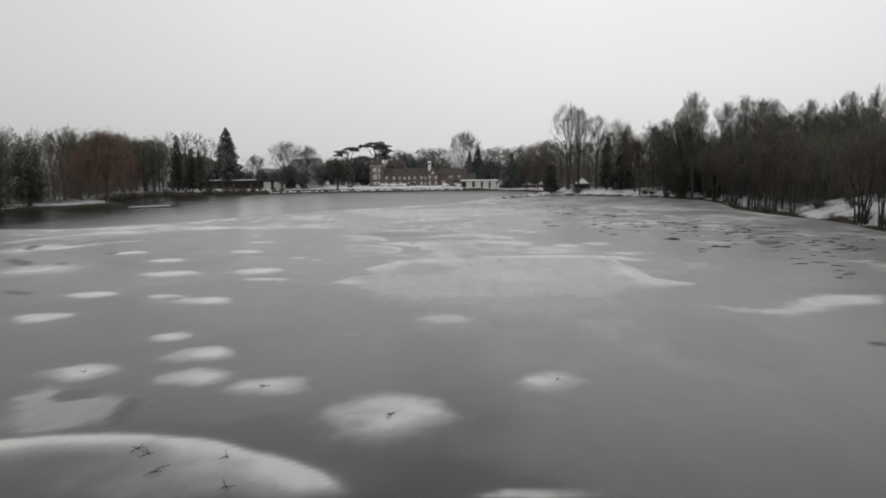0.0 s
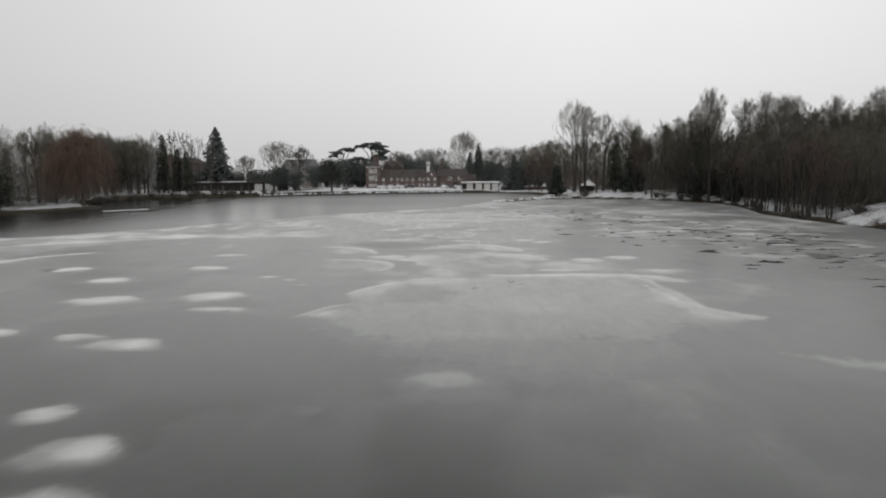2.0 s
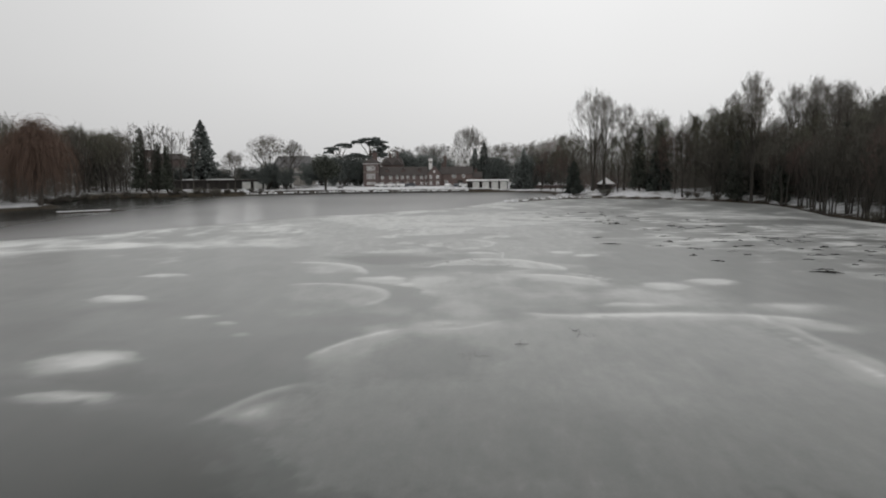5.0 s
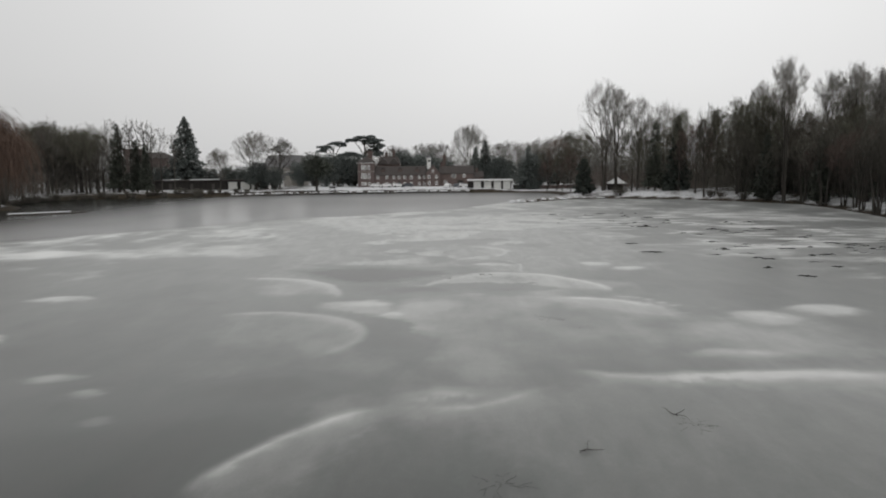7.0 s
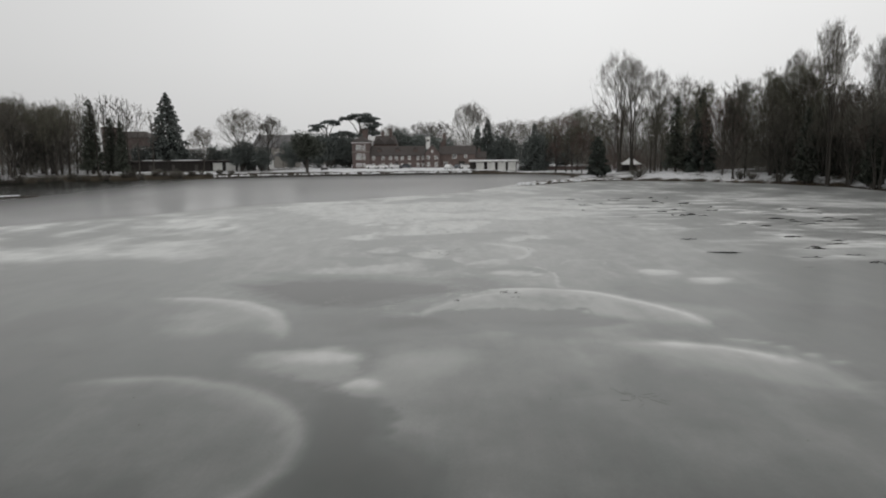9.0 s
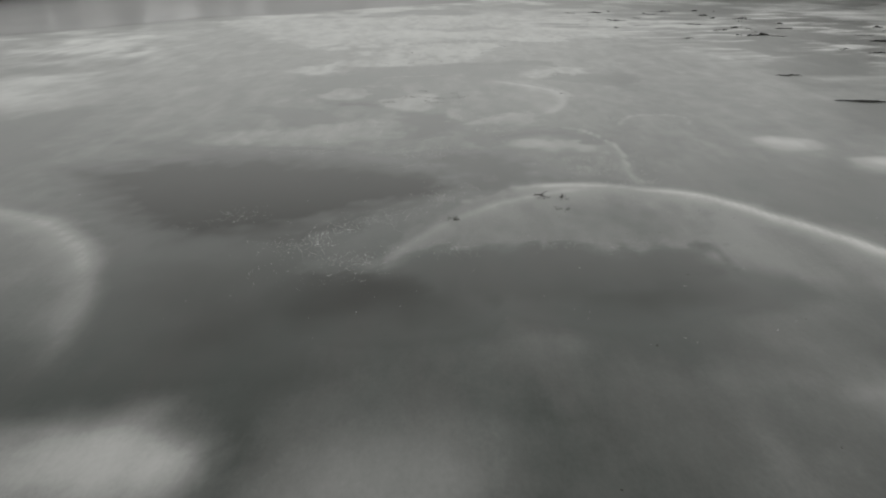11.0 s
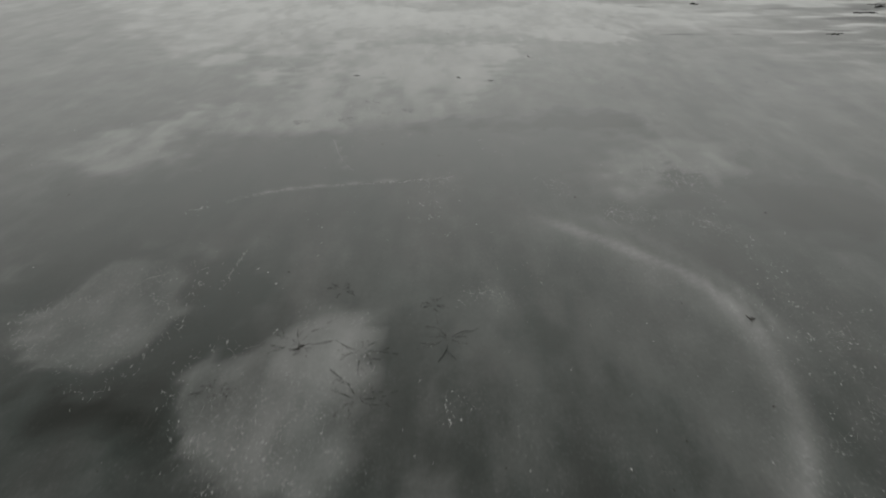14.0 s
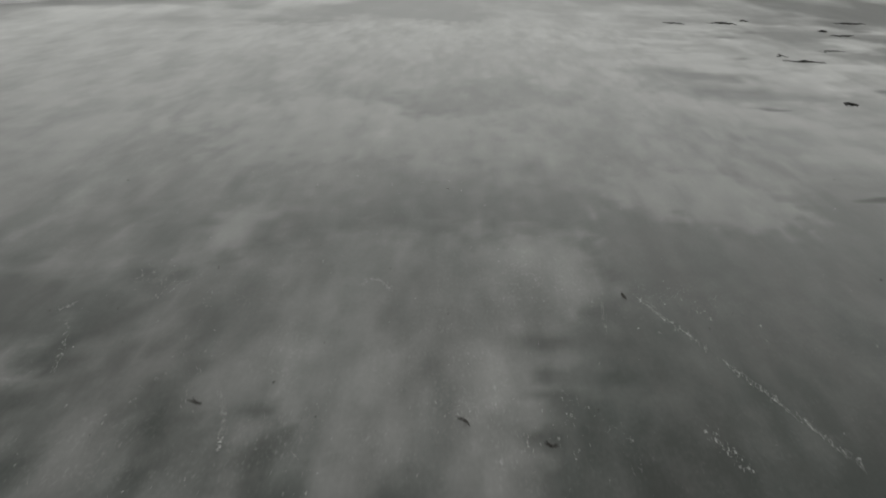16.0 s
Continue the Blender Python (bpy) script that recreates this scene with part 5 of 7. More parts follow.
def round_evergreen(name, seed, height, radius, stem, label, mat=IVY, leaves=4500):
    rnd = random.Random(seed)
    ob = thing(name, Matrix(), label, "tree")
    t, w = Wood(), Wood()
    t.limb(Vector((0, 0, -0.3)), Vector((0.1, 0, stem + 0.5)), 0.42, 0.34, 7)
    lobes = []
    for k in range(26):
        a, q = rnd.uniform(0, 6.28), math.sqrt(rnd.random()) * 0.62
        h = rnd.uniform(0.22 if stem > 2 else 0.08, 0.80)
        z = stem + (height - stem) * h
        q *= 1.15 - 0.55 * max(0.0, h - 0.35)
        c = Vector((radius * q * math.cos(a), radius * q * math.sin(a), z))
        lobes.append((c, radius * rnd.uniform(0.32, 0.5)))
        t.limb(Vector((0.1, 0, stem + 0.3)), c, 0.16, 0.05, 4)
    for k in range(leaves):
        c, r = rnd.choice(lobes)
        d = Vector((rnd.gauss(0, 1), rnd.gauss(0, 1), rnd.gauss(0, 0.8))).normalized()
        p = c + d * r * rnd.uniform(0.55, 1.08)
        w.leaf(p, 0.36, rnd)
    t.make("trunk", BARK, ob)
    w.make("crown", mat, ob)
    return ob


def willow(name, seed, height, label, mat=TWIG_RED, strands=4200):
    rnd = random.Random(seed)
    ob = thing(name, Matrix(), label, "tree")
    t, w = Wood(), Wood()
    t.limb(Vector((0, 0, -0.3)), Vector((0.3, 0, height * 0.28)), 0.6, 0.45, 7)
    heads = []
    for k in range(22):
        a, q = rnd.uniform(0, 6.28), math.sqrt(rnd.random())
        r = height * 0.34 * q
        end = Vector((r * math.cos(a), r * math.sin(a), height * (0.97 - 0.33 * q * q) * rnd.uniform(0.86, 1.0)))
        mid = Vector((end.x * 0.4, end.y * 0.4, height * rnd.uniform(0.5, 0.62)))
        t.limb(Vector((0.3, 0, height * 0.26)), mid, 0.24, 0.14, 5)
        t.limb(mid, end, 0.14, 0.04, 4)
        heads.append((mid, end))
    for k in range(strands):
        m, e = rnd.choice(heads)
        p = m.lerp(e, rnd.uniform(0.3, 1.05)) + Vector((rnd.gauss(0, 0.7), rnd.gauss(0, 0.7), rnd.gauss(0, 0.4)))
        d = Vector((rnd.gauss(0, 1), rnd.gauss(0, 1), rnd.uniform(0.2, 1.2))).normalized()
        step = rnd.uniform(0.5, 1.5)
        for j in range(rnd.choice((4, 5, 6, 7))):
            q = p + d * step
            if q.z < 0.8:
                break
            w.twig(p, q + d * 0.2, 0.03)
            p, d = q, (d + Vector((rnd.gauss(0, 0.12), rnd.gauss(0, 0.12), -0.75))).normalized()
            step *= 1.15
    t.make("trunk", BARK, ob)
    w.make("crown", mat, ob, "curtain of rust-brown drooping withies")
    return ob


def shrub(name, seed, height, label, mat, stems=26):
    rnd = random.Random(seed)
    ob = thing(name, Matrix(), label, "shrub")
    t, w = Wood(), Wood()
    for k in range(stems):
        a = rnd.uniform(0, 6.28)
        d = Vector((math.cos(a) * rnd.uniform(0.2, 1.1), math.sin(a) * rnd.uniform(0.2, 1.1), 1)).normalized()
        p = Vector((rnd.gauss(0, 0.35), rnd.gauss(0, 0.35), -0.15))
        q = p + d * height * rnd.uniform(0.45, 0.75)
        t.limb(p, q, 0.04, 0.02, 3)
        for j in range(16):
            s = p.lerp(q, rnd.uniform(0.3, 1.0))
            w.twig(s, s + swing(d, rnd, rnd.uniform(0.2, 0.9)) * height * rnd.uniform(0.2, 0.45), 0.022)
    t.make("stem", BARK, ob)
    w.make("crown", mat, ob)
    return ob


KINDS = {}


def plant(kind, x, y, s=1.0, turn=0.0, group="", sink=0.05):
    """Sets one more of a kind; the first goes in at its natural size."""
    z = float(ground_height(np.array([float(x)]), np.array([float(y)]))[0]) - sink
    ob, used = KINDS[kind]
    m = pose(x, y, max(z, -0.15), 0, 0, turn)
    if not used:
        KINDS[kind] = (ob, True)
        ob.matrix_basis = m
    else:
        ob = copy_thing(ob, m @ Matrix.Diagonal((s, s, s, 1)))
    if group:
        ob["group"] = group
    return ob


def kind(key, ob):
    KINDS[key] = (ob, False)


BROAD = "broad leafless parkland tree with a spreading grey-brown crown"
kind("oak", crown_tree("bare_tree", 11, 19, 0.42, BROAD, TWIG, base=0.16, width=0.44, limbs=15, leader=0.35, fork=0.5, rise=0.10, open_=1.15, depth=5, tips=6, twig=0.020))
kind("oak2", crown_tree("bare_tree", 12, 17, 0.36, BROAD, TWIG, base=0.2, width=0.4, limbs=14, leader=0.4, fork=0.5, rise=0.10, open_=1.15, depth=5, tips=6, twig=0.020))
BANK = "broad leafless bank tree with a dense grey-green crown"
kind("bank_oak", crown_tree("bare_tree", 13, 18, 0.3, BANK, TWIG_GREEN, base=0.12, width=0.30, limbs=20, leader=0.6, fork=0.42, rise=0.2, open_=0.95, depth=4, tips=14, fine=0.95, twig=0.013, spray=0.45, ragged=0.06))
kind("bank_ash", crown_tree("bare_tree", 14, 18, 0.26, BANK, TWIG, base=0.14, width=0.26, limbs=20, leader=0.7, fork=0.4, rise=0.22, open_=0.85, depth=4, tips=14, fine=0.95, twig=0.013, spray=0.45, ragged=0.06))
SLIM = "slim leafless woodland tree with "
kind("wood1", crown_tree("woodland_tree", 21, 19, 0.24, SLIM + "a dark rounded crown", TWIG_DARK, base=0.12, width=0.27, limbs=20, leader=0.6, fork=0.42, rise=0.2, open_=0.95, tips=15, fine=1.0, twig=0.012, spray=0.45, ragged=0.06))
kind("wood2", crown_tree("woodland_tree", 22, 18, 0.22, SLIM + "greenish-brown twigs", TWIG_OLIVE, base=0.12, width=0.29, limbs=20, leader=0.55, fork=0.44, rise=0.2, open_=1.0, tips=15, fine=1.0, twig=0.012, spray=0.45, ragged=0.06))
kind("wood3", crown_tree("woodland_tree", 23, 17, 0.22, SLIM + "maroon-grey twigs", TWIG_MAROON, base=0.10, width=0.29, limbs=20, leader=0.55, fork=0.44, rise=0.18, open_=1.0, tips=15, fine=1.0, twig=0.012, spray=0.45, ragged=0.06))
kind("wood4", crown_tree("woodland_tree", 24, 18, 0.23, SLIM + "a dark rounded crown", TWIG_DARK, base=0.14, width=0.26, limbs=20, leader=0.65, fork=0.4, rise=0.22, open_=0.9, tips=15, fine=1.0, twig=0.012, spray=0.45, ragged=0.06))
ALDER = "multi-stemmed leafless alder leaning over the ice"
kind("alder1", crown_tree("alder", 31, 15, 0.17, ALDER, TWIG_DARK, base=0.24, width=0.30, limbs=20, leader=0.6, fork=0.42, rise=0.15, open_=0.9, tips=11, fine=0.8, twig=0.014, stems=4, lean=0.13))
kind("alder2", crown_tree("alder", 32, 14, 0.16, ALDER, TWIG_MAROON, base=0.18, width=0.32, limbs=20, leader=0.6, fork=0.44, rise=0.12, open_=1.0, tips=11, fine=0.8, twig=0.014, stems=5, lean=0.16))
kind("lace", crown_tree("bare_tree", 35, 22, 0.25, "tall open leafless tree with twiggy tufts on a slim stem", TWIG, base=0.45, width=0.17, limbs=13, leader=0.85, fork=0.5, rise=0.0, open_=1.45, depth=3, tips=34, fine=0.75, twig=0.018, tufts=0.3))
# Poplar crowns take the twig colour that is paled for haze.
POPLAR = "tall leafless poplar with a fan-shaped crown of fine haze-paled twigs"
kind("poplar1", crown_tree("poplar", 41, 28, 0.34, POPLAR, TWIG_HAZY, base=0.34, width=0.24, limbs=18, leader=0.45, fork=0.36, rise=0.13, open_=0.85, depth=5, tips=7, fine=1.6, twig=0.0105, spray=0.36, ragged=0.07, stems=3, lean=0.05, crest=0.66))
kind("poplar2", crown_tree("poplar", 42, 27, 0.32, POPLAR, TWIG_HAZY, base=0.34, width=0.19, limbs=16, leader=0.5, fork=0.36, rise=0.14, open_=0.8, depth=5, tips=6, fine=1.6, twig=0.0105, spray=0.36, ragged=0.07, stems=2, lean=0.05, crest=0.66))
kind("poplar3", crown_tree("poplar", 44, 28, 0.3, POPLAR, TWIG_HAZY, base=0.46, width=0.15, limbs=18, leader=0.6, fork=0.34, rise=0.15, open_=0.75, depth=5, tips=6, fine=1.6, twig=0.0105, spray=0.36, ragged=0.07, stems=2, lean=0.03, crest=0.7))
kind("ivy1", ivy_tree("ivy_clad_tree", 51, 20, "leafless tree with its stem sleeved in dark ivy"))
kind("ivy2", ivy_tree("ivy_clad_tree", 52, 19, "leafless tree with its stem sleeved in dark ivy"))
kind("spire", conifer("conifer", 61, 24.5, 7.6, "tall dark spire-shaped conifer on the far lawn", mat=NEEDLE_HAZY, power=0.66, leaves=8500, size=0.75))
kind("column", conifer("conifer", 62, 9, 2.6, "broad dark columnar conifer by the water", power=0.42, leaves=4200, size=0.42, droop=-0.1))
kind("fir", conifer("conifer", 63, 15, 2.9, "dark pointed conifer among bare trees", power=0.8, leaves=3800))
kind("far_fir", conifer("conifer", 64, 15, 4.6, "grey-green pointed conifer behind the pavilion", mat=NEEDLE_HAZY, power=0.75, leaves=3800))
kind("cedar_tall", cedar("cedar", 71, 18.8, [(0.3, 0, 0.98, 4.6), (-4.2, 0.5, 0.93, 3.0), (3.8, 0, 0.94, 3.8), (1.6, -0.5, 0.90, 3.6), (5.2, 1, 0.86, 3.0), (5.6, -1, 0.79, 2.6), (4.6, 0.5, 0.72, 2.6), (5.8, -0.5, 0.66, 2.2), (-5.0, 0, 0.66, 3.0), (5.0, 0, 0.64, 2.4), (-8.5, 1, 0.62, 2.6), (0, 1, 0.6, 3.0)],
                         "old cedar with flat dark foliage shelves on a bare stem"))
kind("cedar_low", cedar("cedar", 72, 17, [(1.0, 0, 0.97, 3.2), (-3.0, 0, 0.89, 3.0), (3.4, 0, 0.95, 2.4), (-4.4, 0, 0.80, 2.2), (5.0, 1, 0.70, 3.4), (-3.0, 0, 0.6, 4.0), (1.5, -1, 0.58, 4.4)],
                        "leaning old cedar with flat dark foliage shelves"))
kind("holm", round_evergreen("evergreen_tree", 81, 10.8, 5.4, 3.4, "round dark evergreen tree on a single stem at the lake edge"))
kind("yew", round_evergreen("evergreen_tree", 82, 12, 5.5, 0.6, "large dark rounded evergreen tree", NEEDLE_HAZY, 5200))
kind("willow", willow("willow", 91, 19.5, "weeping willow with rust-brown bare withies on the bank"))
kind("shrub1", shrub("shrub", 95, 2.6, "tangled leafless shrub on the snowy bank", TWIG_DARK))
kind("shrub2", shrub("shrub", 96, 2.0, "tangled leafless shrub on the snowy bank", TWIG))

kind("dome", crown_tree("dome_tree", 43, 26, 0.26, "tall leafless tree with a wide dome of fine haze-paled twigs", TWIG_HAZY, base=0.16, width=0.35, limbs=30, leader=0.35, fork=0.34, rise=0.05, open_=0.95, depth=5, tips=8, fine=1.3, twig=0.014, spray=0.36, ragged=0.05, stems=5, lean=0.2, crest=0.55))
kind("ivy_column", conifer("ivy_column", 84, 17, 2.5, "dead stem wrapped in a tall tapering column of dark ivy", mat=IVY, power=0.5, leaves=5200, droop=-0.15, size=0.42))
kind("ivy_mass", round_evergreen("ivy_mass", 83, 17, 4.2, 1.0, "old tree wholly smothered in dark ivy", IVY, 6500))

rnd = random.Random(5)
turn = lambda: rnd.uniform(0, 360)

# Far lawn and house surroundings.
plant("spire", -91, 288, 0.96, 20)
plant("cedar_tall", -34, 321, 1, 25)
plant("cedar_low", -46, 322, 1, 0)
plant("holm", -41.5, 262.2, 1, 40)
plant("oak", -63, 272, 1.06, 10)
plant("oak2", -56, 276, 1.0, 80)
plant("dome", 8.5, 362, 1.0, 0)
plant("poplar2", 44, 237, 0.95, 100)
plant("poplar1", 40, 233, 0.93, 30)
plant("poplar2", 50, 238, 0.92, 200)
plant("poplar1", 58, 240, 0.84, 290)
for x, y, s in [(10, 332, 0.95), (14, 334, 1.05), (18, 330, 0.85), (22, 336, 0.8), (27, 305, 0.85), (31, 300, 0.95), (37, 292, 0.9)]:
    plant("far_fir" if x < 17 else "yew", x, y, 1.12 * s, turn(), "dark evergreens behind the pavilion")
for x, y, s in [(-47, 310, 1.05), (-52, 312, 0.95), (-39, 314, 1.05), (-42, 306, 0.95), (-36, 310, 0.9), (-57, 312, 0.8), (-20, 340, 1.2), (-11, 345, 1.1), (-3, 332, 0.9), (-15, 338, 1.05)]:
    plant("yew", x, y, s, turn(), "dark evergreens beside the house")
for x, y, s in [(24, 345, 1.0), (-12, 352, 0.95), (35, 320, 1.0), (42, 310, 1.05), (30, 330, 0.95), (-5, 350, 0.95), (19, 350, 0.95), (-24, 350, 0.9), (48, 300, 1.05)]:
    plant("oak", x, y, s, turn())
plant("column", 32.6, 222.5, 1.0, 0)
for x, y, s, k in [(25, 278, 0.95, "far_fir"), (28, 284, 0.9, "yew"), (33, 268, 0.72, "wood3"), (38, 258, 0.8, "bank_oak"), (34, 249, 0.68, "wood3"), (31, 274, 0.8, "bank_oak"), (37, 272, 0.8, "wood2"), (29, 262, 0.55, "wood3"), (33, 258, 0.7, "wood2")]:
    plant(k, x, y, s, turn(), "trees behind the bay")

# Bank below the wooded slope and round to the far corner.
def shore_x(y):
    pts = [(59, 92), (62, 110), (60, 128), (60, 146), (65, 168), (66, 182), (60, 195), (52, 206)]
    return float(np.interp(y, [p[1] for p in pts], [p[0] for p in pts]))

woods = ["wood1", "wood2", "wood4", "wood2", "wood3"]
y = 84.0
while y < 200:
    if not 108 < y < 125:
        plant(rnd.choice(["alder1", "alder2", "alder1"]), shore_x(y) + rnd.uniform(0.3, 2.0), y, rnd.uniform(0.75, 1.1), turn(), "alders along the bank")
    y += rnd.uniform(2.6, 4.6) * (1.0 if y < 150 else 1.5)
for lo, hi, step, size in ((4, 9, 4.6, 0.90), (9, 16, 4.4, 1.0), (17, 27, 4.6, 1.06), (28, 42, 9.0, 1.12)):
    y = 74.0
    while y < 214:
        if not (106 < y < 127 and lo < 10):
            plant(rnd.choice(woods), shore_x(y) + rnd.uniform(lo, hi), y + rnd.uniform(-2, 2), size * rnd.uniform(0.85, 1.12) * float(np.interp(y, (90, 104, 118, 150, 190, 205), (0.50, 0.55, 0.64, 0.88, 1.02, 1.06))), turn(), "woodland trees on the slope")
        y += step * rnd.uniform(0.7, 1.3)
for x, y, s in [(64.5, 185, 0.78), (72.3, 185, 0.85), (77.6, 186, 0.89), (81.4, 184, 0.84), (94.5, 186, 0.78), (88, 192, 0.82), (69, 206, 0.86), (101, 178, 0.8)]:
    plant("poplar3", x, y, s, turn(), "tall poplars above the wood")
for x, y, s in [(89, 116, 1.35), (70, 196, 0.95), (55.6, 222, 1.24), (66, 205, 0.9)]:
    plant("fir", x, y, s, turn(), "conifers in the wood")
for x, y, s in [(51, 225, 0.98), (66.5, 176, 0.72), (63, 190, 0.8), (70, 168, 0.8)]:
    plant("ivy_column", x, y, s, turn(), "ivy-clad stems in the wood")
for x, y in [(70, 160), (68, 178), (69, 186), (64, 200), (71, 150)]:
    plant("ivy1", x, y, rnd.uniform(0.5, 0.75), turn(), "ivy-clad trees in the wood")
for x, y in [(46, 224), (54, 219), (62, 216), (66, 226), (58, 230), (72, 222), (78, 232), (70, 240), (64, 250), (76, 250), (84, 242), (60, 262), (68, 270), (80, 266), (54, 275), (46, 282), (90, 228), (96, 250), (56, 246), (48, 268), (40, 290), (52, 292), (64, 290), (76, 286)]:
    plant(rnd.choice(woods + ["bank_oak"]), x + rnd.uniform(-1.5, 1.5), y, rnd.uniform(0.85, 1.0) * (0.88 if x < 48 else 1.12), turn(), "woodland trees beyond the lake corner")
for x, y in [(57, 203.5), (58.6, 202), (61.5, 197), (63, 106), (67, 116), (69, 121), (65, 123), (40, 216), (60, 133), (-60, 251), (-70, 249), (-78, 247.5), (-84, 246), (-92, 244.5), (-97, 241), (-74, 248), (-96, 196), (-102, 214), (-104, 221), (-104, 230), (-100, 236.5), (-95, 240), (-89, 242), (-81, 244), (-72, 246.5)]:
    plant(rnd.choice(["shrub1", "shrub2"]), x, y, rnd.uniform(0.7, 1.3), turn(), "shrubs on the bank")

# Left-hand bank.
plant("willow", -92, 188, 1, 0)
for x, y, s, k in [(-99, 146, 0.95, "bank_ash"), (-103, 150, 1.0, "ivy2"), (-100, 155, 0.85, "bank_ash"), (-107, 160, 1.05, "bank_ash"), (-104, 139, 0.95, "wood3"), (-110, 150, 1.0, "wood3"),
                   (-103, 172, 0.9, "bank_ash"), (-108, 180, 1.0, "bank_oak"), (-112, 190, 1.02, "ivy1"), (-105, 199, 1.0, "bank_oak"), (-111, 208, 0.95, "ivy2"), (-112, 217, 1.0, "wood3"),
                   (-116, 205, 1.05, "bank_ash"), (-109, 216, 1.0, "bank_ash"), (-120, 222, 1.1, "ivy1"), (-112, 229, 0.9, "bank_oak"), (-110, 237, 1.0, "bank_ash"), (-113, 243, 1.05, "bank_oak"), (-101, 247, 0.8, "bank_ash"), (-115, 253, 1.1, "ivy_mass"), (-120, 257, 1.15, "bank_ash"), (-100, 166, 0.9, "ivy_mass"), (-108, 152, 1.0, "ivy_mass"), (-99, 150, 0.9, "ivy_mass"),
                   (-119, 250, 1.08, "bank_oak"), (-126, 246, 1.0, "bank_ash"), (-124, 258, 1.05, "bank_ash"), (-117, 262, 1.05, "bank_oak"), (-112, 259, 1.0, "bank_oak"), (-108, 264, 1.02, "bank_ash"),
                   (-113, 247, 1.0, "bank_ash"), (-118, 244, 1.0, "bank_oak"), (-109, 250, 1.02, "bank_oak"), (-106, 256, 1.0, "bank_oak"), (-122, 252, 1.05, "bank_ash"), (-111, 256, 1.0, "bank_ash")]:
    plant(k, x, y, s * (1.0 if k == "ivy_mass" else 1.05 if y > 200 else 1.0), turn(), "trees on the near bank" if y < 200 else "trees beside the low building")

for x, y, s, k in [(-74, 271, 0.78, "oak2"), (-107, 254, 1.1, "bank_oak"), (-115, 246, 1.1, "bank_oak"), (-104, 246, 0.95, "bank_oak"), (-113, 224, 1.1, "bank_oak"),
                   (-113, 212, 1.15, "bank_oak"), (-109, 198, 1.1, "bank_oak"), (-115, 182, 1.1, "bank_oak"), (-111, 168, 1.1, "bank_oak"), (-104, 162, 0.95, "bank_oak"), (-112, 158, 1.1, "bank_oak"), (-106, 145, 1.05, "bank_oak"), (-120, 268, 1.1, "bank_oak"), (-130, 262, 1.15, "bank_oak")]:
    plant(k, x, y, 1.02 * s, turn(), "bare trees behind the bank")

for x, y, s, k in [(-94.6, 255, 0.96, "lace"), (-90, 256, 0.93, "lace"), (-86.2, 255, 0.88, "lace"), (-97, 259, 0.95, "lace"), (-83, 257, 0.8, "lace"), (-98.4, 254, 1.18, "ivy_column"), (-89.8, 253, 0.84, "ivy_column"), (-93.5, 255, 0.9, "ivy_column")]:
    plant(k, x, y, s, turn(), "trees beside the low building")
LEFT_EDGE = [(-60, 251), (-70, 249), (-84, 245.5), (-97, 240.5), (-104, 230), (-104, 221), (-102, 212), (-98, 200)]
for j in range(46):
    u = 6.99 * j / 46 + rnd.uniform(-0.05, 0.05)
    k = min(max(int(u), 0), 6)
    (ax, ay), (bx, by) = LEFT_EDGE[k], LEFT_EDGE[k + 1]
    plant(rnd.choice(["shrub1", "shrub1", "shrub2"]), ax + (bx - ax) * (u - k) + rnd.gauss(0, 0.8), ay + (by - ay) * (u - k) + abs(rnd.gauss(0, 0.9)), rnd.uniform(0.4, 0.85), turn(), "shrubs on the bank")
for x, y, s in [(-96, 252, 0.9), (-92, 258, 0.98), (-88, 253, 0.85), (-101, 256, 1.0)]:
    plant("lace", x, y, s, turn(), "trees beside the low building")
for x, y, s in [(-61.5, 268, 0.76), (-55.5, 266.5, 0.62), (-66, 288, 0.72), (-72, 289, 0.66), (-77, 290, 0.66), (-83, 289, 0.6), (-95, 292, 0.75), (-101, 290, 0.7)]:
    plant("yew", x, y, s, turn(), "dark evergreens by the low building")

# A leafless thicket that closes the woods, and far tree belts on the horizon, with haze put into their colour.
def thicket(name, label, spots, mat, height, per, spread, width):
    r2 = random.Random(len(spots))
    w = Wood()
    for x, y in spots:
        z0 = float(ground_height(np.array([float(x)]), np.array([float(y)]))[0])
        hh = height * r2.uniform(0.7, 1.1)
        for k in range(per):
            u = r2.random()
            p = Vector((x + r2.gauss(0, spread), y + r2.gauss(0, spread), z0 + hh * u * 0.9))
            w.twig(p, p + Vector((r2.gauss(0, 0.45), r2.gauss(0, 0.45), 1)).normalized() * hh * r2.uniform(0.08, 0.24) * (1.15 - 0.7 * u), width * (1.2 - 0.8 * u))
    ob = link_mesh(name, w.v, w.f, mat)
    return tagged(ob, label, "woodland", kind="stuff")


spots = [(shore_x(yy) + off + rnd.uniform(-3, 3), yy) for yy in range(74, 216, 5) for off in (13, 19, 27, 36)]
spots += [(x, yy) for x in range(44, 110, 7) for yy in (236, 256, 280, 300) if x > 57 or yy > 270]
thicket("undergrowth", "dense leafless undergrowth and young stems inside the wood", spots, TWIG_DARK, 14, 2200, 3.2, 0.02)
spots = [(x + rnd.uniform(-2, 2), yy + rnd.uniform(-2, 2)) for x in range(40, 82, 5) for yy in (244, 252, 266) if x > 60 or yy > 262]
thicket("undergrowth", "low brown undergrowth behind the shelter at the lake corner", spots, TWIG_MAROON, 8, 1500, 2.4, 0.02)
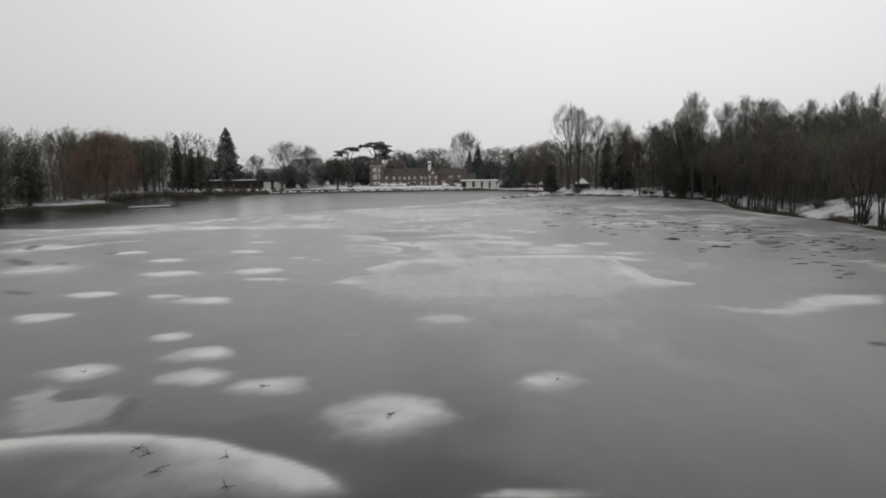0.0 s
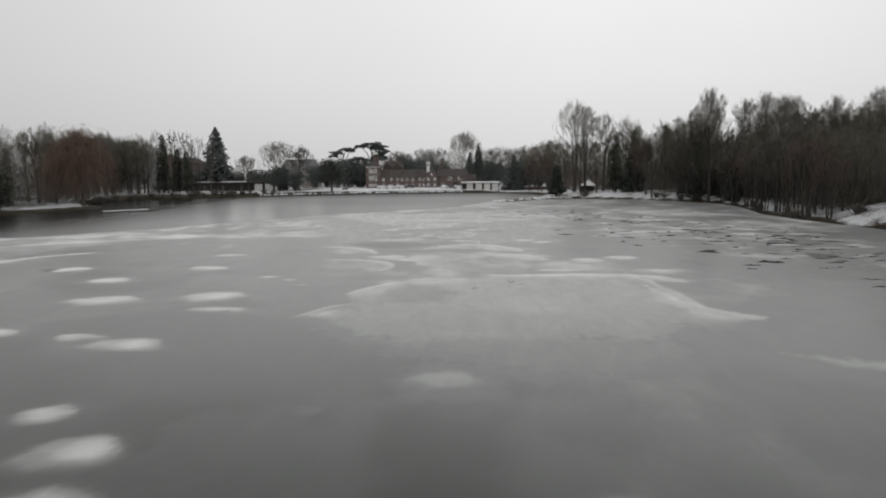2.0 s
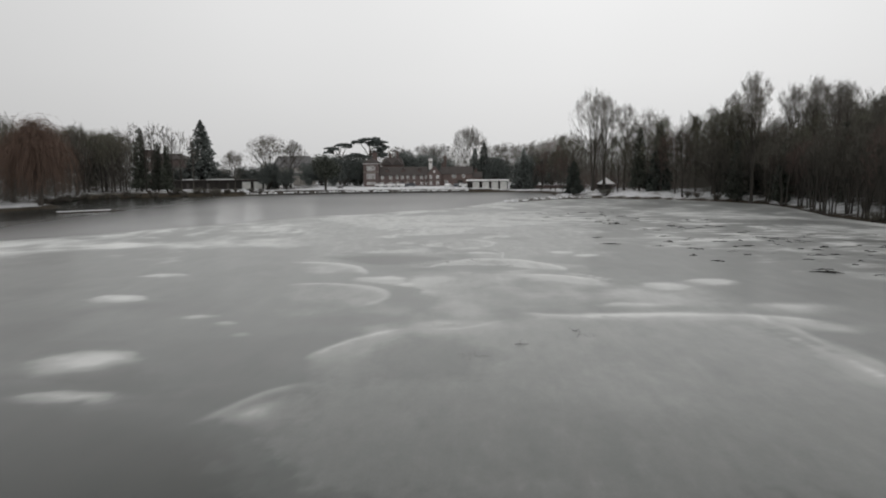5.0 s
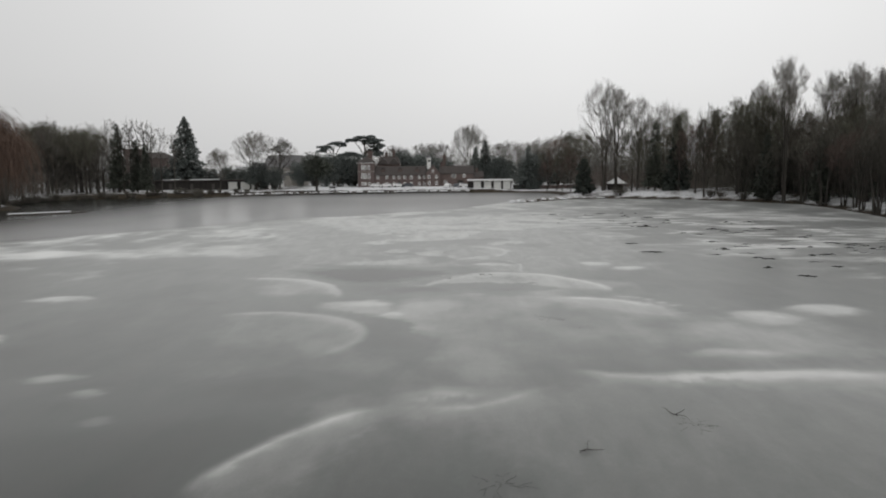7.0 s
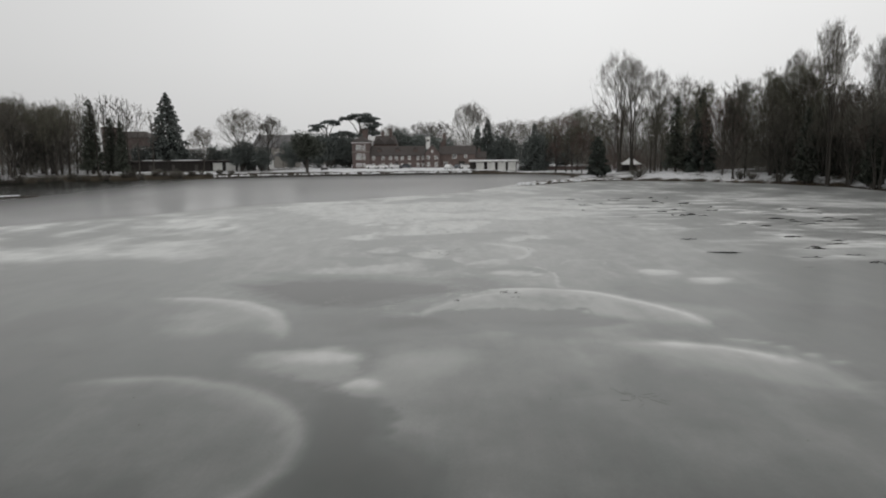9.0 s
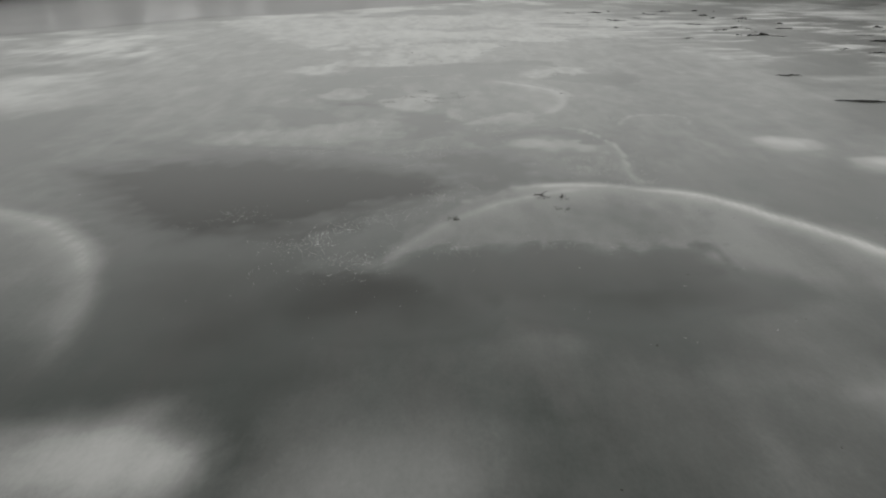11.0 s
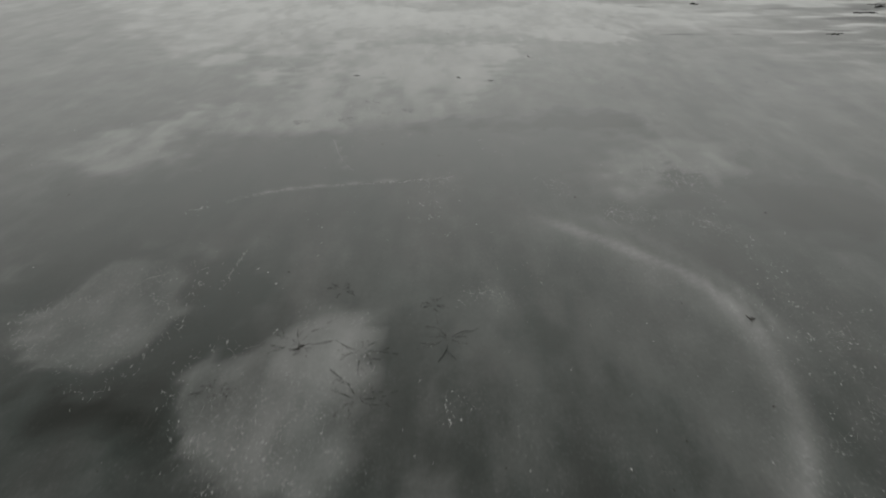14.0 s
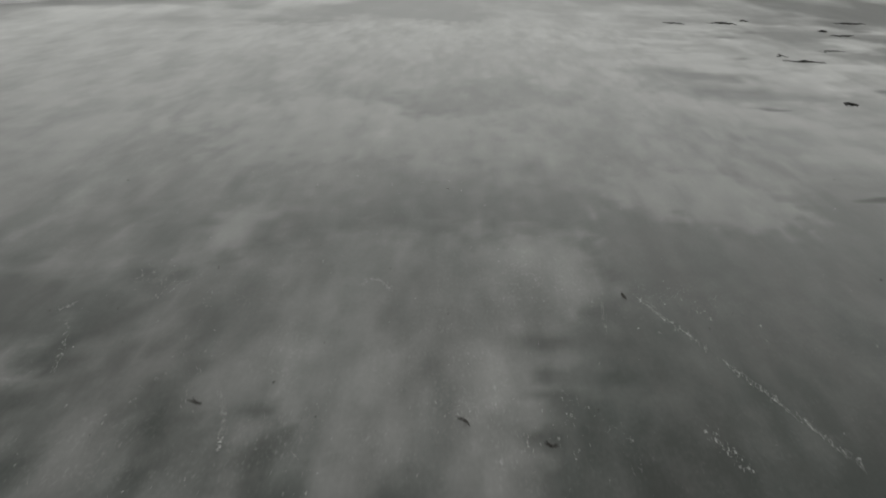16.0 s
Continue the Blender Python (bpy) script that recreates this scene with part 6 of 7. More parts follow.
spots = [(x + rnd.uniform(-4, 4), yy) for x, yy in [(-118, 150), (-120, 170), (-118, 190), (-124, 210), (-122, 230), (-130, 250), (-135, 265), (-112, 250), (-104, 268), (-112, 224), (-108, 206), (-108, 146), (-107, 158), (-110, 178), (-108, 190), (-116, 275), (-126, 285), (-114, 133)]]
thicket("undergrowth", "dense leafless undergrowth behind the bank trees", spots, TWIG, 18, 3000, 4.5, 0.03)
spots = [(x + rnd.uniform(-4, 4), yy + rnd.uniform(-5, 5)) for x in range(-60, 110, 6) for yy in (350, 372)]
thicket("background_trees", "soft grey mass of bare trees behind the house", spots, TWIG_HAZY, 15, 1100, 4.0, 0.045)
spots = [(x + rnd.uniform(-6, 6), 470 + 60 * math.sin(x * 0.013) + rnd.uniform(-20, 20)) for x in range(-520, 520, 9)]
thicket("far_woods", "distant grey tree belt along the horizon", spots, TWIG_HAZY, 14, 150, 6.0, 0.2)

# ---- buildings ----
def box(bm, x0, x1, y0, y1, z0, z1):
    v = [bm.verts.new(p) for p in ((x0, y0, z0), (x1, y0, z0), (x1, y1, z0), (x0, y1, z0), (x0, y0, z1), (x1, y0, z1), (x1, y1, z1), (x0, y1, z1))]
    for f in ((3, 2, 1, 0), (4, 5, 6, 7), (0, 1, 5, 4), (1, 2, 6, 5), (2, 3, 7, 6), (3, 0, 4, 7)):
        bm.faces.new([v[k] for k in f])


def boxes(*dims, bevel=0.0):
    bm = bmesh.new()
    for d in dims:
        box(bm, *d)
    if bevel:
        bmesh.ops.bevel(bm, geom=list(bm.edges), offset=bevel, segments=1, affect="EDGES")
    return bm


def gable(x0, x1, y0, y1, z0, z1, along="x", over=0.25, hip=0.0, thick=0.18):
    """A pitched roof with overhanging eaves; hip pulls in the ridge ends."""
    bm = bmesh.new()
    x0, x1, y0, y1 = x0 - over, x1 + over, y0 - over, y1 + over
    if along == "x":
        m = (y0 + y1) / 2
        top = [(x0 + hip, m, z1), (x1 - hip, m, z1)]
        low = [(x0, y0, z0), (x1, y0, z0), (x1, y1, z0), (x0, y1, z0)]
        faces = [(0, 1, 5, 4), (2, 3, 4, 5), (3, 0, 4), (1, 2, 5)]
    else:
        m = (x0 + x1) / 2
        top = [(m, y0 + hip, z1), (m, y1 - hip, z1)]
        low = [(x0, y0, z0), (x1, y0, z0), (x1, y1, z0), (x0, y1, z0)]
        faces = [(3, 0, 4, 5), (1, 2, 5, 4), (0, 1, 4), (2, 3, 5)]
    v = [bm.verts.new(p) for p in low + top]
    u = [bm.verts.new((p[0], p[1], p[2] - thick)) for p in low]
    for f in faces:
        bm.faces.new([v[k] for k in f])
    bm.faces.new([u[k] for k in (3, 2, 1, 0)])
    for k in range(4):
        q = (k + 1) % 4
        bm.faces.new((v[q], v[k], u[k], u[q]))
    return bm


def window(parent, x, y, z0, w, h, bars=(1, 2), mat=WHITE):
    """A sash on a wall that faces south: frame proud of the wall, pane set back in it."""
    fr = 0.13
    dims = [(x - w / 2, x - w / 2 + fr, y - 0.06, y + 0.1, z0, z0 + h), (x + w / 2 - fr, x + w / 2, y - 0.06, y + 0.1, z0, z0 + h),
            (x - w / 2 + fr, x + w / 2 - fr, y - 0.06, y + 0.1, z0, z0 + fr), (x - w / 2 + fr, x + w / 2 - fr, y - 0.06, y + 0.1, z0 + h - fr, z0 + h)]
    for k in range(1, bars[0] + 1):
        c = x - w / 2 + w * k / (bars[0] + 1)
        dims.append((c - 0.045, c + 0.045, y - 0.04, y + 0.05, z0 + fr, z0 + h - fr))
    for k in range(1, bars[1] + 1):
        c = z0 + h * k / (bars[1] + 1)
        dims.append((x - w / 2 + fr, x + w / 2 - fr, y - 0.035, y + 0.045, c - 0.045, c + 0.045))
    ob = part("window", boxes(*dims), mat, parent, "white painted sash window")
    part("pane", boxes((x - w / 2 + fr, x + w / 2 - fr, y - 0.012, y + 0.01, z0 + fr, z0 + h - fr)), GLASS, ob)
    return ob


def chimney(parent, x, y, z0, z1, w=0.9):
    ob = part("chimney", boxes((x - w / 2, x + w / 2, y - 0.45, y + 0.45, z0, z1 - 0.35), (x - w / 2 - 0.08, x + w / 2 + 0.08, y - 0.53, y + 0.53, z1 - 0.35, z1 - 0.1)), BRICK_DARK, parent)
    for k in (-0.25, 0.25):
        bm = bmesh.new()
        bmesh.ops.create_cone(bm, cap_ends=True, segments=8, radius1=0.16, radius2=0.12, depth=0.5, matrix=Matrix.Translation((x + k, y, z1 + 0.12)))
        part("chimney_pot", bm, TILE, ob)


manor = thing("manor_house", pose(0, 300, 1.05), "long old red-brick manor house with white sash windows and clay tiles", "house")
part("tower_wall", boxes((-33.7, -27.9, 0, 7.5, 0, 8.6)), BRICK, manor, "three-storey red-brick corner block")
part("string_course", boxes((-33.76, -27.84, -0.06, 7.56, 5.55, 5.75)), STONE, manor, "pale stone string course")
part("eaves_band", boxes((-33.95, -27.65, -0.25, 7.75, 8.6, 8.95)), WHITE, manor, "white moulded eaves band")
part("tower_roof", gable(-33.7, -27.9, 0, 7.5, 8.97, 11.0, "y", 0.35, 2.6), TILE, manor)
for z0, h in ((0.7, 1.1), (3.0, 2.0), (6.2, 1.7)):
    for x in (-32.0, -31.0, -29.7):
        window(manor, x, -0.01, z0, 0.85, h, (1, 3))
part("main_wall", boxes((-27.88, -9.2, 1.0, 8.5, 0, 4.3)), BRICK, manor)
part("main_roof", gable(-27.6, -9.5, 1.0, 8.5, 4.32, 7.5, "x", 0.28), TILE, manor)
for x in (-26.6, -23.4, -20.9, -18.9, -16.9, -14.5, -11.6, -9.9):
    window(manor, x, 0.99, 2.85, 0.9, 1.3, (1, 2))
for x in (-26.6, -23.4, -20.9, -16.9, -14.5, -11.6, -9.9):
    window(manor, x, 0.99, 0.55, 0.85, 1.15, (1, 2))
part("front_door", boxes((-19.35, -18.45, 0.92, 1.05, 0.02, 2.1), bevel=0.01), DARKWOOD, manor, "dark panelled front door")
part("rear_wall", boxes((-27.5, -19.3, 9.0, 16.5, 0, 8.4)), BRICK_DARK, manor)
part("rear_roof", gable(-27.5, -19.3, 9.0, 16.5, 8.42, 11.2, "x", 0.2, 1.0), TILE, manor)
for x in (-25.4, -21.4):
    part("rear_gable", gable(x - 1.7, x + 1.7, 8.6, 12.0, 8.44, 10.6, "y", 0.15), TILE, manor)
for x in (-24.8, -18.6, -12.4):
    part("dormer", boxes((x - 0.75, x + 0.75, 2.2, 4.4, 4.9, 6.5)), BRICK_DARK, manor)
    part("dormer_roof", gable(x - 0.75, x + 0.75, 2.1, 4.6, 6.52, 7.2, "y", 0.12), TILE, manor)
chimney(manor, -29.8, 5.6, 9.4, 13.2, 1.8)
chimney(manor, -24.4, 12.7, 10.2, 12.7)
chimney(manor, -21.6, 12.7, 10.2, 13.6, 0.9)
chimney(manor, -2.6, 11.0, 4.0, 11.7, 1.0)
part("wing_wall", boxes((-9.18, -4.2, -1.5, 8.0, 0, 4.9)), BRICK, manor)
bm = bmesh.new()
tri = [(-9.18, -1.5, 4.9), (-4.2, -1.5, 4.9), (-6.69, -1.5, 7.6)]
front = [bm.verts.new(p) for p in tri]
back = [bm.verts.new((p[0], -1.2, p[2])) for p in tri]
bm.faces.new(front)
bm.faces.new(back[::-1])
for k in range(3):
    bm.faces.new((front[k], back[k], back[(k + 1) % 3], front[(k + 1) % 3]))
part("wing_gable", bm, BRICK, manor)
part("wing_roof", gable(-9.18, -4.2, -1.0, 8.0, 4.92, 7.85, "y", 0.25), TILE, manor)
for x in (-8.0, -5.4):
    window(manor, x, -1.51, 3.0, 0.95, 1.2, (1, 2))
    window(manor, x, -1.51, 0.6, 0.95, 1.35, (1, 2))
window(manor, -6.69, -1.51, 5.2, 0.7, 0.9, (1, 1))
cup = part("cupola", boxes((-8.85, -7.55, 3.4, 4.7, 6.4, 10.2), (-9.0, -7.4, 3.25, 4.85, 10.2, 10.45)), WHITE, manor, "white timber clock turret with a small dome")
bm = bmesh.new()
bmesh.ops.create_cone(bm, cap_ends=True, segments=12, radius1=0.95, radius2=0.08, depth=1.5, matrix=Matrix.Translation((-8.2, 4.05, 11.2)))
part("cupola_roof", bm, SLATE, cup)
bm = bmesh.new()
bmesh.ops.create_cone(bm, cap_ends=True, segments=16, radius1=0.42, radius2=0.42, depth=0.1, matrix=pose(-8.2, 3.36, 9.3, 90))
part("clock_face", bm, DARKWOOD, cup, "dark round clock face")

cottage = thing("cottage", pose(0, 302, 1.05), "low red-brick cottage range with clay roof beside the manor house", "house")
part("wall", boxes((-4.15, 7.9, 0, 6, 0, 4.7)), BRICK_DARK, cottage)
part("roof", gable(-4.1, 7.9, 0, 6, 4.72, 7.5, "x", 0.3), TILE, cottage)
window(cottage, 0.8, -0.01, 3.1, 1.5, 1.5, (1, 1))
window(cottage, 4.6, -0.01, 3.2, 1.0, 1.2, (1, 1))
window(cottage, -2.2, -0.01, 0.8, 1.2, 1.3, (1, 1))
part("garage_door", boxes((2.2, 4.4, -0.05, 0.02, 0.02, 2.2), bevel=0.01), DARKWOOD, cottage, "dark boarded double door")
part("lean_to_wall", boxes((7.92, 11.5, 1, 6, 0, 3.4)), BRICK_DARK, cottage)
part("lean_to_roof", gable(8.3, 11.5, 1, 6, 3.42, 5.4, "x", 0.25), TILE, cottage)
chimney(cottage, 9.3, 3.5, 4.6, 6.6)
chimney(cottage, -3.5, 3.0, 7.0, 8.9, 0.8)

pavilion = thing("pavilion", pose(0, 271, 0.55), "flat-roofed waterside pavilion with white panels and snow on its roof", "pavilion")
part("plinth", boxes((5.0, 19.2, -0.4, 6.2, -0.5, 0.12), bevel=0.02), STONE, pavilion)
part("back_wall", boxes((5.3, 18.9, 5.7, 6.0, 0.12, 2.95)), DARKWOOD, pavilion)
part("roof", boxes((4.9, 19.3, -0.6, 6.4, 2.95, 3.22), bevel=0.02), WHITE, pavilion, "flat white-edged roof")
part("roof_snow", boxes((5.0, 19.2, -0.5, 6.3, 3.22, 3.42), bevel=0.07), SNOW, pavilion, "lying snow on the flat roof")
for x in (8.1, 11.4, 14.5, 17.5):
    part("panel", boxes((x - 1.15, x + 1.15, 0.08, 0.2, 0.3, 2.8), bevel=0.02), CREAM, pavilion, "white weathered wall panel")
for x in (5.4, 6.6, 9.75, 12.95, 16.0, 18.8):
    part("post", boxes((x - 0.12, x + 0.12, -0.06, 0.2, 0.12, 2.95)), DARKWOOD, pavilion)
for x in (6.0, 9.75, 12.95, 16.0):
    part("dark_bay", boxes((x - 0.3, x + 0.3, 0.25, 0.35, 0.12, 2.95)), DARKWOOD, pavilion)

low = thing("low_building", pose(0, 276, 1.15), "long low dark building with a snowy roof and white end bays", "building")
part("wall", boxes((-101, -74, 0, 8, 0, 3.0)), DARKWOOD, low)
part("roof", boxes((-101.4, -61.6, -0.6, 8.4, 3.0, 3.3)), TILE, low)
for x0, x1 in ((-103.0, -101.3), (-94.3, -90.6), (-85.6, -78.1)):
    part("roof_snow", boxes((x0, x1, -0.5, 8.2, 3.3, 3.52), bevel=0.08), SNOW, low, "patchy lying snow on the roof")
part("back_wall", boxes((-73.9, -62, 6, 8, 0, 3.0)), DARKWOOD, low)
for x in (-71.6, -67.6, -64.0):
    part("white_bay", boxes((x - 1.45, x + 1.45, 0.1, 0.25, 0.2, 2.6), bevel=0.02), CREAM, low, "white infill panel")
for x in (-73.7, -69.6, -65.8, -62.2):
    part("post", boxes((x - 0.25, x + 0.25, 0.0, 0.35, 0, 3.0)), DARKWOOD, low)
for x in (-92, -85, -78):
    part("door", boxes((x - 0.5, x + 0.5, -0.05, 0.02, 0.0, 2.1)), TILE, low, "dark boarded door")

brickhall = thing("brick_hall", pose(-10.0, 302, 1.15), "tall red-brick building half hidden behind ivy-clad trees", "building")
part("wall", boxes((-107, -93, 0, 9, 0, 11.0)), BRICK, brickhall)
part("roof", gable(-107, -93, 0, 9, 11.02, 13.2, "x", 0.3, 3.0), TILE, brickhall)
part("turret", boxes((-108.5, -103.5, -1.0, 3.5, 0, 14.0), (-108.7, -103.3, -1.2, 3.7, 14.0, 14.5)), BRICK, brickhall)
for x in (-101, -98, -95):
    window(brickhall, x, -0.01, 5.6, 1.2, 1.8, (1, 2))
window(brickhall, -106, -1.01, 9.6, 1.0, 1.8, (1, 2))
window(brickhall, -106, -1.01, 4.6, 1.0, 1.8, (1, 2))

barn = thing("stone_barn", pose(0, 330, 1.15), "large grey stone barn with a steep grey roof", "barn")
part("wall", boxes((-76, -59.5, 0, 10, 0, 7.6)), STONE, barn)
part("roof", gable(-76, -59.5, 0, 10, 7.62, 12.4, "x", 0.35, 1.6), SLATE, barn)
part("porch", boxes((-67.2, -64.2, -1.6, 0.0, 0, 4.2)), STONE, barn)
part("porch_roof", gable(-67.2, -64.2, -1.6, 0.0, 4.22, 5.6, "y", 0.2), SLATE, barn)
part("roof_snow", boxes((-67.0, -64.4, -1.5, -0.2, 5.62, 5.72)), SNOW, barn)

annex = thing("white_annexe", pose(0, 300, 1.1), "small white-rendered annexe with a dark doorway beside the tree", "building")
part("wall", boxes((-67, -61.4, 0, 4, 0, 3.6)), WHITE, annex)
part("roof", gable(-67, -61.4, 0, 4, 3.62, 5.0, "x", 0.2), SLATE, annex)
part("doorway", boxes((-64.2, -62.9, -0.04, 0.06, 0.0, 2.3)), DARKWOOD, annex, "dark double door")

gwall = thing("garden_wall", pose(0, 279, 0.3), "long brick garden wall capped with snow", "wall")
part("brickwork", boxes((20.5, 46, 0, 0.4, -0.3, 1.5)), BRICK_DARK, gwall)
part("snow_cap", boxes((20.45, 46.05, -0.06, 0.46, 1.5, 1.6), bevel=0.03), SNOW, gwall)

# White pyramid-roofed shelter at the corner of the lake.
shelter = thing("garden_shelter", pose(49.5, 259, 0.3), "small shelter with a snowy white pyramid roof", "shelter")
bm = bmesh.new()
bmesh.ops.create_cone(bm, cap_ends=True, segments=4, radius1=3.5, radius2=0.12, depth=1.9, matrix=pose(0, 0, 3.25, 0, 0, 45))
part("roof", bm, CANVAS, shelter)
for x in (-2.2, 2.2):
    for y in (-2.2, 2.2):
        part("post", boxes((x - 0.09, x + 0.09, y - 0.09, y + 0.09, -0.2, 2.3)), DARKWOOD, shelter)
part("back_screen", boxes((-2.1, 2.1, 2.12, 2.2, 0, 2.0)), DARKWOOD, shelter)


# ---- vehicles and garden things ----
def car(m, mat, label):
    ob = thing("car", m, label, "car", "cars parked before the house")
    side = [(-2.05, 0.35), (2.05, 0.35), (2.1, 0.75), (1.95, 0.92), (1.0, 1.0), (0.45, 1.42), (-1.1, 1.45), (-1.75, 1.05), (-2.1, 0.95)]
    bm = bmesh.new()
    a = [bm.verts.new((x, -0.86 if z < 1.1 else -0.68, z)) for x, z in side]
    c = [bm.verts.new((x, 0.86 if z < 1.1 else 0.68, z)) for x, z in side]
    bm.faces.new(a)
    bm.faces.new(c[::-1])
    for k in range(len(side)):
        q = (k + 1) % len(side)
        bm.faces.new((a[k], c[k], c[q], a[q]))
    body = part("body", bm, mat, ob)
    for s in (-1, 1):
        part("side_window", boxes((-1.35, 0.6, s * 0.80 - 0.02, s * 0.80 + 0.02, 1.05, 1.34)), GLASS, body)
    part("windscreen", boxes((0.62, 0.72, -0.6, 0.6, 1.08, 1.34)), GLASS, body)
    for x in (-1.3, 1.3):
        for s in (-1, 1):
            bm = bmesh.new()
            bmesh.ops.create_cone(bm, cap_ends=True, segments=14, radius1=0.32, radius2=0.32, depth=0.22, matrix=pose(x, s * 0.80, 0.32, 90))
            part("wheel", bm, RUBBER, ob)
    return ob


for x, y, rz, mat, lab in [(-26.5, 293.5, 20, CARWHITE, "white hatchback parked before the house"), (-23.2, 292.5, 200, CARWHITE, "white hatchback parked before the house"),
                           (-18.6, 293.2, 15, CARWHITE, "white hatchback parked before the house"), (-15.5, 293, 190, CARDARK, "dark blue-grey hatchback parked before the house"),
                           (-1.2, 282, 75, CARWHITE, "white hatchback parked beside the lake"), (1.7, 281.5, 80, CARDARK, "dark hatchback parked beside the lake"), (4.0, 283, 20, CARWHITE, "white hatchback parked beside the lake")]:
    gz = float(ground_height(np.array([float(x)]), np.array([float(y)]))[0])
    car(pose(x, y, gz - 0.01, 0, 0, rz), mat, lab)

gz = float(ground_height(np.array([-38.0]), np.array([270.0]))[0])
bench = thing("bench", pose(-38, 270, gz), "dark wooden park bench on the snowy lawn", "bench")
part("seat", boxes((-0.95, 0.95, -0.22, 0.22, 0.42, 0.47)), DARKWOOD, bench)
part("backrest", boxes((-0.95, 0.95, 0.22, 0.27, 0.5, 0.92)), DARKWOOD, bench)
for x in (-0.85, 0.85):
    part("leg", boxes((x - 0.05, x + 0.05, -0.2, 0.26, -0.05, 0.42)), DARKWOOD, bench)

# A moored snow-covered pontoon by the near bank.
raft = thing("pontoon", pose(-71.5, 170, 0, 0, 0, 42), "long low wooden pontoon covered with snow", "pontoon")
part("deck", boxes((-6.2, 6.2, -0.6, 0.6, -0.2, 0.22), bevel=0.04), WETWOOD, raft)
part("snow", boxes((-6.1, 3.6, -0.5, 0.5, 0.22, 0.38), bevel=0.09), SNOW, raft)
for x in (-3.0, 1.6, 5.6):
    part("mooring_post", boxes((x - 0.09, x + 0.09, 0.4, 0.58, -0.3, 0.85), bevel=0.02), WETWOOD, raft)

# ---- small things along the shore and on the ice ----
def lumps(name, label, spots, mat, kindname, lo, hi, squash=0.6):
    r2 = random.Random(len(spots) + 3)
    v, f = [], []
    for x, y, z in spots:
        s = r2.uniform(lo, hi)
        ring, k0 = 6, len(v)
        tall = s * squash * r2.uniform(0.7, 1.3)
        for lev, (rr, zz) in enumerate(((1.0, -0.25), (0.95, 0.35), (0.5, 0.9))):
            for q in range(ring):
                a = 2 * math.pi * (q + 0.5 * lev) / ring
                g = s * rr * r2.uniform(0.75, 1.2)
                v.append((x + g * math.cos(a), y + g * math.sin(a), z + zz * tall))
        v.append((x, y, z + tall))
        for lev in range(2):
            for q in range(ring):
                p = (q + 1) % ring
                f.append((k0 + lev * ring + q, k0 + lev * ring + p, k0 + (lev + 1) * ring + p, k0 + (lev + 1) * ring + q))
        for q in range(ring):
            f.append((k0 + 2 * ring + q, k0 + 2 * ring + (q + 1) % ring, k0 + 3 * ring))
    return tagged(link_mesh(name, v, f, mat, smooth=False), label, kindname, kind="stuff")


def along(pts, step, jitter, inland, rr):
    out = []
    for (ax, ay), (bx, by) in zip(pts, pts[1:]):
        n = max(1, int(math.hypot(bx - ax, by - ay) / step))
        for k in range(n):
            t = (k + rr.random()) / n
            out.append((ax + (bx - ax) * t + rr.gauss(0, jitter), ay + (by - ay) * t + rr.gauss(0, jitter) + inland))
    return out


rr = random.Random(9)
edge = [(-63, 247), (-52, 254), (-40, 259), (-19, 264), (0, 267), (5, 267)]
spots = [(x, y, z) for z, off in ((0.08, -0.5), (0.4, 0.25)) for x, y in along(edge, 0.5, 0.25, off, rr)]
lumps("shore_stones", "dark wet stones lining the far shore", spots, WETSTONE, "stones", 0.28, 0.6)
spots = [(x, y, 0.55) for x, y in along(edge, 0.75, 0.35, 0.2, rr)]
lumps("snow_clumps", "snow lying in clumps on the shore stones", spots, SNOW, "snow", 0.3, 0.8, 0.4)
spots = [(x, y, 0.2) for x, y in along([(12.5, 196), (18, 203.5), (27, 213), (36, 216)], 0.5, 0.9, 0.6, rr)]
lumps("spit_snow", "snow lying in clumps on the low spit", spots, SNOW, "snow", 0.3, 0.9, 0.35)
reeds = Wood()
for x, y in along([(13, 196.5), (20, 205), (29, 214), (38, 214.5), (52, 206.5), (60, 195.5), (65.5, 183)], 0.09, 0.5, 0.2, rr):
    p = Vector((x, y, 0.0))
    reeds.twig(p, p + Vector((rr.gauss(0, 0.25), rr.gauss(0, 0.25), rr.uniform(0.4, 1.1))), 0.02)
tagged(reeds.make("reeds", REED, None), "dead straw-coloured reeds at the water's edge", "reeds", kind="stuff")


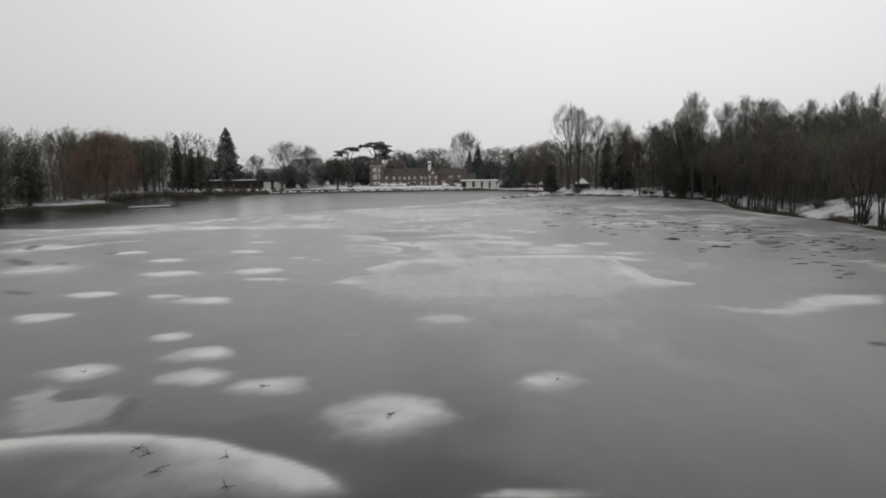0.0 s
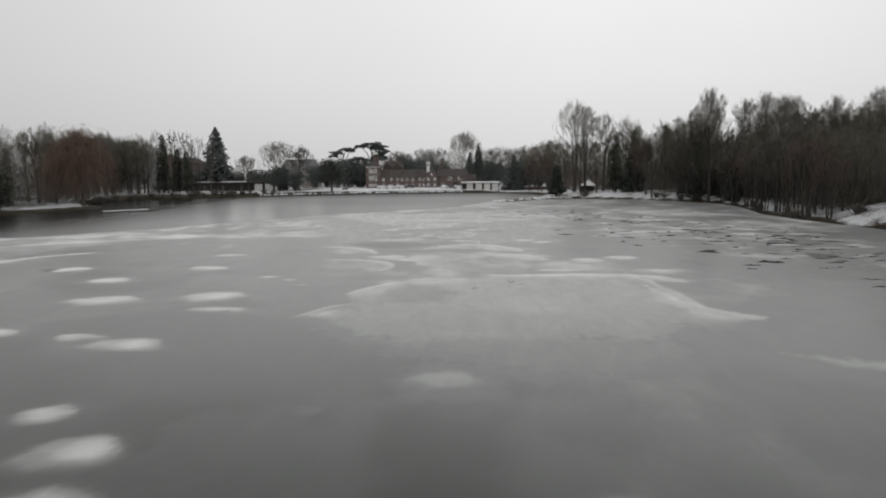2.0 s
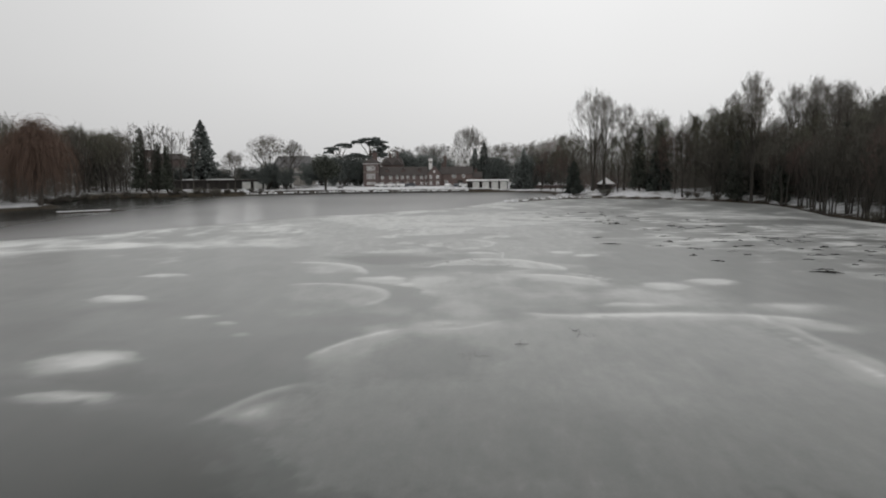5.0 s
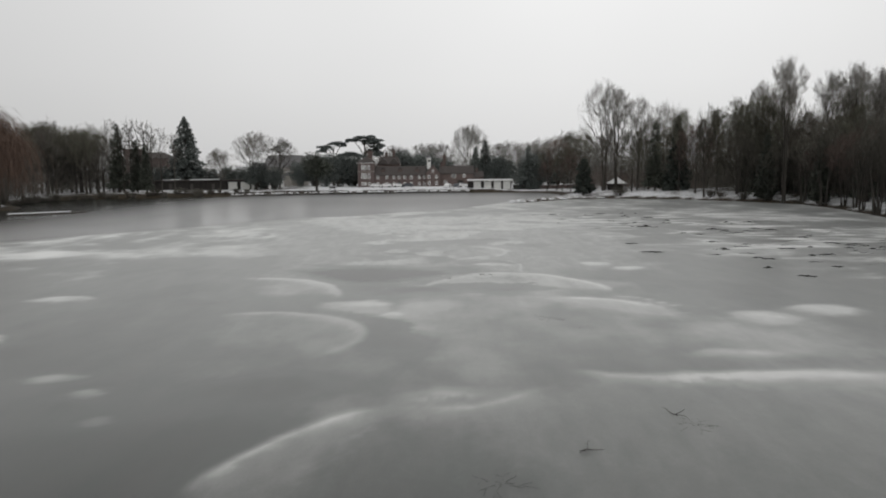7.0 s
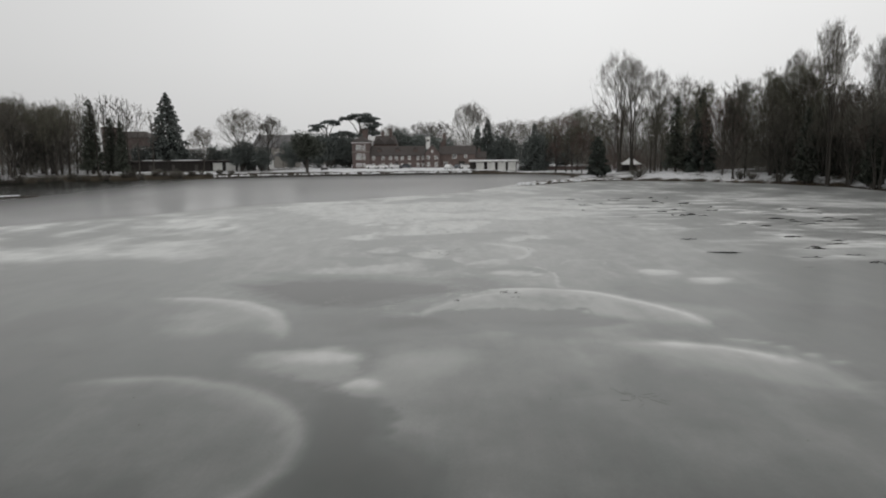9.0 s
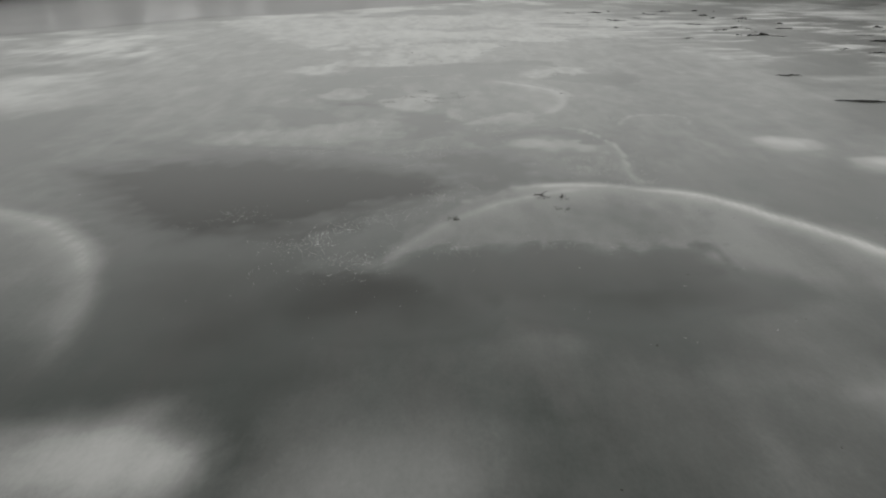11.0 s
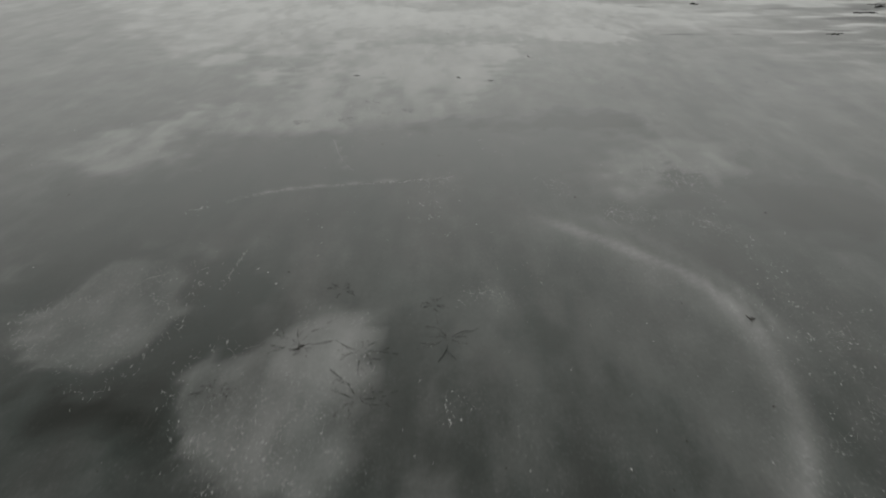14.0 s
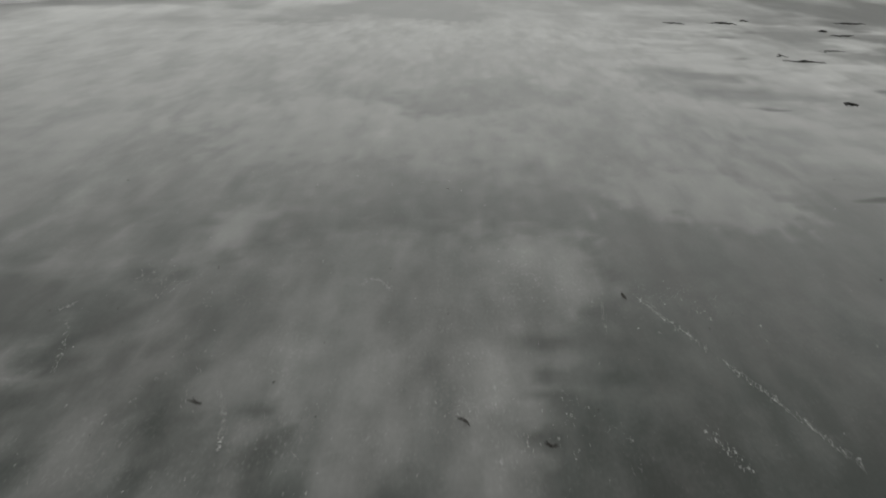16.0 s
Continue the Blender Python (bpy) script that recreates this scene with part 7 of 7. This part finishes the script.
def rime_lines(name, label, runs, mat):
    """Broken raised seams of rime along healed cracks."""
    r2 = random.Random(12)
    v, f = [], []
    for pts, wid in runs:
        line = smooth_line(pts, 2)
        for (ax, ay), (bx, by) in zip(line, line[1:]):
            n = max(1, int(math.hypot(bx - ax, by - ay) / 0.09))
            ex, ey = (bx - ax) / n, (by - ay) / n
            nx, ny = -ey, ex
            g = math.hypot(nx, ny)
            nx, ny = nx / g, ny / g
            for q in range(n):
                if r2.random() < 0.3:
                    continue
                x, y = ax + ex * q + r2.gauss(0, 0.5 * wid), ay + ey * q + r2.gauss(0, 0.5 * wid)
                w = wid * (0.15 + 1.35 * r2.random() ** 2)
                k = len(v)
                v += [(x - nx * w, y - ny * w, 0.0), (x, y, 0.004), (x + nx * w, y + ny * w, 0.0),
                      (x + ex * 1.1 - nx * w * 0.7, y + ey * 1.1 - ny * w * 0.7, 0.0), (x + ex * 1.1, y + ey * 1.1, 0.004), (x + ex * 1.1 + nx * w * 0.7, y + ey * 1.1 + ny * w * 0.7, 0.0)]
                f += [(k, k + 3, k + 4, k + 1), (k + 1, k + 4, k + 5, k + 2)]
    v = [(x, y, z + 0.012) for x, y, z in v]
    return tagged(link_mesh(name, v, f, mat), label, "ice", kind="stuff")


def dead_twig(x, y, size, seed, turn_):
    r2 = random.Random(seed)
    w = Wood()
    for k in range(4):
        a = r2.uniform(0, 6.28)
        p = Vector((0, 0, 0.03))
        d = Vector((math.cos(a), math.sin(a), r2.uniform(0.0, 0.35))).normalized()
        for j in range(3):
            q = p + d * size * r2.uniform(0.14, 0.24)
            w.limb(p, q, 0.014 * (1 - j * 0.25), 0.012 * (1 - j * 0.28), 4)
            e = swing(d, r2, 0.7)
            w.twig(q, q + Vector((e.x, e.y, abs(e.z) * 0.4)) * size * 0.2, 0.008)
            p, d = q, swing(d, r2, 0.25)
    for k in range(5):
        w.leaf(Vector((r2.gauss(0, 0.12), r2.gauss(0, 0.12), 0.05)) * size, 0.06 * size, r2, 0.5)
    ob = w.make("dead_twig", TWIGDARK, None)
    ob.matrix_basis = pose(x, y, 0.02, 0, 0, turn_)
    return tagged(ob, "dark dead twig with leaves frozen onto the ice", "twig", "twigs on the ice")


for k, (x, y, s) in enumerate([(1.25, 95.4, 0.5), (1.75, 95.2, 0.35), (-1.0, 93.6, 0.35), (-1.7, 25.9, 1.2), (-7.3, 29.4, 0.8), (-9.2, 22.4, 1.2), (-8.5, 21.0, 1.3), (-5.9, 20.0, 1.0), (-6.6, 22.2, 0.8),
                               (1.2, 123.6, 0.25), (-2.6, 108.9, 0.3), (2.9, 127.1, 0.3), (-3.2, 124.2, 0.3), (0.2, 124.0, 0.3), (4.0, 109.6, 0.25), (-9.8, 22.8, 0.9), (5.3, 30.1, 0.5), (-16.2, 31.6, 0.5), (2.5, 65.5, 1.0), (5.5, 68.0, 0.8)]):
    dead_twig(x, y, 0.6 * s, 300 + k, rr.uniform(0, 360))


def chips(name, label, spots, mat, lo, hi, rise=0.35):
    """Ragged flecks, mostly tiny, some drawn out into splinters."""
    r2 = random.Random(len(spots))
    v, f = [], []
    for x, y, big in spots:
        s = (lo + (hi - lo) * r2.random() ** 4) * big
        k, n = len(v), 5
        turn_, thin = r2.uniform(0, math.pi), r2.uniform(0.3, 0.9)
        for q in range(n):
            a = 2 * math.pi * q / n + r2.uniform(-0.5, 0.5)
            g = s * r2.uniform(0.45, 1.35)
            px, py = g * math.cos(a), thin * g * math.sin(a)
            v.append((x + px * math.cos(turn_) - py * math.sin(turn_), y + px * math.sin(turn_) + py * math.cos(turn_), -0.004))
        v.append((x + r2.uniform(-0.3, 0.3) * s, y + r2.uniform(-0.3, 0.3) * s, 0.010 + rise * s * r2.random()))
        for q in range(n):
            f.append((k + q, k + (q + 1) % n, k + n))
    return tagged(link_mesh(name, v, f, mat), label, "ice", kind="stuff")


def thaw_star(x, y, r, arms, seed, runs):
    """Fine dark cracks branching from a spot where something sank into the ice."""
    r2 = random.Random(seed)
    for k in range(arms):
        a = 2 * math.pi * (k + r2.uniform(-0.4, 0.4)) / arms
        e = r * r2.uniform(0.45, 1.0)
        mx2, my2 = x + 0.5 * e * math.cos(a), y + 0.5 * e * math.sin(a)
        runs.append(([(x + 0.05 * math.cos(a), y + 0.05 * math.sin(a)), (mx2, my2), (x + e * math.cos(a + r2.uniform(-0.4, 0.4)), y + e * math.sin(a + r2.uniform(-0.4, 0.4)))], 0.005))
        b2 = a + r2.choice((-0.7, 0.7))
        runs.append(([(mx2, my2), (mx2 + 0.4 * e * math.cos(b2), my2 + 0.4 * e * math.sin(b2))], 0.005))


RIME_RUNS = [
    ([(8.9, 47.7), (8.4, 45.7), (7.8, 44.4), (7.7, 42.6)], 0.05),
    ([(-5.5, 113.5), (-5.0, 114.0), (-4.0, 114.6), (-3.1, 114.8), (-2.2, 115.0), (-1.2, 115.1), (-0.2, 115.4)], 0.035),
    ([(-3.2, 117.9), (-2.8, 116.3), (-2.5, 115.7)], 0.018),
    ([(-4.0, 112.0), (-4.1, 111.1), (-4.1, 110.5)], 0.018),
    ([(-3.8, 121.3), (-3.4, 120.1), (-3.0, 118.9)], 0.018),
    ([(3.1, 127.2), (4.0, 125.4), (4.9, 123.4)], 0.03),
    ([(-1.5, 127.3), (-1.3, 127.7), (-0.9, 127.2)], 0.03),
    ([(3.2, 124.0), (3.4, 123.6), (3.5, 123.3)], 0.05),
    ([(-3.0, 124.5), (-2.8, 124.1), (-2.7, 123.4)], 0.021),
    ([(-6.0, 126.3), (-5.7, 126.7)], 0.03),
    ([(-5.7, 126.0), (-5.4, 125.3), (-5.3, 124.7)], 0.018),
    ([(5.2, 103.8), (5.3, 104.3), (5.8, 104.9), (6.4, 105.2), (7.1, 105.1), (7.6, 104.6)], 0.018),
    ([(3.5, 103.2), (3.7, 102.5), (4.0, 101.5), (4.3, 100.7), (4.4, 99.8)], 0.018),
    ([(2.5, 127.1), (2.4, 126.1)], 0.018),
]
spots, white = [], random.Random(5)
for pts, wid in RIME_RUNS:
    for x, y in along(smooth_line(pts, 2), 0.011 if wid > 0.02 else 0.02, 1.1 * wid, 0.0, white):
        if vnoise(np.array(x * 2.3), np.array(y * 2.3), 4) > 0.2:
            spots.append((x, y, 1.0 if wid > 0.02 else 0.75))
chips("rime_seams", "thin broken white seams of rime along healed cracks in the ice", spots, RIME, 0.006, 0.034, 0.03)


runs = []
for k, (x, y, r) in enumerate([(-2.6, 109.1, 0.75), (-1.7, 108.9, 0.8), (-0.5, 109.2, 0.7), (-3.5, 108.1, 0.5), (-1.7, 107.9, 0.8), (-2.2, 110.6, 0.4), (-0.7, 110.1, 0.35), (1.3, 95.4, 0.35), (1.8, 95.2, 0.25), (-1.0, 93.7, 0.35), (1.7, 94.4, 0.3), (3.7, 81.4, 1.3), (0.2, 63.7, 1.2), (5.9, 67.3, 0.9), (-3.1, 119.6, 0.35), (-4.2, 119.3, 0.4), (-2.5, 121.2, 0.35), (-1.4, 120.4, 0.3), (-2.0, 120.1, 0.3)]):
    thaw_star(x, y, 0.85 * r, 7, 60 + k, runs)
rime_lines("thaw_cracks", "fine dark branching thaw cracks in the frosted ice", runs, DARKICE)


# Upturned plates of ice and wet drift along the refrozen leads; their dark colour holds the front faces' shade.
def pressure_ridges(name, label, spots, mat):
    r2 = random.Random(41)
    v, f = [], []
    for x, y, length, high in spots:
        a = r2.uniform(-0.38, 0.2)
        n, k = 7, len(v)
        for q in range(n + 1):
            t = q / n - 0.5
            px, py = x + length * t * math.cos(a), y + length * t * math.sin(a) + r2.gauss(0, 0.12)
            hh = high * (1 - (2 * t) ** 2) * r2.uniform(0.35, 1.15) + 0.004
            v += [(px, py - 0.25 * high, -0.01), (px, py, hh), (px, py + 1.4 * high + 0.1, 0.0)]
        for q in range(n):
            i = k + 3 * q
            f += [(i, i + 3, i + 4, i + 1), (i + 1, i + 4, i + 5, i + 2)]
    return tagged(link_mesh(name, v, f, mat), label, "ice", kind="stuff")


r3 = random.Random(23)
spots = [(16.4, 107.7, 2.2, 0.10), (31.1, 78.7, 2.6, 0.22), (28.3, 86.9, 2.4, 0.2), (22.9, 133.5, 2.2, 0.2)]
while len(spots) < 260:
    gx, gy = r3.uniform(8, 58), r3.uniform(46, 160)
    lane = 1.0 - abs(gx - (50 - 0.28 * (gy - 60))) / 20.0
    if r3.random() < lane * (0.35 if gy > 116 else 1.0):
        spots.append((gx, gy, r3.uniform(0.4, 1.9), r3.uniform(0.03, 0.12)))
pressure_ridges("pressure_ridges", "low upturned plates of wet ice along refrozen leads, face shade in their colour", spots, DARKICE)
CHIP_RUNS = [
    ([(-5.2, 90.1), (-4.6, 91.2), (-3.9, 92.6), (-3.0, 93.8), (-1.8, 94.7), (-1.2, 95.3)], 0.02, 0.22),
    ([(-4.0, 90.1), (-3.6, 90.7), (-2.8, 91.1), (-2.5, 90.4)], 0.01, 0.30),
    ([(-7.5, 93.1), (-7.0, 93.7), (-6.3, 94.2)], 0.03, 0.25),
    ([(-2.7, 91.8), (-0.9, 92.2), (0.7, 92.4), (1.8, 92.3), (3.4, 92.5)], 0.02, 0.25),
    ([(-7.3, 100.1), (-5.8, 99.9), (-5.0, 100.4), (-4.4, 101.5)], 0.06, 0.12),
    ([(-3.2, 98.4), (-2.5, 98.3), (-1.8, 98.5)], 0.06, 0.12),
    ([(-2.9, 100.6), (-1.4, 100.2), (-0.6, 100.1)], 0.07, 0.15),
    ([(-1.5, 96.2), (-1.2, 95.5), (-1.4, 95.1)], 0.02, 0.20),
    ([(3.2, 100.2), (3.6, 99.0), (3.9, 97.9)], 0.05, 0.30),
    ([(1.9, 97.9), (2.9, 97.8), (3.3, 96.7)], 0.03, 0.35),
    ([(4.5, 98.5), (4.7, 97.3), (4.5, 96.2)], 0.03, 0.30),
    ([(-3.1, 104.8), (-0.8, 104.3), (1.2, 105.9)], 0.15, 0.40),
    ([(-6.0, 103.6), (-5.2, 103.7), (-4.9, 104.2), (-4.2, 104.3), (-3.9, 104.5)], 0.04, 0.06),
    ([(0.2, 103.8), (0.7, 104.8), (1.3, 105.9)], 0.03, 0.08),
    ([(0.4, 102.4), (1.4, 103.0), (2.2, 103.6), (2.9, 103.6)], 0.02, 0.30),
    ([(4.7, 108.2), (4.7, 105.6), (4.7, 103.6)], 0.03, 0.30),
    ([(3.0, 114.0), (3.5, 113.7), (4.4, 113.3), (5.1, 112.1)], 0.02, 0.20),
    ([(4.4, 116.2), (5.3, 116.9), (6.3, 117.3)], 0.05, 0.20),
    ([(-1.9, 112.5), (-1.1, 112.4), (-0.1, 112.6)], 0.05, 0.10),
    ([(-5.3, 111.5), (-4.9, 111.6), (-4.5, 111.0)], 0.04, 0.20),
    ([(-0.0, 110.4), (0.5, 110.7), (1.4, 112.1)], 0.04, 0.15),
    ([(-6.7, 121.0), (-4.9, 120.9), (-3.6, 121.3), (-1.8, 121.6)], 0.03, 0.30),
    ([(-7.2, 122.9), (-5.8, 123.9), (-4.4, 122.6), (-2.4, 122.3)], 0.05, 0.50),
    ([(-2.1, 124.8), (-0.4, 124.6), (0.3, 125.1), (0.7, 125.6)], 0.06, 0.20),
    ([(-1.9, 124.5), (-1.6, 123.8), (-1.5, 125.0)], 0.03, 0.15),
    ([(0.3, 124.8), (0.4, 124.6), (-0.2, 123.9), (-0.6, 123.0)], 0.03, 0.15),
    ([(1.2, 124.7), (1.3, 123.6), (1.2, 122.9)], 0.04, 0.08),
    ([(1.1, 128.4), (1.7, 128.0), (1.9, 127.3)], 0.04, 0.30),
    ([(3.1, 127.5), (3.9, 127.4), (4.6, 127.2)], 0.05, 0.12),
    ([(-5.6, 128.2), (-4.8, 127.8), (-4.0, 127.5)], 0.06, 0.15),
    ([(-4.5, 124.0), (-4.8, 123.3), (-4.7, 122.8)], 0.06, 0.40),
]

spots, white = [], random.Random(17)
for pts, step, jit in CHIP_RUNS:
    for x, y in along(pts, step, jit, 0.0, white):
        if white.random() < 0.5:
            spots.append((x, y, 1.0))
for x, y, rx, ry, count, big in CRUMB_FIELDS:
    for k in range(count // 3):
        kx, ky = x + white.gauss(0, 0.5) * rx, y + white.gauss(0, 0.5) * ry
        for q in range(5 + white.randrange(5)):
            spots.append((kx + white.gauss(0, 0.09), ky + white.gauss(0, 0.12), big))
for pts in RIMS:
    for x, y in along(pts + pts[:1], 0.035, 0.07, 0.0, white):
        if vnoise(np.array(x * 1.1), np.array(y * 1.1), 8) > 0.58:
            spots.append((x, y, 0.9))
chips("ice_crumbs", "small white crumbs of broken ice and rime on the sheet", spots, FROSTWHITE, 0.003, 0.022, 0.2)
spots = [(white.gauss(0, 6), white.uniform(88, 140), 1.0) for k in range(1700)]
chips("ice_crumbs", "scattered pale specks of rime on the sheet", spots, FROSTWHITE, 0.004, 0.024, 0.2)
spots = [(white.gauss(0, 6), white.uniform(78, 140), 1.0) for k in range(700)]
chips("leaf_litter", "small dark leaf scraps frozen onto the ice", spots, TWIGDARK, 0.006, 0.045, 0.2)
